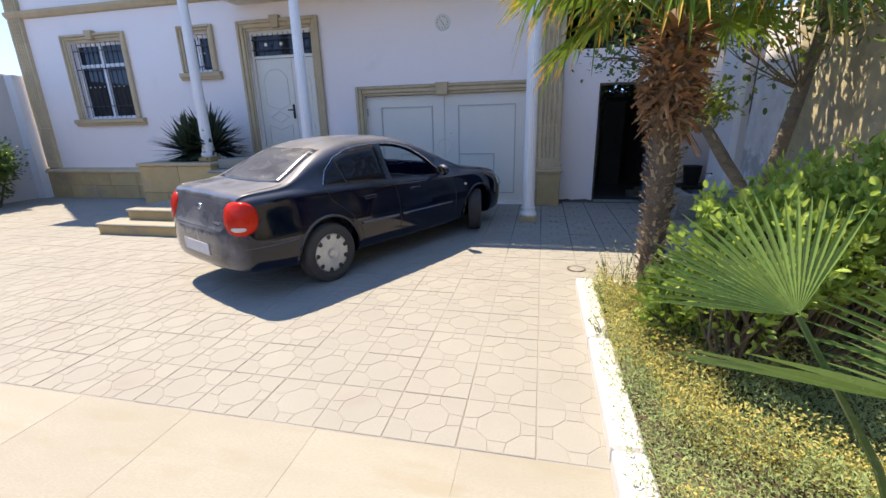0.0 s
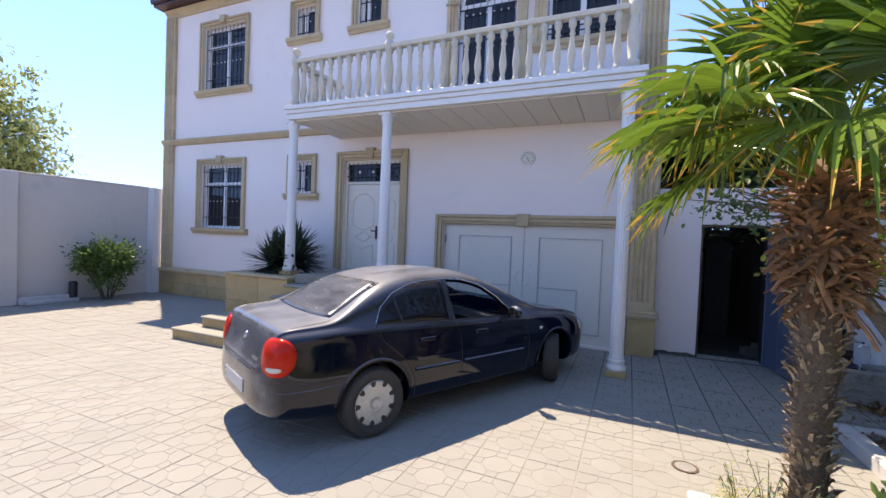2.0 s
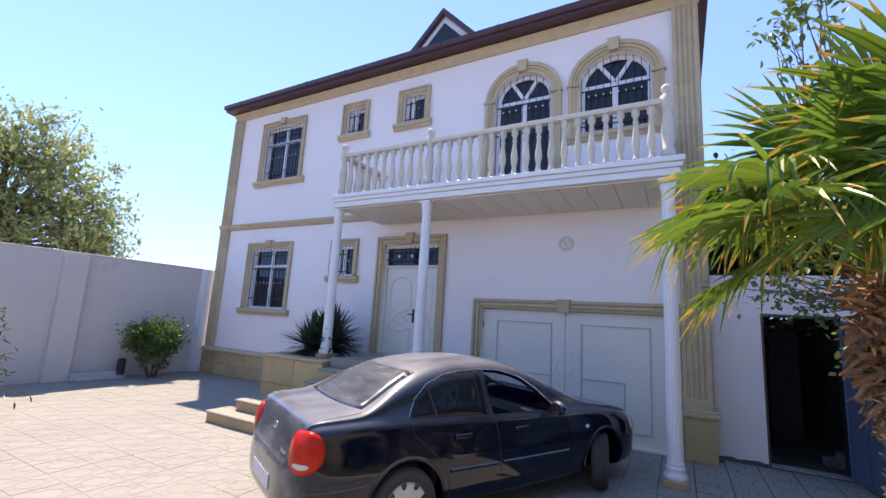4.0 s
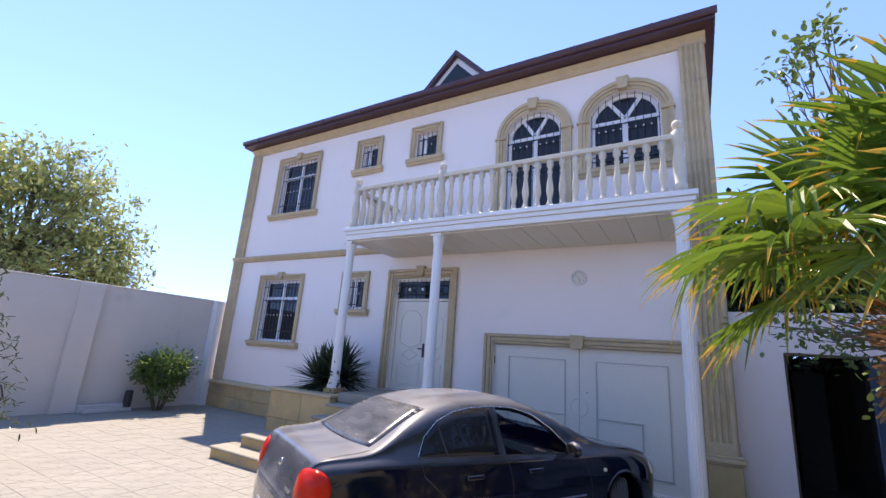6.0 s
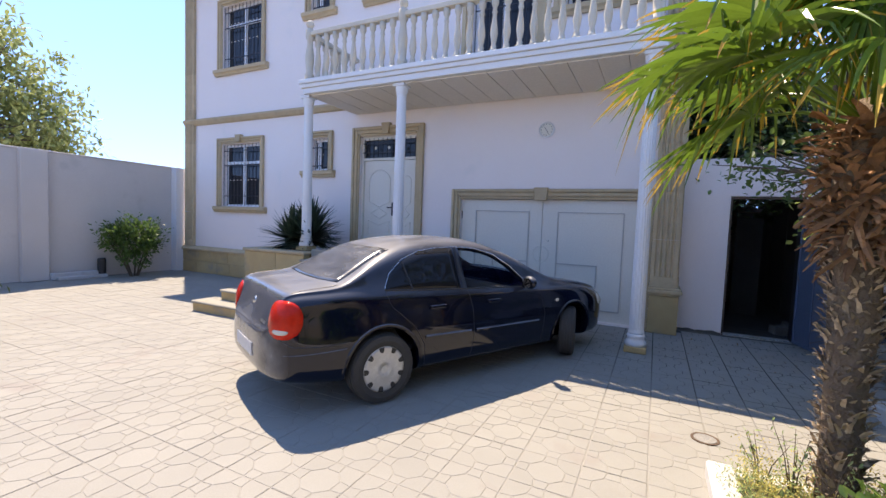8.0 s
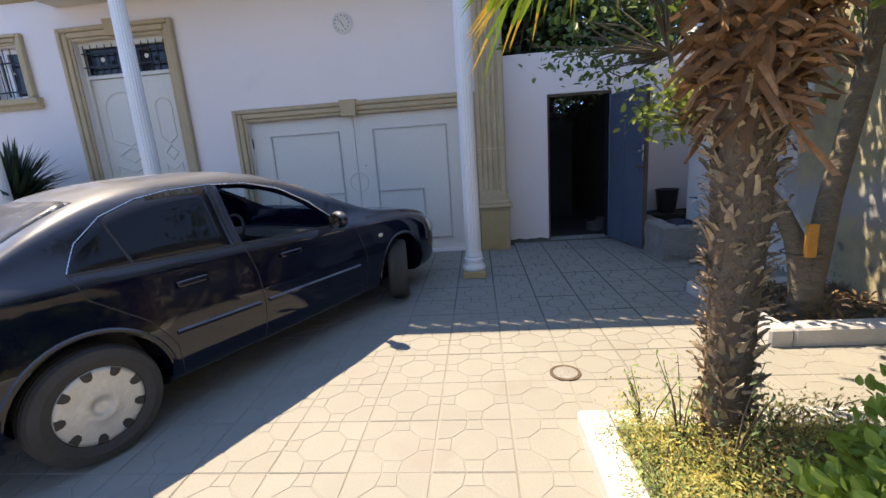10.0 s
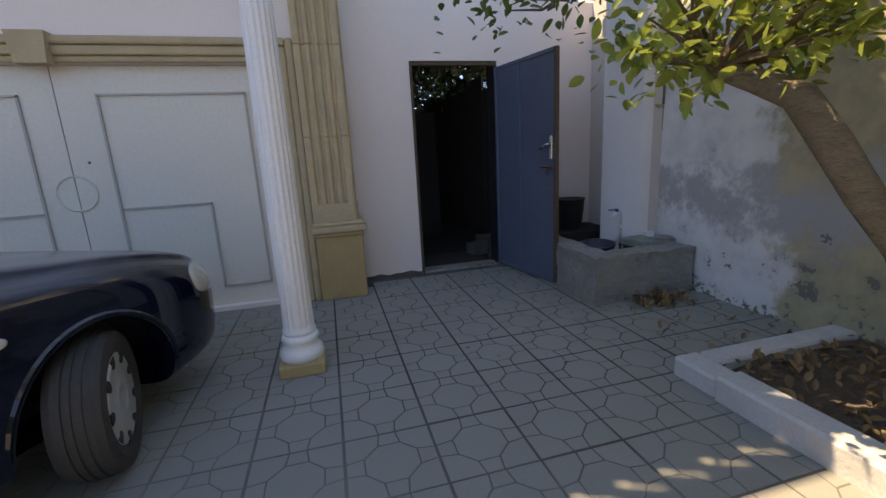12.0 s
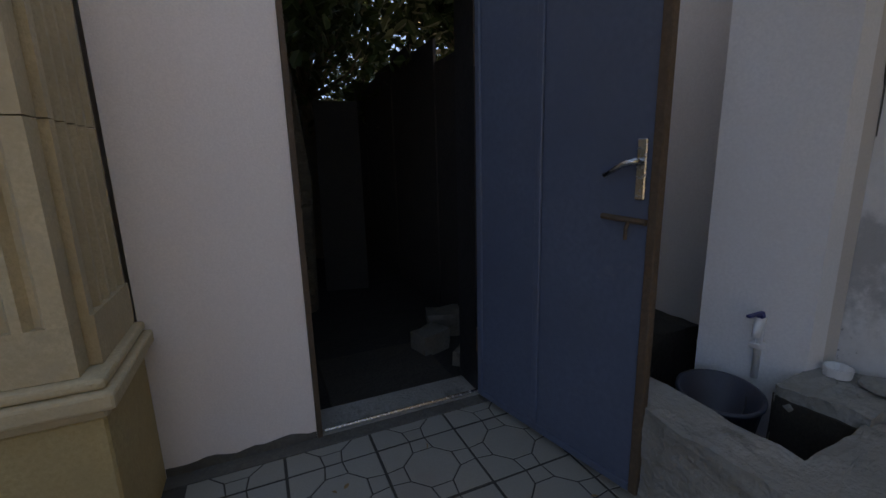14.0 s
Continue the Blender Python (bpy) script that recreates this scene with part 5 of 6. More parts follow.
def wheel(u, side, steer):
    w = new("wheel")
    w.parent = car
    w.location = (u, -0.745 * side, 0.31)
    w.rotation_euler = (0, 0, radians(steer) + (0 if side == 1 else math.pi))
    def turned(profile, seg, mat, name, label="", smooth=True):
        bm = bmesh.new()
        rings = []
        for r, d in profile:
            rings.append([bm.verts.new((r * math.cos(2 * math.pi * i / seg), -d, r * math.sin(2 * math.pi * i / seg))) for i in range(seg)])
        for a, b in zip(rings, rings[1:]):
            for i in range(seg):
                bm.faces.new((a[i], a[(i + 1) % seg], b[(i + 1) % seg], b[i]))
        if profile[-1][0] < 0.1 or name != "tyre":
            bm.faces.new(rings[-1])
        return part(name, bm, mat, w, label, smooth)
    t = turned([(0.19, -0.085), (0.25, -0.098), (0.292, -0.088), (0.306, -0.06), (0.309, -0.03), (0.302, -0.028), (0.302, -0.022), (0.310, -0.02), (0.310, 0.0), (0.303, 0.002), (0.303, 0.008), (0.309, 0.01), (0.309, 0.035), (0.302, 0.037), (0.302, 0.043), (0.306, 0.06), (0.292, 0.088), (0.25, 0.098), (0.205, 0.085), (0.195, 0.06)], 56, RUBBER, "tyre", "worn black rubber tyre", False)
    h = turned([(0.203, 0.055), (0.20, 0.082), (0.18, 0.088), (0.14, 0.080), (0.08, 0.086), (0.05, 0.094), (0.0475, 0.088), (0.02, 0.09)], 48, HUB, "hubcap", "nine-spoke silver plastic hubcap")
    for i in range(9):
        a = 2 * math.pi * (i + 0.5) / 9
        bm = bmesh.new()
        pts = [(0.198, -0.10), (0.198, 0.10), (0.168, 0.105), (0.152, 0.05), (0.152, -0.05), (0.168, -0.105)]
        prism(bm, [(r * math.cos(a + d * 1.25), r * math.sin(a + d * 1.25)) for r, d in pts], "y", -0.0885, -0.06)
        part("hubcap_opening", bm, BLACK, h)
    return w


for u, s, st in ((0, 1, 0), (0, -1, 0), (2.70, 1, 36), (2.70, -1, 36)):
    wheel(u, s, st)
# cabin: seats, dashboard, steering wheel
for y in (0.36, -0.36):
    bm = bmesh.new()
    box(bm, 0.90, 1.40, y - 0.24, y + 0.24, 0.36, 0.58, bevel=0.06, seg=3)
    bk = bmesh.new()
    box(bk, -0.07, 0.07, -0.24, 0.24, 0.0, 0.58, bevel=0.06, seg=3)
    bmesh.ops.transform(bk, verts=bk.verts, matrix=pose(0.93, y, 0.52, 0, -16, 0))
    seat = part("seat", bm, SEATCLOTH, car, "dark cloth front seat", True)
    part("seat_back", bk, SEATCLOTH, seat, "", True)
    hr = bmesh.new()
    box(hr, 0.69, 0.78, y - 0.13, y + 0.13, 1.11, 1.27, bevel=0.04, seg=3)
    part("headrest", hr, SEATCLOTH, seat, "", True)
bm = bmesh.new()
prism(bm, [(1.88, 0.55), (1.80, 0.80), (1.87, 0.87), (2.15, 0.86), (2.15, 0.55)], "y", -0.68, 0.68)
part("dashboard", bm, BLACK, car, "black dashboard")
bm = bmesh.new()
c = Vector((1.62, 0.36, 0.86))
tube(bm, [c + Vector((0.07 * math.sin(a) * 1.0, 0.18 * math.cos(a), 0.165 * math.sin(a))) for a in np.linspace(0, 2 * math.pi, 28)], 0.014, 6)
tube(bm, [c + Vector((0, -0.17, 0)), c + Vector((0.05, 0, -0.02)), c + Vector((0, 0.17, 0))], 0.015, 6)
tube(bm, [c + Vector((0.04, 0, -0.02)), c + Vector((0.25, 0, -0.12))], 0.03, 8)
part("steering_wheel", bm, BLACK, car, "", True)
for s in (1, -1):
    for u in (0.0, 2.70):
        bm = bmesh.new()
        prism(bm, [(u + 0.362 * math.cos(2 * math.pi * i / 32), 0.315 + 0.362 * math.sin(2 * math.pi * i / 32)) for i in range(0, 17)] , "y", -0.555 * s, -0.545 * s)
        part("wheel_well", bm, BLACK, body)
tree_b.free()
# ---- plants ----
def leaf_material(name, a, b, rough=0.4, trans=0.35, vary=0.25):
    return material(name, a, b, rough, 3.0, 40, 0.0, spec=0.4, vary=vary, trans=trans)


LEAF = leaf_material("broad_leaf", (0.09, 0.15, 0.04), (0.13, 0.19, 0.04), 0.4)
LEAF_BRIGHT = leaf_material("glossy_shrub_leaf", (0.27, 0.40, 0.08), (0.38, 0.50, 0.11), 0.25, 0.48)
# brighter copy of the broad leaf, with sunlight put into its colour
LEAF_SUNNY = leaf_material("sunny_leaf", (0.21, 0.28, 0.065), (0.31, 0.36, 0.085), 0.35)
LEAF_DARK = leaf_material("dark_leaf", (0.045, 0.075, 0.028), (0.06, 0.09, 0.03), 0.4)
LEAF_FAR = leaf_material("far_leaf", (0.30, 0.35, 0.13), (0.36, 0.40, 0.15), 0.5, 0.3)
BUSH = leaf_material("bush_leaf", (0.09, 0.16, 0.04), (0.13, 0.21, 0.05), 0.35)
YUCCA = leaf_material("yucca_leaf", (0.035, 0.06, 0.035), (0.05, 0.075, 0.04), 0.45, 0.15)
PALM = leaf_material("palm_leaf", (0.105, 0.19, 0.022), (0.16, 0.25, 0.035), 0.32, 0.35, 0.2)
PALM_BLUE = leaf_material("young_palm_leaf", (0.10, 0.18, 0.05), (0.17, 0.26, 0.08), 0.25, 0.3, 0.2)
PALM_TIP = leaf_material("yellow_leaf_tip", (0.55, 0.38, 0.05), (0.45, 0.28, 0.05), 0.5, 0.3)
WEED = leaf_material("weed_green", (0.27, 0.37, 0.15), (0.36, 0.44, 0.19), 0.6, 0.4)
WEED_YELLOW = leaf_material("weed_yellow", (0.62, 0.53, 0.16), (0.52, 0.45, 0.15), 0.6, 0.4)
DRYLEAF = leaf_material("dead_leaf", (0.20, 0.11, 0.05), (0.28, 0.17, 0.08), 0.7, 0.1, 0.35)
BARK = material("tree_bark", (0.25, 0.205, 0.145), (0.14, 0.115, 0.085), 0.9, 9, 45, 0.9, depth=0.014, stretch=(1, 1, 2.5))
TWIG = material("twig_bark", (0.16, 0.12, 0.08), (0.11, 0.08, 0.055), 0.9, 8, 60, 0.3)
FIBRE = material("palm_fibre", (0.24, 0.175, 0.115), (0.15, 0.10, 0.065), 0.95, 12, 80, 0.7, depth=0.015)
STUB = material("palm_stub", (0.50, 0.39, 0.26), (0.30, 0.21, 0.13), 0.85, 10, 60, 0.3, vary=0.45)
RUSTLEAF = material("rust_leaf_base", (0.44, 0.22, 0.10), (0.24, 0.125, 0.065), 0.85, 14, 60, 0.4, vary=0.5, trans=0.12)

COARSE = (np.array([(0, 0, 0), (0.28, 0.35, 0.05), (0.24, 0.72, 0.04), (0, 1.0, -0.05), (-0.24, 0.72, 0.04), (-0.28, 0.35, 0.05)]), [(0, 1, 2, 3), (0, 3, 4, 5)])
FINE = (np.array([(0, 0, 0), (0.17, 0.14, 0.03), (0.28, 0.40, 0.06), (0.24, 0.68, 0.05), (0.12, 0.88, 0.0), (0, 1.0, -0.06), (-0.12, 0.88, 0.0), (-0.24, 0.68, 0.05), (-0.28, 0.40, 0.06), (-0.17, 0.14, 0.03)]), [(0, 1, 2, 3, 4, 5), (0, 5, 6, 7, 8, 9)])


def leaves(name, points, size, mat, parent, rng, droop=0.3, wide=1.0, out=None, upright=0.0, label="", spread=0.4, form=FINE):
    """Many small folded leaves as one mesh: each grows from its point, away from out where that is given."""
    n = len(points)
    pts = np.asarray(points, float)
    d = rng.normal(size=(n, 3))
    if out is not None:
        w = pts - np.asarray(out, float)
        d = 0.8 * d + 1.2 * w / (np.linalg.norm(w, axis=1, keepdims=True) + 1e-6)
    d[:, 2] += upright - droop
    d /= np.linalg.norm(d, axis=1, keepdims=True)
    up = np.array([0, 0, 1.0]) + spread * rng.normal(size=(n, 3))
    side = np.cross(d, up)
    side /= np.linalg.norm(side, axis=1, keepdims=True) + 1e-9
    nrm = np.cross(side, d)
    s = size * rng.uniform(0.6, 1.25, n)[:, None, None]
    v = pts[:, None] + s * (form[0][None, :, 0:1] * wide * side[:, None] + form[0][None, :, 1:2] * d[:, None] + form[0][None, :, 2:3] * nrm[:, None])
    faces = (np.arange(n)[:, None, None] * len(form[0]) + np.array(form[1])[None]).reshape(-1, len(form[1][0]))
    me = bpy.data.meshes.new(name)
    me.from_pydata(v.reshape(-1, 3).tolist(), [], faces.tolist())
    me.materials.append(mat)
    ob = new(name, me)
    if parent:
        ob.parent = parent
    return tagged(ob, label, kind="stuff")


def clumps(rng, centre, radii, k, per, tight, hollow=0.45, floor=None):
    """Leaf points in k tufts through an ellipsoid, denser outside, and the tufts' middles."""
    d = rng.normal(size=(k, 3))
    d /= np.linalg.norm(d, axis=1, keepdims=True)
    mid = np.asarray(centre) + d * (rng.uniform(hollow, 1.0, (k, 1)) * np.asarray(radii))
    if floor is not None:
        mid[:, 2] = np.maximum(mid[:, 2], floor)
    pts = (mid[:, None] + rng.normal(size=(k, per, 3)) * tight * rng.uniform(0.6, 1.3, (k, 1, 1))).reshape(-1, 3)
    if floor is not None:
        pts[:, 2] = np.maximum(pts[:, 2], floor - 0.02)
    return pts, mid


def twigs(bm, rng, start, mids, r0, r1):
    s = Vector(start)
    for m in mids:
        m = Vector(m)
        k = s.lerp(m, 0.5) + Vector(rng.normal(size=3)) * 0.06 * (m - s).length
        tube(bm, [s, k, m], [r0, (r0 + r1) / 2, r1], 5)


rg = np.random.default_rng(11)


# the two-stemmed tree in its bed
tree = thing("tree", "two-stemmed broadleaf tree with ringed grey-brown bark", "tree", (2.42, 5.42, 0.05))
bm = bmesh.new()
o = Vector((2.42, 5.42, 0.05))
left = [(0, 0, -0.1), (-0.01, 0, 0.2), (-0.04, 0.02, 0.45), (-0.08, 0.05, 0.61), (-0.14, 0.11, 0.78), (-0.27, 0.18, 0.99), (-0.38, 0.24, 1.19), (-0.48, 0.31, 1.37), (-0.53, 0.44, 1.45), (-0.60, 0.58, 1.52), (-0.68, 0.72, 1.72), (-0.72, 0.8, 2.1)]
right = [(0.02, 0, -0.1), (0.03, 0.0, 0.25), (0.06, 0, 0.5), (0.10, 0, 0.9), (0.14, -0.02, 1.3), (0.22, 0, 1.75), (0.35, 0.1, 2.3), (0.3, 0.2, 3.0), (0.2, 0.2, 3.7)]
tube(bm, left, [0.10, 0.088, 0.078, 0.068, 0.063, 0.061, 0.06, 0.056, 0.048, 0.04, 0.03, 0.018], 12)
tube(bm, right, [0.10, 0.088, 0.078, 0.072, 0.066, 0.06, 0.045, 0.03, 0.018], 12)
for v in bm.verts:
    v.co += 0.008 * noise.noise_vector(v.co * 14) + 0.006 * Vector((math.sin(v.co.z * 70), math.cos(v.co.z * 70), 0)) * 0.6
trunk = part("trunk", bm, BARK, tree, smooth=True)
p1, m1 = clumps(rg, (-0.66, 0.48, 1.66), (0.5, 0.40, 0.27), 48, 16, 0.075)
p2, m2 = clumps(rg, (0.1, 0.3, 2.7), (1.1, 1.2, 0.75), 52, 30, 0.17)
p3, m3 = clumps(rg, (-0.3, 0.5, 3.5), (1.3, 1.3, 0.8), 52, 22, 0.19)
p4, m4 = clumps(rg, (-1.0, 1.4, 2.35), (1.0, 0.9, 0.30), 30, 18, 0.13)
p5, m5 = clumps(rg, (0.15, -0.9, 3.0), (0.7, 0.9, 0.8), 40, 24, 0.17)
p6, m6 = clumps(rg, (-1.33, 0.48, 4.95), (0.5, 0.4, 0.55), 17, 14, 0.10)
bm = bmesh.new()
twigs(bm, rg, left[11], m6, 0.012, 0.004)
twigs(bm, rg, left[9], m1, 0.012, 0.004), twigs(bm, rg, right[5], m2[:24], 0.008, 0.003), twigs(bm, rg, right[7], m3[:30], 0.010, 0.003), twigs(bm, rg, left[11], m4, 0.014, 0.004), twigs(bm, rg, right[6], m5[:16], 0.008, 0.003)
tagged(part("branch_work", bm, TWIG, tree, "thin brown branches"), kind="stuff")
leaves("crown", np.concatenate([p2, p3, p4, p5, p6]), 0.085, LEAF, tree, rg, 0.25, 1.0, label="crown of mid-green oval leaves")
leaves("low_leaves", p1, 0.072, LEAF_SUNNY, tree, rg, 0.25, 1.1, label="yellow-green leaves on the low branch, sunlight put into their colour")
part("wooden_wedge", boxes((-0.105, -0.035, -0.125, -0.085, 0.50, 0.74), bevel=0.004), material("fresh_wood", (0.62, 0.30, 0.06), (0.5, 0.22, 0.04), 0.7, 6, 50, 0.15), tree, "orange wooden board tied to the trunk")
bm = bmesh.new()
tube(bm, [(-0.06 + 0.125 * math.cos(a), 0.105 * math.sin(a), 0.515) for a in np.linspace(0, 2 * math.pi, 20)], 0.006, 5)
part("tie", bm, BLACK, tree)

# trees behind the gate wall; the first is added to shade the passage
for (cx, cy, cz, rx, ry, rz), nm in (((0.72, 10.1, 3.8, 1.9, 0.9, 0.8), 150), ((1.25, 10.9, 3.6, 1.3, 1.2, 1.4), 130), ((3.3, 11.4, 3.5, 1.5, 1.6, 1.5), 150), ((1.7, 13.2, 3.4, 2.0, 1.4, 1.7), 150), ((1.8, 16.4, 3.6, 3.4, 1.2, 2.6), 200)):
    bt = thing("tree", "dense dark broadleaf tree behind the gate wall", "tree", (cx, cy, -0.05))
    bm = bmesh.new()
    tube(bm, [(0, 0, 0), (0.06, 0.03, 1.2), (-0.03, 0.05, 2.4), (0, 0, cz)], [0.12, 0.1, 0.08, 0.04], 8)
    p, m = clumps(rg, (0, 0, cz), (rx, ry, rz), nm, 40, 0.22, 0.2)
    twigs(bm, rg, (0, 0, cz - 1.2), m[:30], 0.025, 0.006)
    part("trunk", bm, BARK, bt)
    leaves("crown", p, 0.15, LEAF_DARK, bt, rg, 0.2, form=COARSE, label="dark green crown")

# the tall tree beyond the yard wall
ft = thing("tree", "tall feathery green tree beyond the yard wall", "tree", (-19.5, 5.6, -0.03))
bm = bmesh.new()
tube(bm, [(0, 0, 0), (0.1, 0.05, 2), (0, 0.1, 4), (0, 0, 6.5)], [0.28, 0.24, 0.17, 0.06], 10)
pp, mm = [], []
for c, r, k in (((0, 0, 5.5), (2.8, 3.2, 3.1), 200), ((0.4, 2.2, 4.6), (1.7, 2.0, 1.6), 90), ((0, -1.6, 6.6), (1.5, 1.6, 1.7), 60), ((0.3, 0.6, 6.6), (1.4, 1.3, 1.1), 40), ((0.2, 2.6, 3.4), (1.3, 1.3, 0.8), 40)):
    p, m = clumps(rg, c, r, k, 34, 0.27, 0.3)
    pp.append(p), mm.append(m)
for m in mm:
    twigs(bm, rg, (0, 0, 3.4), m[::4], 0.05, 0.01)
part("trunk", bm, BARK, ft)
leaves("crown", np.concatenate(pp), 0.23, LEAF_FAR, ft, rg, 0.3, 0.7, form=COARSE, label="light green crown with feathery edge")

# the round bush at the yard wall
bu = thing("bush", "round clipped evergreen bush against the wall", "bush", (-11.45, 6.95, 0))
bm = bmesh.new()
for i in range(9):
    a = rg.uniform(0, 6.28)
    tube(bm, [(0.08 * math.cos(a), 0.08 * math.sin(a), 0), (0.2 * math.cos(a), 0.25 * math.sin(a), 0.4), (0.4 * math.cos(a), 0.55 * math.sin(a), 0.9)], [0.022, 0.016, 0.008], 6)
tagged(part("stem_growth", bm, TWIG, bu), kind="stuff")
p, m = clumps(rg, (0, 0, 0.98), (0.48, 0.72, 0.42), 150, 18, 0.08, 0.5)
p2, _ = clumps(rg, (0.05, 0.05, 0.5), (0.35, 0.45, 0.22), 26, 12, 0.07, 0.5, 0.12)
leaves("crown", np.concatenate([p, p2]), 0.085, BUSH, bu, rg, 0.0, 1.0, (0, 0, 0.8), label="dense glossy green leaves")

# conifer at the yard's west side
cf = thing("conifer", "drooping conifer at the side of the yard", "tree", (-7.8, 2.0, 0))
bm = bmesh.new()
tube(bm, [(0, 0, -0.02), (0, 0, 1.5), (0, 0, 3.6)], [0.09, 0.07, 0.02], 8)
pts = []
for i in range(70):
    z = 0.9 + 2.6 * i / 70
    a = i * 2.4
    r = 1.25 * (1 - (z - 0.9) / 3.0) + 0.1
    tip = Vector((r * math.cos(a), r * math.sin(a), z - 0.25 * r))
    tube(bm, [(0, 0, z), tip * 0.6 + Vector((0, 0, z * 0.4 + 0.06)), tip], [0.016, 0.01, 0.004], 5)
    for k in range(46):
        s = rg.uniform(0.3, 1.05)
        pts.append(Vector((0, 0, z)).lerp(tip, s) + Vector(rg.normal(size=3)) * 0.05)
part("trunk", bm, BARK, cf)
leaves("crown", [tuple(p) for p in pts], 0.11, LEAF_DARK, cf, rg, 0.2, 0.35, label="dark needle sprays")

# yucca in the stone planter
yu = thing("yucca", "spiky dark green yucca in the stone planter", "plant", (-6.42, 7.45, 0.88))
bm = bmesh.new()
for hx, hy, hz in ((-0.22, 0.0, 0.22), (0.28, -0.05, 0.28), (0.02, 0.2, 0.42)):
    tube(bm, [(hx * 0.6, hy, 0), (hx, hy, hz)], [0.05, 0.045], 8)
part("stem", bm, TWIG, yu)
for hx, hy, hz in ((-0.22, 0.0, 0.22), (0.28, -0.05, 0.28), (0.02, 0.2, 0.42)):
    bm = bmesh.new()
    for i in range(260):
        a, e = rg.uniform(0, 6.283), rg.uniform(-0.3, 1.5)
        L = rg.uniform(0.5, 0.84)
        d = Vector((math.cos(a) * math.cos(e), math.sin(a) * math.cos(e), math.sin(e)))
        s = Vector((-math.sin(a), math.cos(a), 0)) * 0.034
        n = d.cross(s).normalized()
        b = Vector((hx, hy, hz))
        prev = None
        for t, wd in ((0.0, 0.6), (0.35, 1.0), (0.7, 0.75), (1.0, 0.05)):
            c = b + d * L * t - Vector((0, 0, 0.10 * t * t * max(0, math.cos(e))))
            row = [bm.verts.new(c - s * wd), bm.verts.new(c - n * 0.008 * wd), bm.verts.new(c + s * wd)]
            if prev:
                bm.faces.new((prev[0], prev[1], row[1], row[0])), bm.faces.new((prev[1], prev[2], row[2], row[1]))
            prev = row
    part("leaf_rosette", bm, YUCCA, yu)


# fan palms
def fan(hub, way, up, L, mat, parent, rng, blades=38, arc=285, droop=0.12, tips=True, base=None, name="frond", cone=0.3, wid=1.0):
    """A fan leaf: folded blades from the hub, round the direction way, with the stalk from base."""
    hub, way = Vector(hub), Vector(way).normalized()
    up = Vector(up)
    side = way.cross(up).normalized()
    nrm = side.cross(way).normalized()
    bm = bmesh.new()
    tipf = []
    for i in range(blades):
        a = radians(-arc / 2 + arc * i / (blades - 1))
        d = (way * math.cos(a) + side * math.sin(a) + nrm * (0.10 + cone * (1 - math.cos(a)) * 0.3)).normalized()
        w = d.cross(nrm).normalized()
        ll = L * (0.72 + 0.28 * math.cos(a * 0.5)) * rng.uniform(0.9, 1.05)
        half = wid * 0.5 * ll * radians(arc / blades)
        bend = rng.uniform(0.3, 1.3) * droop
        snap = rng.uniform(0.25, 0.6) if droop > 0.05 and rng.uniform() < 0.28 else 0.0  # a tip that hangs broken
        prev = None
        for t, ww in ((0.02, 0.02), (0.30, 0.30), (0.50, 0.48), (0.68, 0.40), (0.84, 0.25), (0.945, 0.12), (1.0, 0.02)):
            c = hub + d * ll * (t - snap * max(0.0, t - 0.6)) - Vector((0, 0, bend * ll * t * t * t * 1.6 + snap * ll * max(0.0, t - 0.6) * 1.7))
            fold = nrm * half * ww * 1.25
            row = [bm.verts.new(c - w * half * ww), bm.verts.new(c - fold), bm.verts.new(c + w * half * ww)]
            if prev:
                for q in ((prev[0], prev[1], row[1], row[0]), (prev[1], prev[2], row[2], row[1])):
                    f = bm.faces.new(q)
                    if tips and t > 0.94 and i % 3:
                        f.material_index = 1
            prev = row
    if base is not None:
        b = Vector(base)
        k = b.lerp(hub, 0.55) + Vector((0, 0, 0.10 * (hub - b).length))
        tube(bm, [b, k, hub], [0.014, 0.010, 0.007], 6)
    ob = part(name, bm, mat, parent)
    ob.data.materials.append(PALM_TIP)
    return ob


palm = thing("palm_tree", "windmill fan palm with shaggy brown trunk and yellow-tipped fans", "palm", (1.06, 3.95, 0.04))
bm = bmesh.new()
rings = [(0.088, -0.05), (0.092, 0.1), (0.088, 0.4), (0.097, 0.8), (0.105, 1.1), (0.118, 1.4), (0.14, 1.65), (0.145, 1.9), (0.12, 2.15), (0.06, 2.3)]
lathe(bm, rings, 20)
for v in bm.verts:
    v.co += 0.025 * noise.noise_vector(v.co * 9)
part("trunk", bm, FIBRE, palm, "fibrous brown trunk", True)


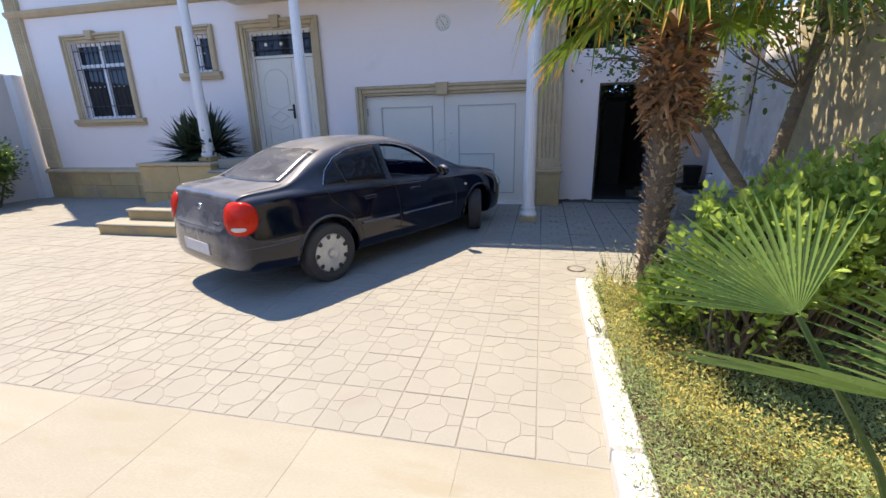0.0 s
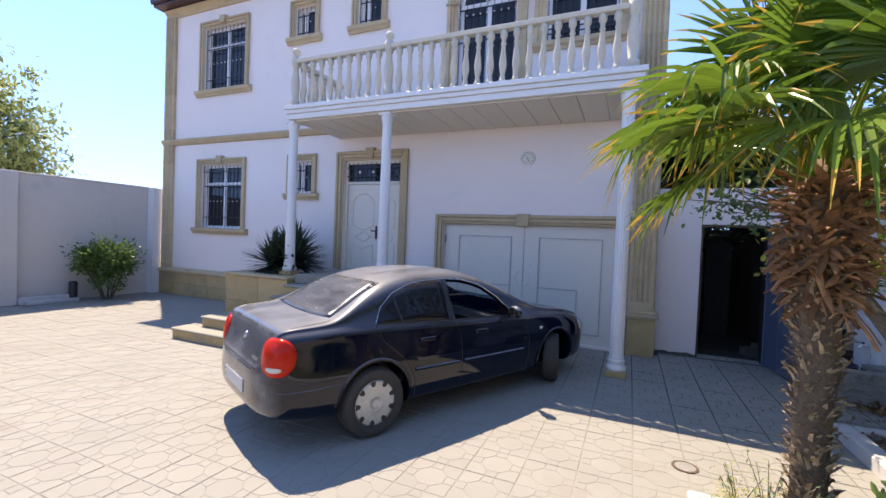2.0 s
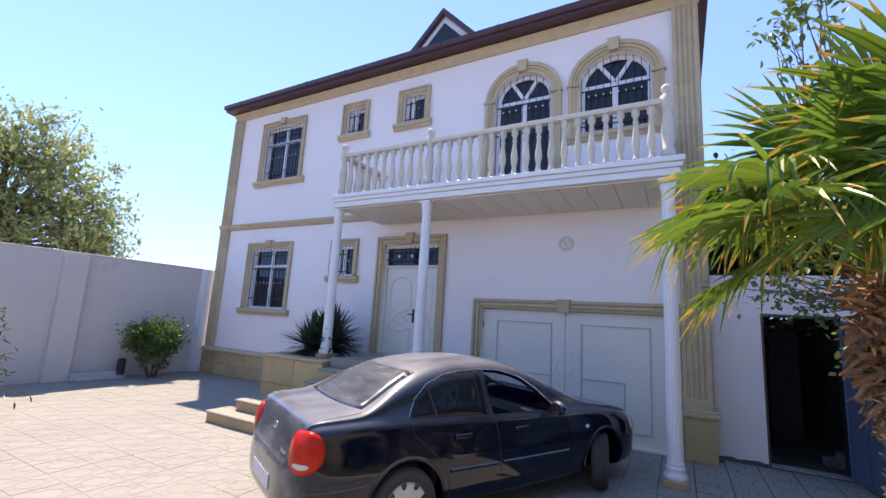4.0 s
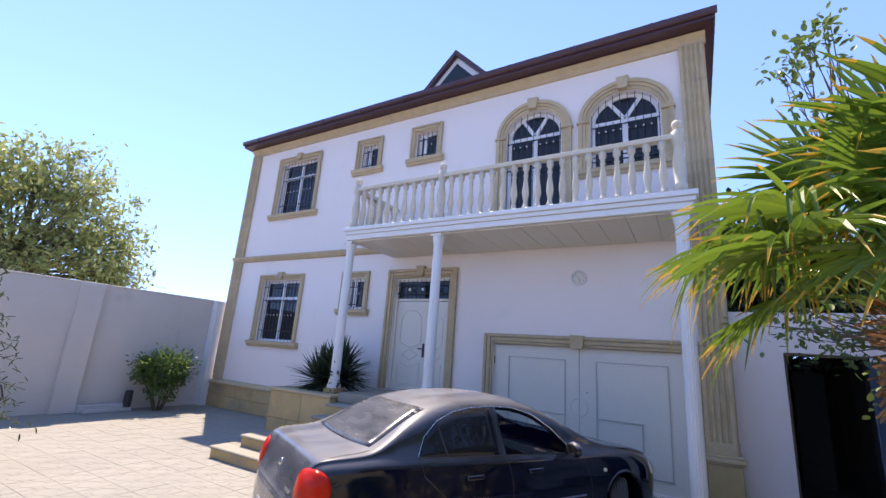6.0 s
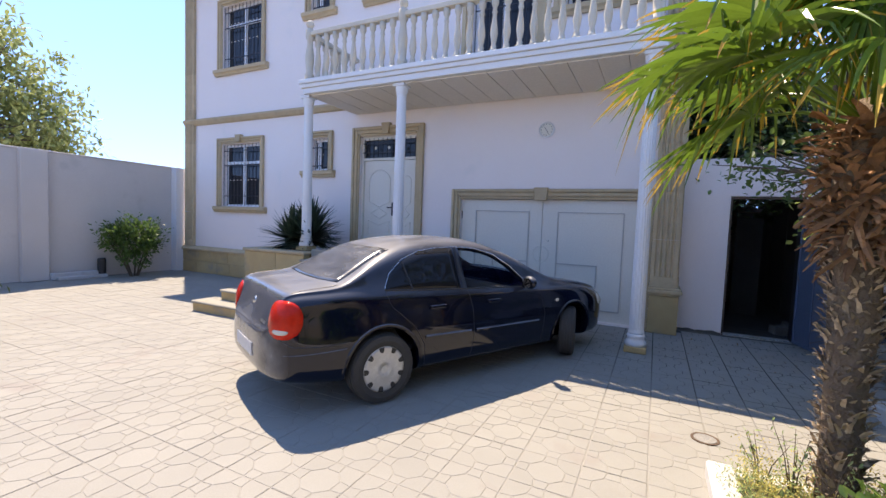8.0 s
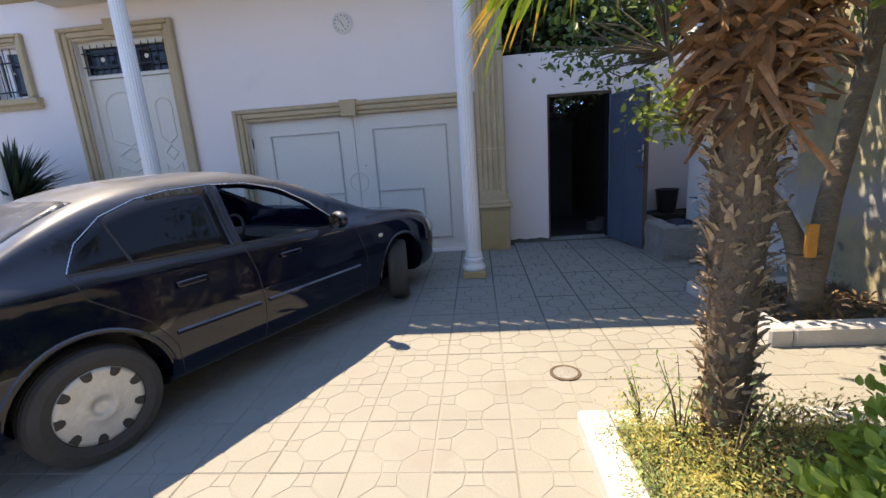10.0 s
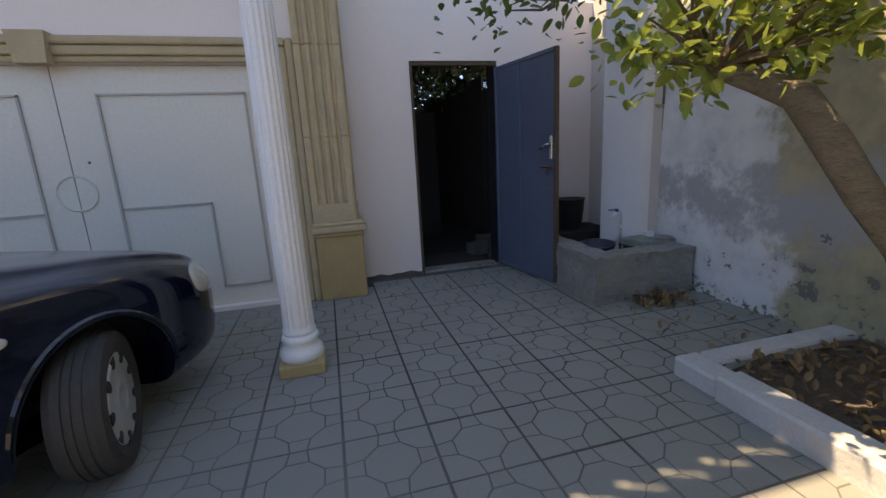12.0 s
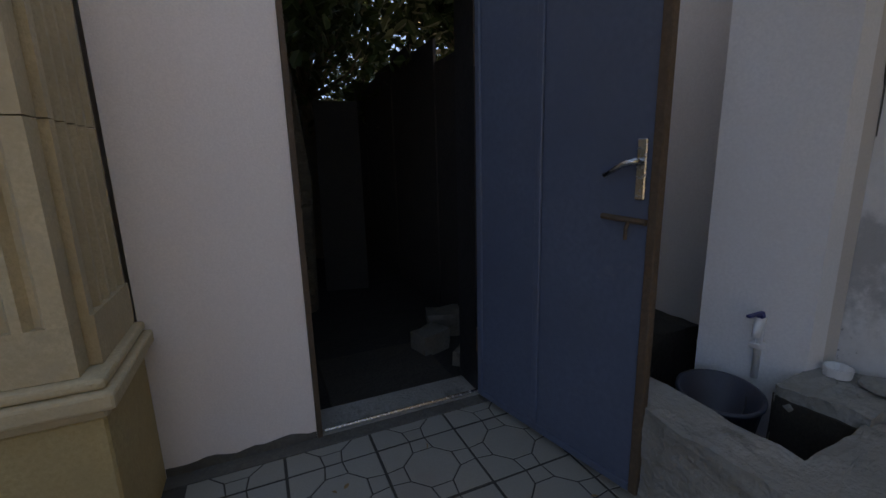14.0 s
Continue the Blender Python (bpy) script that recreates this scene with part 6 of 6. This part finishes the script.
def stubs(name, count, z0, z1, length, width, mat, lift, label, loose=0.4):
    bm = bmesh.new()
    for i in range(count):
        z = z0 + (z1 - z0) * (i + rg.uniform(-0.5, 0.5)) / count
        a = i * 2.39996 + rg.uniform(-0.2, 0.2)
        r = float(np.interp(z, [q[1] for q in rings], [q[0] for q in rings])) - 0.02
        out = Vector((math.cos(a), math.sin(a), 0))
        s = Vector((-math.sin(a), math.cos(a), 0))
        L, W = length * rg.uniform(0.5, 1.3), width * rg.uniform(0.5, 1.2)
        lf = lift + rg.uniform(-loose, loose)
        tw = rg.uniform(-loose, loose)
        b = Vector((0, 0, z)) + out * r
        prev = None
        for t, ww, cu in ((0, 1.0, 0), (0.4, 0.9, 0.05), (0.75, 0.7, 0.02), (1.0, 0.25, -0.15)):
            c = b + out * L * t * (0.75 + 0.25 * t) + Vector((0, 0, L * (lf * t + cu))) + s * tw * L * t * t
            curl = W * t * rg.uniform(-0.45, 0.45)
            row = [bm.verts.new(c - s * W * ww * 0.5 + out * curl), bm.verts.new(c + Vector((0, 0, 0.22 * W)) + out * 0.2 * W), bm.verts.new(c + s * W * ww * 0.5 - out * curl + Vector((0, 0, 0.6 * curl)))]
            if prev:
                bm.faces.new((prev[0], prev[1], row[1], row[0])), bm.faces.new((prev[1], prev[2], row[2], row[1]))
            prev = row
    return tagged(part(name, bm, mat, palm, label), kind="stuff")


stubs("leaf_stub", 460, 0.08, 1.56, 0.062, 0.034, STUB, 1.35, "pale broken leaf stubs", 0.8)
stubs("fibre_tuft", 420, 0.1, 1.6, 0.06, 0.009, FIBRE, 0.4, "brown fibre tufts", 1.1)
stubs("rust_leaf_base", 380, 1.50, 2.15, 0.11, 0.062, RUSTLEAF, 0.25, "curled rust-orange old leaf bases", 1.3)
stubs("hanging_leaf_base", 110, 1.45, 1.85, 0.12, 0.045, RUSTLEAF, -0.7, "withered leaf bases hanging down", 0.9)
top = (0, 0, 2.15)
FANS = [((-0.12, -0.35, 2.66), (-0.45, -0.25, 0.75), 0.60), ((0.10, -0.32, 2.80), (0.0, -0.15, 1.0), 0.66), ((-0.50, -0.33, 2.60), (-0.95, -0.2, 0.12), 0.58), ((-0.60, -0.52, 2.36), (-0.95, -0.25, -0.12), 0.60),
        ((-0.62, -0.15, 2.48), (-1, 0.1, -0.05), 0.58), ((-0.40, 0.45, 2.45), (-0.7, 0.7, 0.1), 0.55), ((0.45, -0.55, 2.55), (0.6, -0.7, 0.25), 0.6), ((0.70, -0.2, 2.60), (1, -0.2, 0.2), 0.6), ((0.60, 0.35, 2.55), (0.8, 0.5, 0.2), 0.6),
        ((0.05, 0.55, 2.62), (0.1, 0.9, 0.3), 0.58), ((-0.15, -0.62, 2.30), (-0.3, -0.9, -0.25), 0.55), ((0.30, 0.1, 2.95), (0.3, 0.2, 1.0), 0.62), ((-0.25, 0.15, 2.92), (-0.4, 0.2, 0.95), 0.62), ((0.42, -0.60, 2.22), (0.5, -0.8, -0.3), 0.52), ((-0.48, 0.05, 2.20), (-0.85, 0.05, -0.45), 0.55), ((0.5, 0.55, 2.25), (0.6, 0.7, -0.3), 0.5), ((0.15, -0.5, 2.62), (0.25, -0.75, 0.55), 0.6), ((0.12, -0.42, 2.85), (0.05, -0.25, 1.0), 0.72), ((0.42, -0.38, 2.88), (0.35, -0.1, 1.0), 0.72), ((0.0, -0.1, 3.0), (-0.2, 0.1, 1.0), 0.68), ((0.62, -0.5, 2.70), (0.75, -0.45, 0.7), 0.66)]
for hub, way, L in FANS:
    u = (0, 0, 1) if abs(way[2]) < 0.6 else (-way[0] * 0.5, -way[1] * 0.5 - 0.8, 0.4)
    fan((hub[0] * 1.08, hub[1] * 1.08, hub[2] + 0.06), way, u, L * 1.16, PALM, palm, rg, blades=46, base=top, droop=0.12 if way[2] > 0.3 else 0.26)

# the young fan palm close to where the walk begins
yp = thing("young_palm", "young fan palm with stiff blue-green fans", "palm", (1.15, 1.05, 0.03))
for hub, way, up, L, arc in (((-0.42, 0.20, 1.07), (-0.34, 0.80, 0.46), (-0.35, -0.45, 0.85), 0.40, 118), ((-0.06, 0.05, 0.92), (-1.0, 0.22, -0.04), (-0.1, 0.50, 0.86), 0.66, 70), ((0.16, 0.12, 0.88), (0.1, 0.75, 0.65), (-0.3, -0.6, 0.75), 0.58, 150), ((0.25, -0.25, 0.85), (0.6, -0.5, 0.5), (-0.3, 0.2, 0.9), 0.6, 200), ((0.30, 0.30, 0.7), (0.7, 0.6, 0.3), (0, 0, 1), 0.55, 220)):
    fan(hub, way, up, L, PALM_BLUE, yp, rg, blades=round(arc / 4.6), arc=arc, droop=0.03, tips=False, base=(0, 0, 0.05), wid=0.9)
bm = bmesh.new()
lathe(bm, [(0.08, -0.02), (0.09, 0.08), (0.06, 0.2), (0.03, 0.28)], 12)
part("stem", bm, FIBRE, yp)

# glossy shrubs in the bed
SHRUBS = ((1.22, 2.62, 0.80, 0.40, 100), (1.65, 2.85, 0.88, 0.44, 100), (2.15, 3.15, 0.95, 0.46, 100), (1.45, 3.25, 0.42, 0.34, 70), (1.05, 3.02, 0.36, 0.26, 50), (2.65, 3.3, 0.9, 0.4, 70))
for cx, cy, cz, r, n in SHRUBS:
    sh = thing("shrub", "glossy light-green evergreen shrub in the bed", "shrub", (cx, cy, 0.03), "bed shrubs")
    p, m = clumps(rg, (0, 0, cz), (r, r, min(r, cz - 0.1)), round(n * 1.7), 19, 0.036, 0.45, 0.06)
    bm = bmesh.new()
    twigs(bm, rg, (0, 0, 0.0), m[::4], 0.014, 0.004)
    tagged(part("stem_growth", bm, TWIG, sh), kind="stuff")
    leaves("foliage", p, 0.056, LEAF_BRIGHT, sh, rg, 0.0, 1.0, (0, 0, cz * 0.6), 0.35, "rosettes of glossy oval leaves", 0.9)


# unseen shrubs added behind the walk's start, for dark reflections in the car
for cx, cy, cz, r, n in ((1.9, -0.9, 0.9, 0.6, 90), (2.3, -2.2, 1.3, 0.75, 110), (2.0, -3.6, 1.0, 0.7, 100), (2.4, -5.0, 1.4, 0.8, 110), (2.1, -6.6, 1.2, 0.75, 100)):
    sh = thing("shrub", "dense dark-green shrub added out of view in the bed", "shrub", (cx, cy, 0.03), "dark bed shrubs")
    p, m = clumps(rg, (0, 0, cz), (r, r, cz - 0.1), n, 16, 0.12, 0.4, 0.06)
    bm = bmesh.new()
    twigs(bm, rg, (0, 0, 0.0), m[::4], 0.02, 0.005)
    tagged(part("stem_growth", bm, TWIG, sh), kind="stuff")
    leaves("foliage", p, 0.11, LEAF, sh, rg, 0.0, 1.0, (0, 0, cz * 0.6), form=COARSE)


# ground cover
def cover(name, label, x0, x1, y0, y1, n, h, size, mat, wide=0.4, patch=None):
    pts = []
    while len(pts) < n:
        x, y = rg.uniform(x0, x1), rg.uniform(y0, y1)
        k = noise.noise((x * 2.2, y * 2.2, patch or 0.0))
        if patch and k < 0.0:
            continue
        if x < 0.60 and rg.uniform() > 0.25:
            continue
        hh = h * (0.5 + 0.8 * max(0.0, noise.noise((x * 3, y * 3, 7.0)) + 0.4))
        pts.append((x, y, 0.09 + hh * rg.uniform() ** 1.5))
    th = leaves(name, pts, size, mat, None, rg, -0.35, wide, label=label, form=COARSE)
    return tagged(th, label, "weeds")


cover("weeds", "feathery grey-green weeds spilling over the kerb", 0.50, 1.9, 0.4, 4.05, 60000, 0.22, 0.021, WEED, 0.5)
cover("yellow_weeds", "dry yellow flowering weeds along the kerb", 0.58, 1.6, 0.4, 4.1, 26000, 0.28, 0.020, WEED_YELLOW, 0.7, 3.3)
cover("weeds", "low green weeds deeper in the bed", 1.2, 3.0, -0.5, 4.0, 9000, 0.18, 0.045, WEED)
cover("dry_weeds", "rust-brown dry weeds under the palm", 0.85, 1.7, 2.7, 4.0, 2600, 0.2, 0.045, DRYLEAF, 0.3, 8.1)
# tall weed sprigs by the kerb
for x, y, h in ((0.72, 3.95, 0.42), (0.86, 3.9, 0.5), (0.66, 3.6, 0.3), (0.58, 3.05, 0.22), (0.62, 2.4, 0.25), (0.95, 3.7, 0.55)):
    sp = thing("weed_sprig", "thin upright weed sprig beside the kerb", "weed", (x, y, 0.05), "weed sprigs")
    bm = bmesh.new()
    pts = []
    for i in range(5):
        a = rg.uniform(0, 6.28)
        t = (0.12 * math.cos(a), 0.12 * math.sin(a), h * rg.uniform(0.7, 1))
        tube(bm, [(0, 0, 0), (t[0] * 0.4, t[1] * 0.4, t[2] * 0.6), t], [0.004, 0.003, 0.0015], 4)
        pts += [(t[0] * s, t[1] * s, t[2] * s) for s in np.linspace(0.25, 1, 12)]
    tagged(part("stem_growth", bm, TWIG, sp), kind="stuff")
    leaves("foliage", pts, 0.035, WEED, sp, rg, 0.0, 0.6)
# dead leaves
def litter(name, label, n, place, size=0.06):
    pts = [place() for _ in range(n)]
    tagged(leaves(name, pts, size, DRYLEAF, None, rg, 0.0, 0.9, spread=0.15), label, "leaves")


litter("leaf_pile", "heap of dry brown leaves in front of the trough", 130, lambda: (rg.normal(2.72, 0.15), rg.normal(7.19, 0.06), 0.012 + abs(rg.normal(0, 0.025))), 0.065)
litter("leaf_litter", "scattered dead leaves along the wall foot", 60, lambda: (rg.uniform(2.2, 3.1), rg.uniform(6.3, 7.2), 0.008), 0.06)
litter("leaf_litter", "dead leaves on the earth of the tree bed", 260, lambda: (rg.uniform(2.12, 3.08), rg.uniform(5.2, 6.1), 0.10 + rg.uniform(0, 0.02)), 0.065)
litter("leaf_litter", "a few dead leaves on the tiles", 40, lambda: (rg.uniform(0.5, 2.1), rg.uniform(6.0, 8.7), 0.006), 0.035)
# ---- gate, trough and clutter ----
gate = thing("gate", "open blue-grey sheet-steel gate with rusty edge", "gate", (1.99, 8.857, 0.03))
gate.rotation_euler = (0, 0, math.atan2(7.928 - 8.857, 2.185 - 1.99))
GL, GH = 0.95, 2.09  # along local x from the hinge; local -y faces the yard
part("sheet", boxes((0.03, GL - 0.03, -0.008, 0.008, 0.03, GH - 0.03)), STEEL_BLUE, gate, "blue-grey painted sheet")
for nm, d in (("frame_tube", (0.0, 0.035, -0.02, 0.02, 0.0, GH)), ("frame_tube", (0.036, GL - 0.036, -0.02, 0.02, 0.0, 0.035)), ("frame_tube", (0.036, GL - 0.036, -0.02, 0.02, GH - 0.035, GH)), ("rib", (0.40, 0.435, -0.022, -0.009, 0.036, GH - 0.036))):
    part(nm, boxes(d, bevel=0.004), STEEL_BLUE, gate)
part("edge_tube", boxes((GL - 0.035, GL, -0.02, 0.02, 0.0, GH), bevel=0.004), RUST, gate, "rusty brown edge tube")
hd = part("lock_plate", boxes((GL - 0.088, GL - 0.052, -0.022, -0.009, 1.15, 1.36), bevel=0.004), CHROME, gate, "worn chrome lock plate")
bm = bmesh.new()
tube(bm, [(GL - 0.07, -0.022, 1.285), (GL - 0.07, -0.055, 1.285), (GL - 0.11, -0.062, 1.275), (GL - 0.185, -0.06, 1.235)], [0.012, 0.012, 0.011, 0.008], 8)
part("lever", bm, CHROME, hd, smooth=True)
bm = bmesh.new()
tube(bm, [(GL - 0.21, -0.022, 1.085), (GL - 0.036, -0.022, 1.075)], 0.011, 8)
tube(bm, [(GL - 0.10, -0.022, 1.08), (GL - 0.10, -0.04, 1.05), (GL - 0.10, -0.04, 1.01)], 0.007, 6)
part("bolt", bm, RUST, gate, "sliding bolt")
for z in (0.25, 1.75):
    bm = bmesh.new()
    tube(bm, [(-0.012, 0, z), (-0.012, 0, z + 0.14)], 0.014, 8)
    part("hinge", bm, RUST, gate)
fr = thing("gate_frame", "rusty angle-steel gate frame in the wall opening", "gate frame", kind="structure")
part("frame_post", boxes((1.092, 1.115, 8.875, 8.95, 0.0, 2.185)), RUST, fr)
# black post covers the pale jamb face, standing in for the opening's shade
part("frame_post", boxes((1.99, 2.018, 8.90, 9.118, 0.0, 2.185)), IRON, fr)
part("frame_head", boxes((1.116, 1.995, 8.875, 8.95, 2.15, 2.185)), RUST, fr)
part("threshold", boxes((1.116, 1.995, 8.88, 9.10, -0.005, 0.018)), CONCRETE, fr)
bm = bmesh.new()
tube(bm, [(1.13, 8.90, 0.022), (2.0, 8.90, 0.022)], 0.008, 5)
part("sill_bar", bm, CHROME, fr, "scraped steel sill bar")


def rough(bm, *d, cuts=7, amount=0.012):
    b = bmesh.new()
    box(b, *d)
    bmesh.ops.subdivide_edges(b, edges=b.edges, cuts=cuts, use_grid_fill=True)
    for v in b.verts:
        v.co += amount * noise.noise_vector(v.co * 6) + amount * 0.5 * noise.noise_vector(v.co * 17) + amount * 0.35 * noise.noise_vector(v.co * 41)
    me = bpy.data.meshes.new("t")
    b.to_mesh(me), b.free()
    bm.from_mesh(me)
    bpy.data.meshes.remove(me)
    return bm


trough = thing("water_trough", "rough chipped concrete water trough under the tap", "trough", kind="structure")
bm = bmesh.new()
rough(bm, 2.18, 3.14, 7.31, 7.53, -0.01, 0.40, cuts=16, amount=0.02), rough(bm, 2.18, 2.40, 7.52, 8.86, -0.01, 0.40, cuts=16, amount=0.02), rough(bm, 2.77, 3.15, 7.52, 7.81, -0.01, 0.43, cuts=12, amount=0.022)
part("trough_wall", bm, CONCRETE, trough)
# floor, inner linings and back block, all in one dark colour
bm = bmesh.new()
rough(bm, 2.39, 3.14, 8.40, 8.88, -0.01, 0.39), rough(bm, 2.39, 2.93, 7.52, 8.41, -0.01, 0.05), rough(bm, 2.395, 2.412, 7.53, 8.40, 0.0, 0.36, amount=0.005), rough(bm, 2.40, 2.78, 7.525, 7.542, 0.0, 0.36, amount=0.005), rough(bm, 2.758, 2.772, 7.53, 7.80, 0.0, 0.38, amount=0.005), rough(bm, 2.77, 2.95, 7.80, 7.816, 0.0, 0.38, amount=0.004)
part("trough_bed", bm, DARKFILL, trough, "dark inside of the trough")


def pail(name, label, at, r0, r1, h, mat, tilt=(0, 0, 0)):
    th = thing(name, label, "bucket", at)
    th.rotation_euler = [radians(a) for a in tilt]
    bm = bmesh.new()
    lathe(bm, [(r0 * 0.98, 0), (r0, 0.004), (r0 + (r1 - r0) * 0.5, h * 0.5), (r0 + (r1 - r0) * 0.52 + 0.004, h * 0.52), (r1, h - 0.02), (r1 + 0.008, h - 0.015), (r1 + 0.008, h), (r1 - 0.006, h), (r0 - 0.006, 0.02)], 28)
    part("body", bm, mat, th, smooth=True)
    bm = bmesh.new()
    tube(bm, [(r1 * math.cos(a), -r1 * 0.35 * math.sin(a) - 0.006, h - 0.01 - 0.12 * math.sin(a)) for a in np.linspace(0, math.pi, 14)], 0.004, 5)
    part("bail", bm, BLACK, th)


BLUEBLACK = material("dark_blue_plastic", (0.025, 0.035, 0.055), (0.02, 0.025, 0.04), 0.4, 5, 40, 0.05)
pail("bucket", "dark blue-black rubber bucket inside the trough", (2.63, 7.95, 0.06), 0.115, 0.155, 0.31, BLUEBLACK, (4, -3, 0))
pail("bucket", "black plastic bucket standing behind the gate", (2.74, 8.62, 0.40), 0.12, 0.15, 0.33, BLACK)
tap = thing("garden_tap", "white plastic water tap with blue lever on the pillar", "tap", (2.855, 7.985, 0.62))
bm = bmesh.new()
tube(bm, [(0.03, -0.03, -0.27), (0.03, -0.03, 0.0), (0.02, -0.035, 0.02), (-0.01, -0.05, 0.02)], 0.014, 8)
part("pipe", bm, PVC, tap, "white plastic pipe", True)
bm = bmesh.new()
tube(bm, [(0.0, -0.05, 0.02), (-0.06, -0.07, 0.02), (-0.085, -0.08, 0.0), (-0.09, -0.08, -0.035)], [0.018, 0.018, 0.016, 0.014], 10)
part("spout", bm, PVC, tap, smooth=True)
part("lever", boxes((-0.13, -0.03, -0.075, -0.055, 0.05, 0.062), (-0.055, -0.03, -0.078, -0.052, 0.035, 0.052), bevel=0.003), material("blue_plastic", (0.02, 0.035, 0.16), (0.02, 0.03, 0.12), 0.4, 5, 40, 0.0), tap, "dark blue lever")
part("pipe_clip", boxes((0.008, 0.055, -0.048, -0.001, -0.13, -0.105), bevel=0.003), PVC, tap)
cup = thing("soap_tub", "small white plastic tub on the trough", "tub", (3.03, 7.73, 0.432))
bm = bmesh.new()
lathe(bm, [(0.045, 0), (0.05, 0.04), (0.046, 0.04), (0.042, 0.008)], 20)
part("tub", bm, WHITE, cup)
dish = thing("stone_disc", "flat round grey stone lying on the trough", "stone", (3.06, 7.59, 0.432))
bm = bmesh.new()
lathe(bm, [(0.07, 0), (0.08, 0.008), (0.075, 0.018), (0.02, 0.02)], 20)
part("disc", bm, CONCRETE, dish)

GREYP = material("crack_grey", (0.16, 0.15, 0.14), (0.11, 0.105, 0.10), 0.95, 3, 60, 0.3)
bm = bmesh.new()
zz = np.linspace(1.38, 2.9, 26)
tube(bm, [(3.163 + 0.004 * noise.noise((0, 0, z * 9)), 7.795, z) for z in zz], [0.002 + 0.008 * abs(noise.noise((3, 0, z * 5))) + (0.010 if z > 1.6 else 0.0) for z in zz], 5)
part("crack", bm, GREYP, pier, "dark vertical crack")

# the passage behind the gate, its shade put into near-black colours
tagged(part("passage_floor", boxes((0.44, 4.2, 9.122, 16, -0.045, -0.016)), SHADED_EARTH), "earth floor of the passage, its shade put into the colour", "ground", kind="structure")
part("passage_slab", boxes((1.2, 1.95, 9.13, 9.75, -0.02, 0.0), bevel=0.006), DARKFILL, bpy.data.objects["passage_floor"])
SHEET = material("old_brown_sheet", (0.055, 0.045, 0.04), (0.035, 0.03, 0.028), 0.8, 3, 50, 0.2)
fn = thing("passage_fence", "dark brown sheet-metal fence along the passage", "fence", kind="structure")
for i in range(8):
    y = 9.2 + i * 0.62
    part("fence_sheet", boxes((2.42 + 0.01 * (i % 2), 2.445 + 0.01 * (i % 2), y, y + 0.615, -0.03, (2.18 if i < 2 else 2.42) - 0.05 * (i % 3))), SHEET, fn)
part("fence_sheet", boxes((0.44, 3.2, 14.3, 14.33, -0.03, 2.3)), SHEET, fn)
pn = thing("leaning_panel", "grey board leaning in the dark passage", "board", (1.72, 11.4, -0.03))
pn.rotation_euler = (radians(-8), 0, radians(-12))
part("board", boxes((-0.2, 0.25, -0.02, 0.02, 0.0, 2.0), bevel=0.004), material("shaded_board", (0.05, 0.048, 0.045), (0.035, 0.034, 0.032), 0.9, 3, 40, 0.2), pn)
# blocks take the dark margin concrete, for the passage's shade
for x, y, s, a in ((1.98, 9.6, 0.22, 20), (2.2, 9.85, 0.26, -15), (2.12, 9.3, 0.16, 40)):
    st = thing("concrete_block", "broken concrete block beside the passage", "block", (x, y, -0.03), "rubble blocks")
    st.rotation_euler = (0, 0, radians(a))
    bm = bmesh.new()
    rough(bm, -s / 2, s / 2, -s * 0.4, s * 0.4, 0.0, s * 0.75, cuts=4, amount=0.015)
    part("block", bm, MARGIN, st)

# clutter along the west wall
for y, h, x in ((5.95, 0.16, -11.86), (6.0, 0.08, -11.72)):
    kb = thing("kerb_piece", "loose pale concrete kerb lying by the wall", "kerb stone", (x, y, 0.0), "loose kerbs")
    part("bar", boxes((-0.06, 0.06, -0.48, 0.48, 0.0, h), bevel=0.012), KERB, kb)
cyl = thing("pipe_offcut", "dark grey upright pipe offcut by the wall", "pipe", (-11.82, 6.42, 0.0))
bm = bmesh.new()
lathe(bm, [(0.085, 0), (0.085, 0.42), (0.07, 0.45), (0.06, 0.42), (0.06, 0.05)], 20)
part("tube", bm, BLACK, cyl)
hose = thing("standpipe", "standpipe with a black hose on the yard wall", "tap", (-12.0, 4.0, 0.0))
bm = bmesh.new()
tube(bm, [(0.0, 0, 0.0), (0.0, 0, 0.62), (0.08, 0.02, 0.66)], 0.016, 8)
part("pipe", bm, CHROME, hose)
bm = bmesh.new()
tube(bm, [(0.08, 0.02, 0.66), (0.16, 0.12, 0.62), (0.2, 0.18, 0.4), (0.2, 0.05, 0.15), (0.2, -0.3, 0.02), (0.25, -0.9, 0.02)], 0.016, 8)
part("hose", bm, BLACK, hose, "black rubber hose")
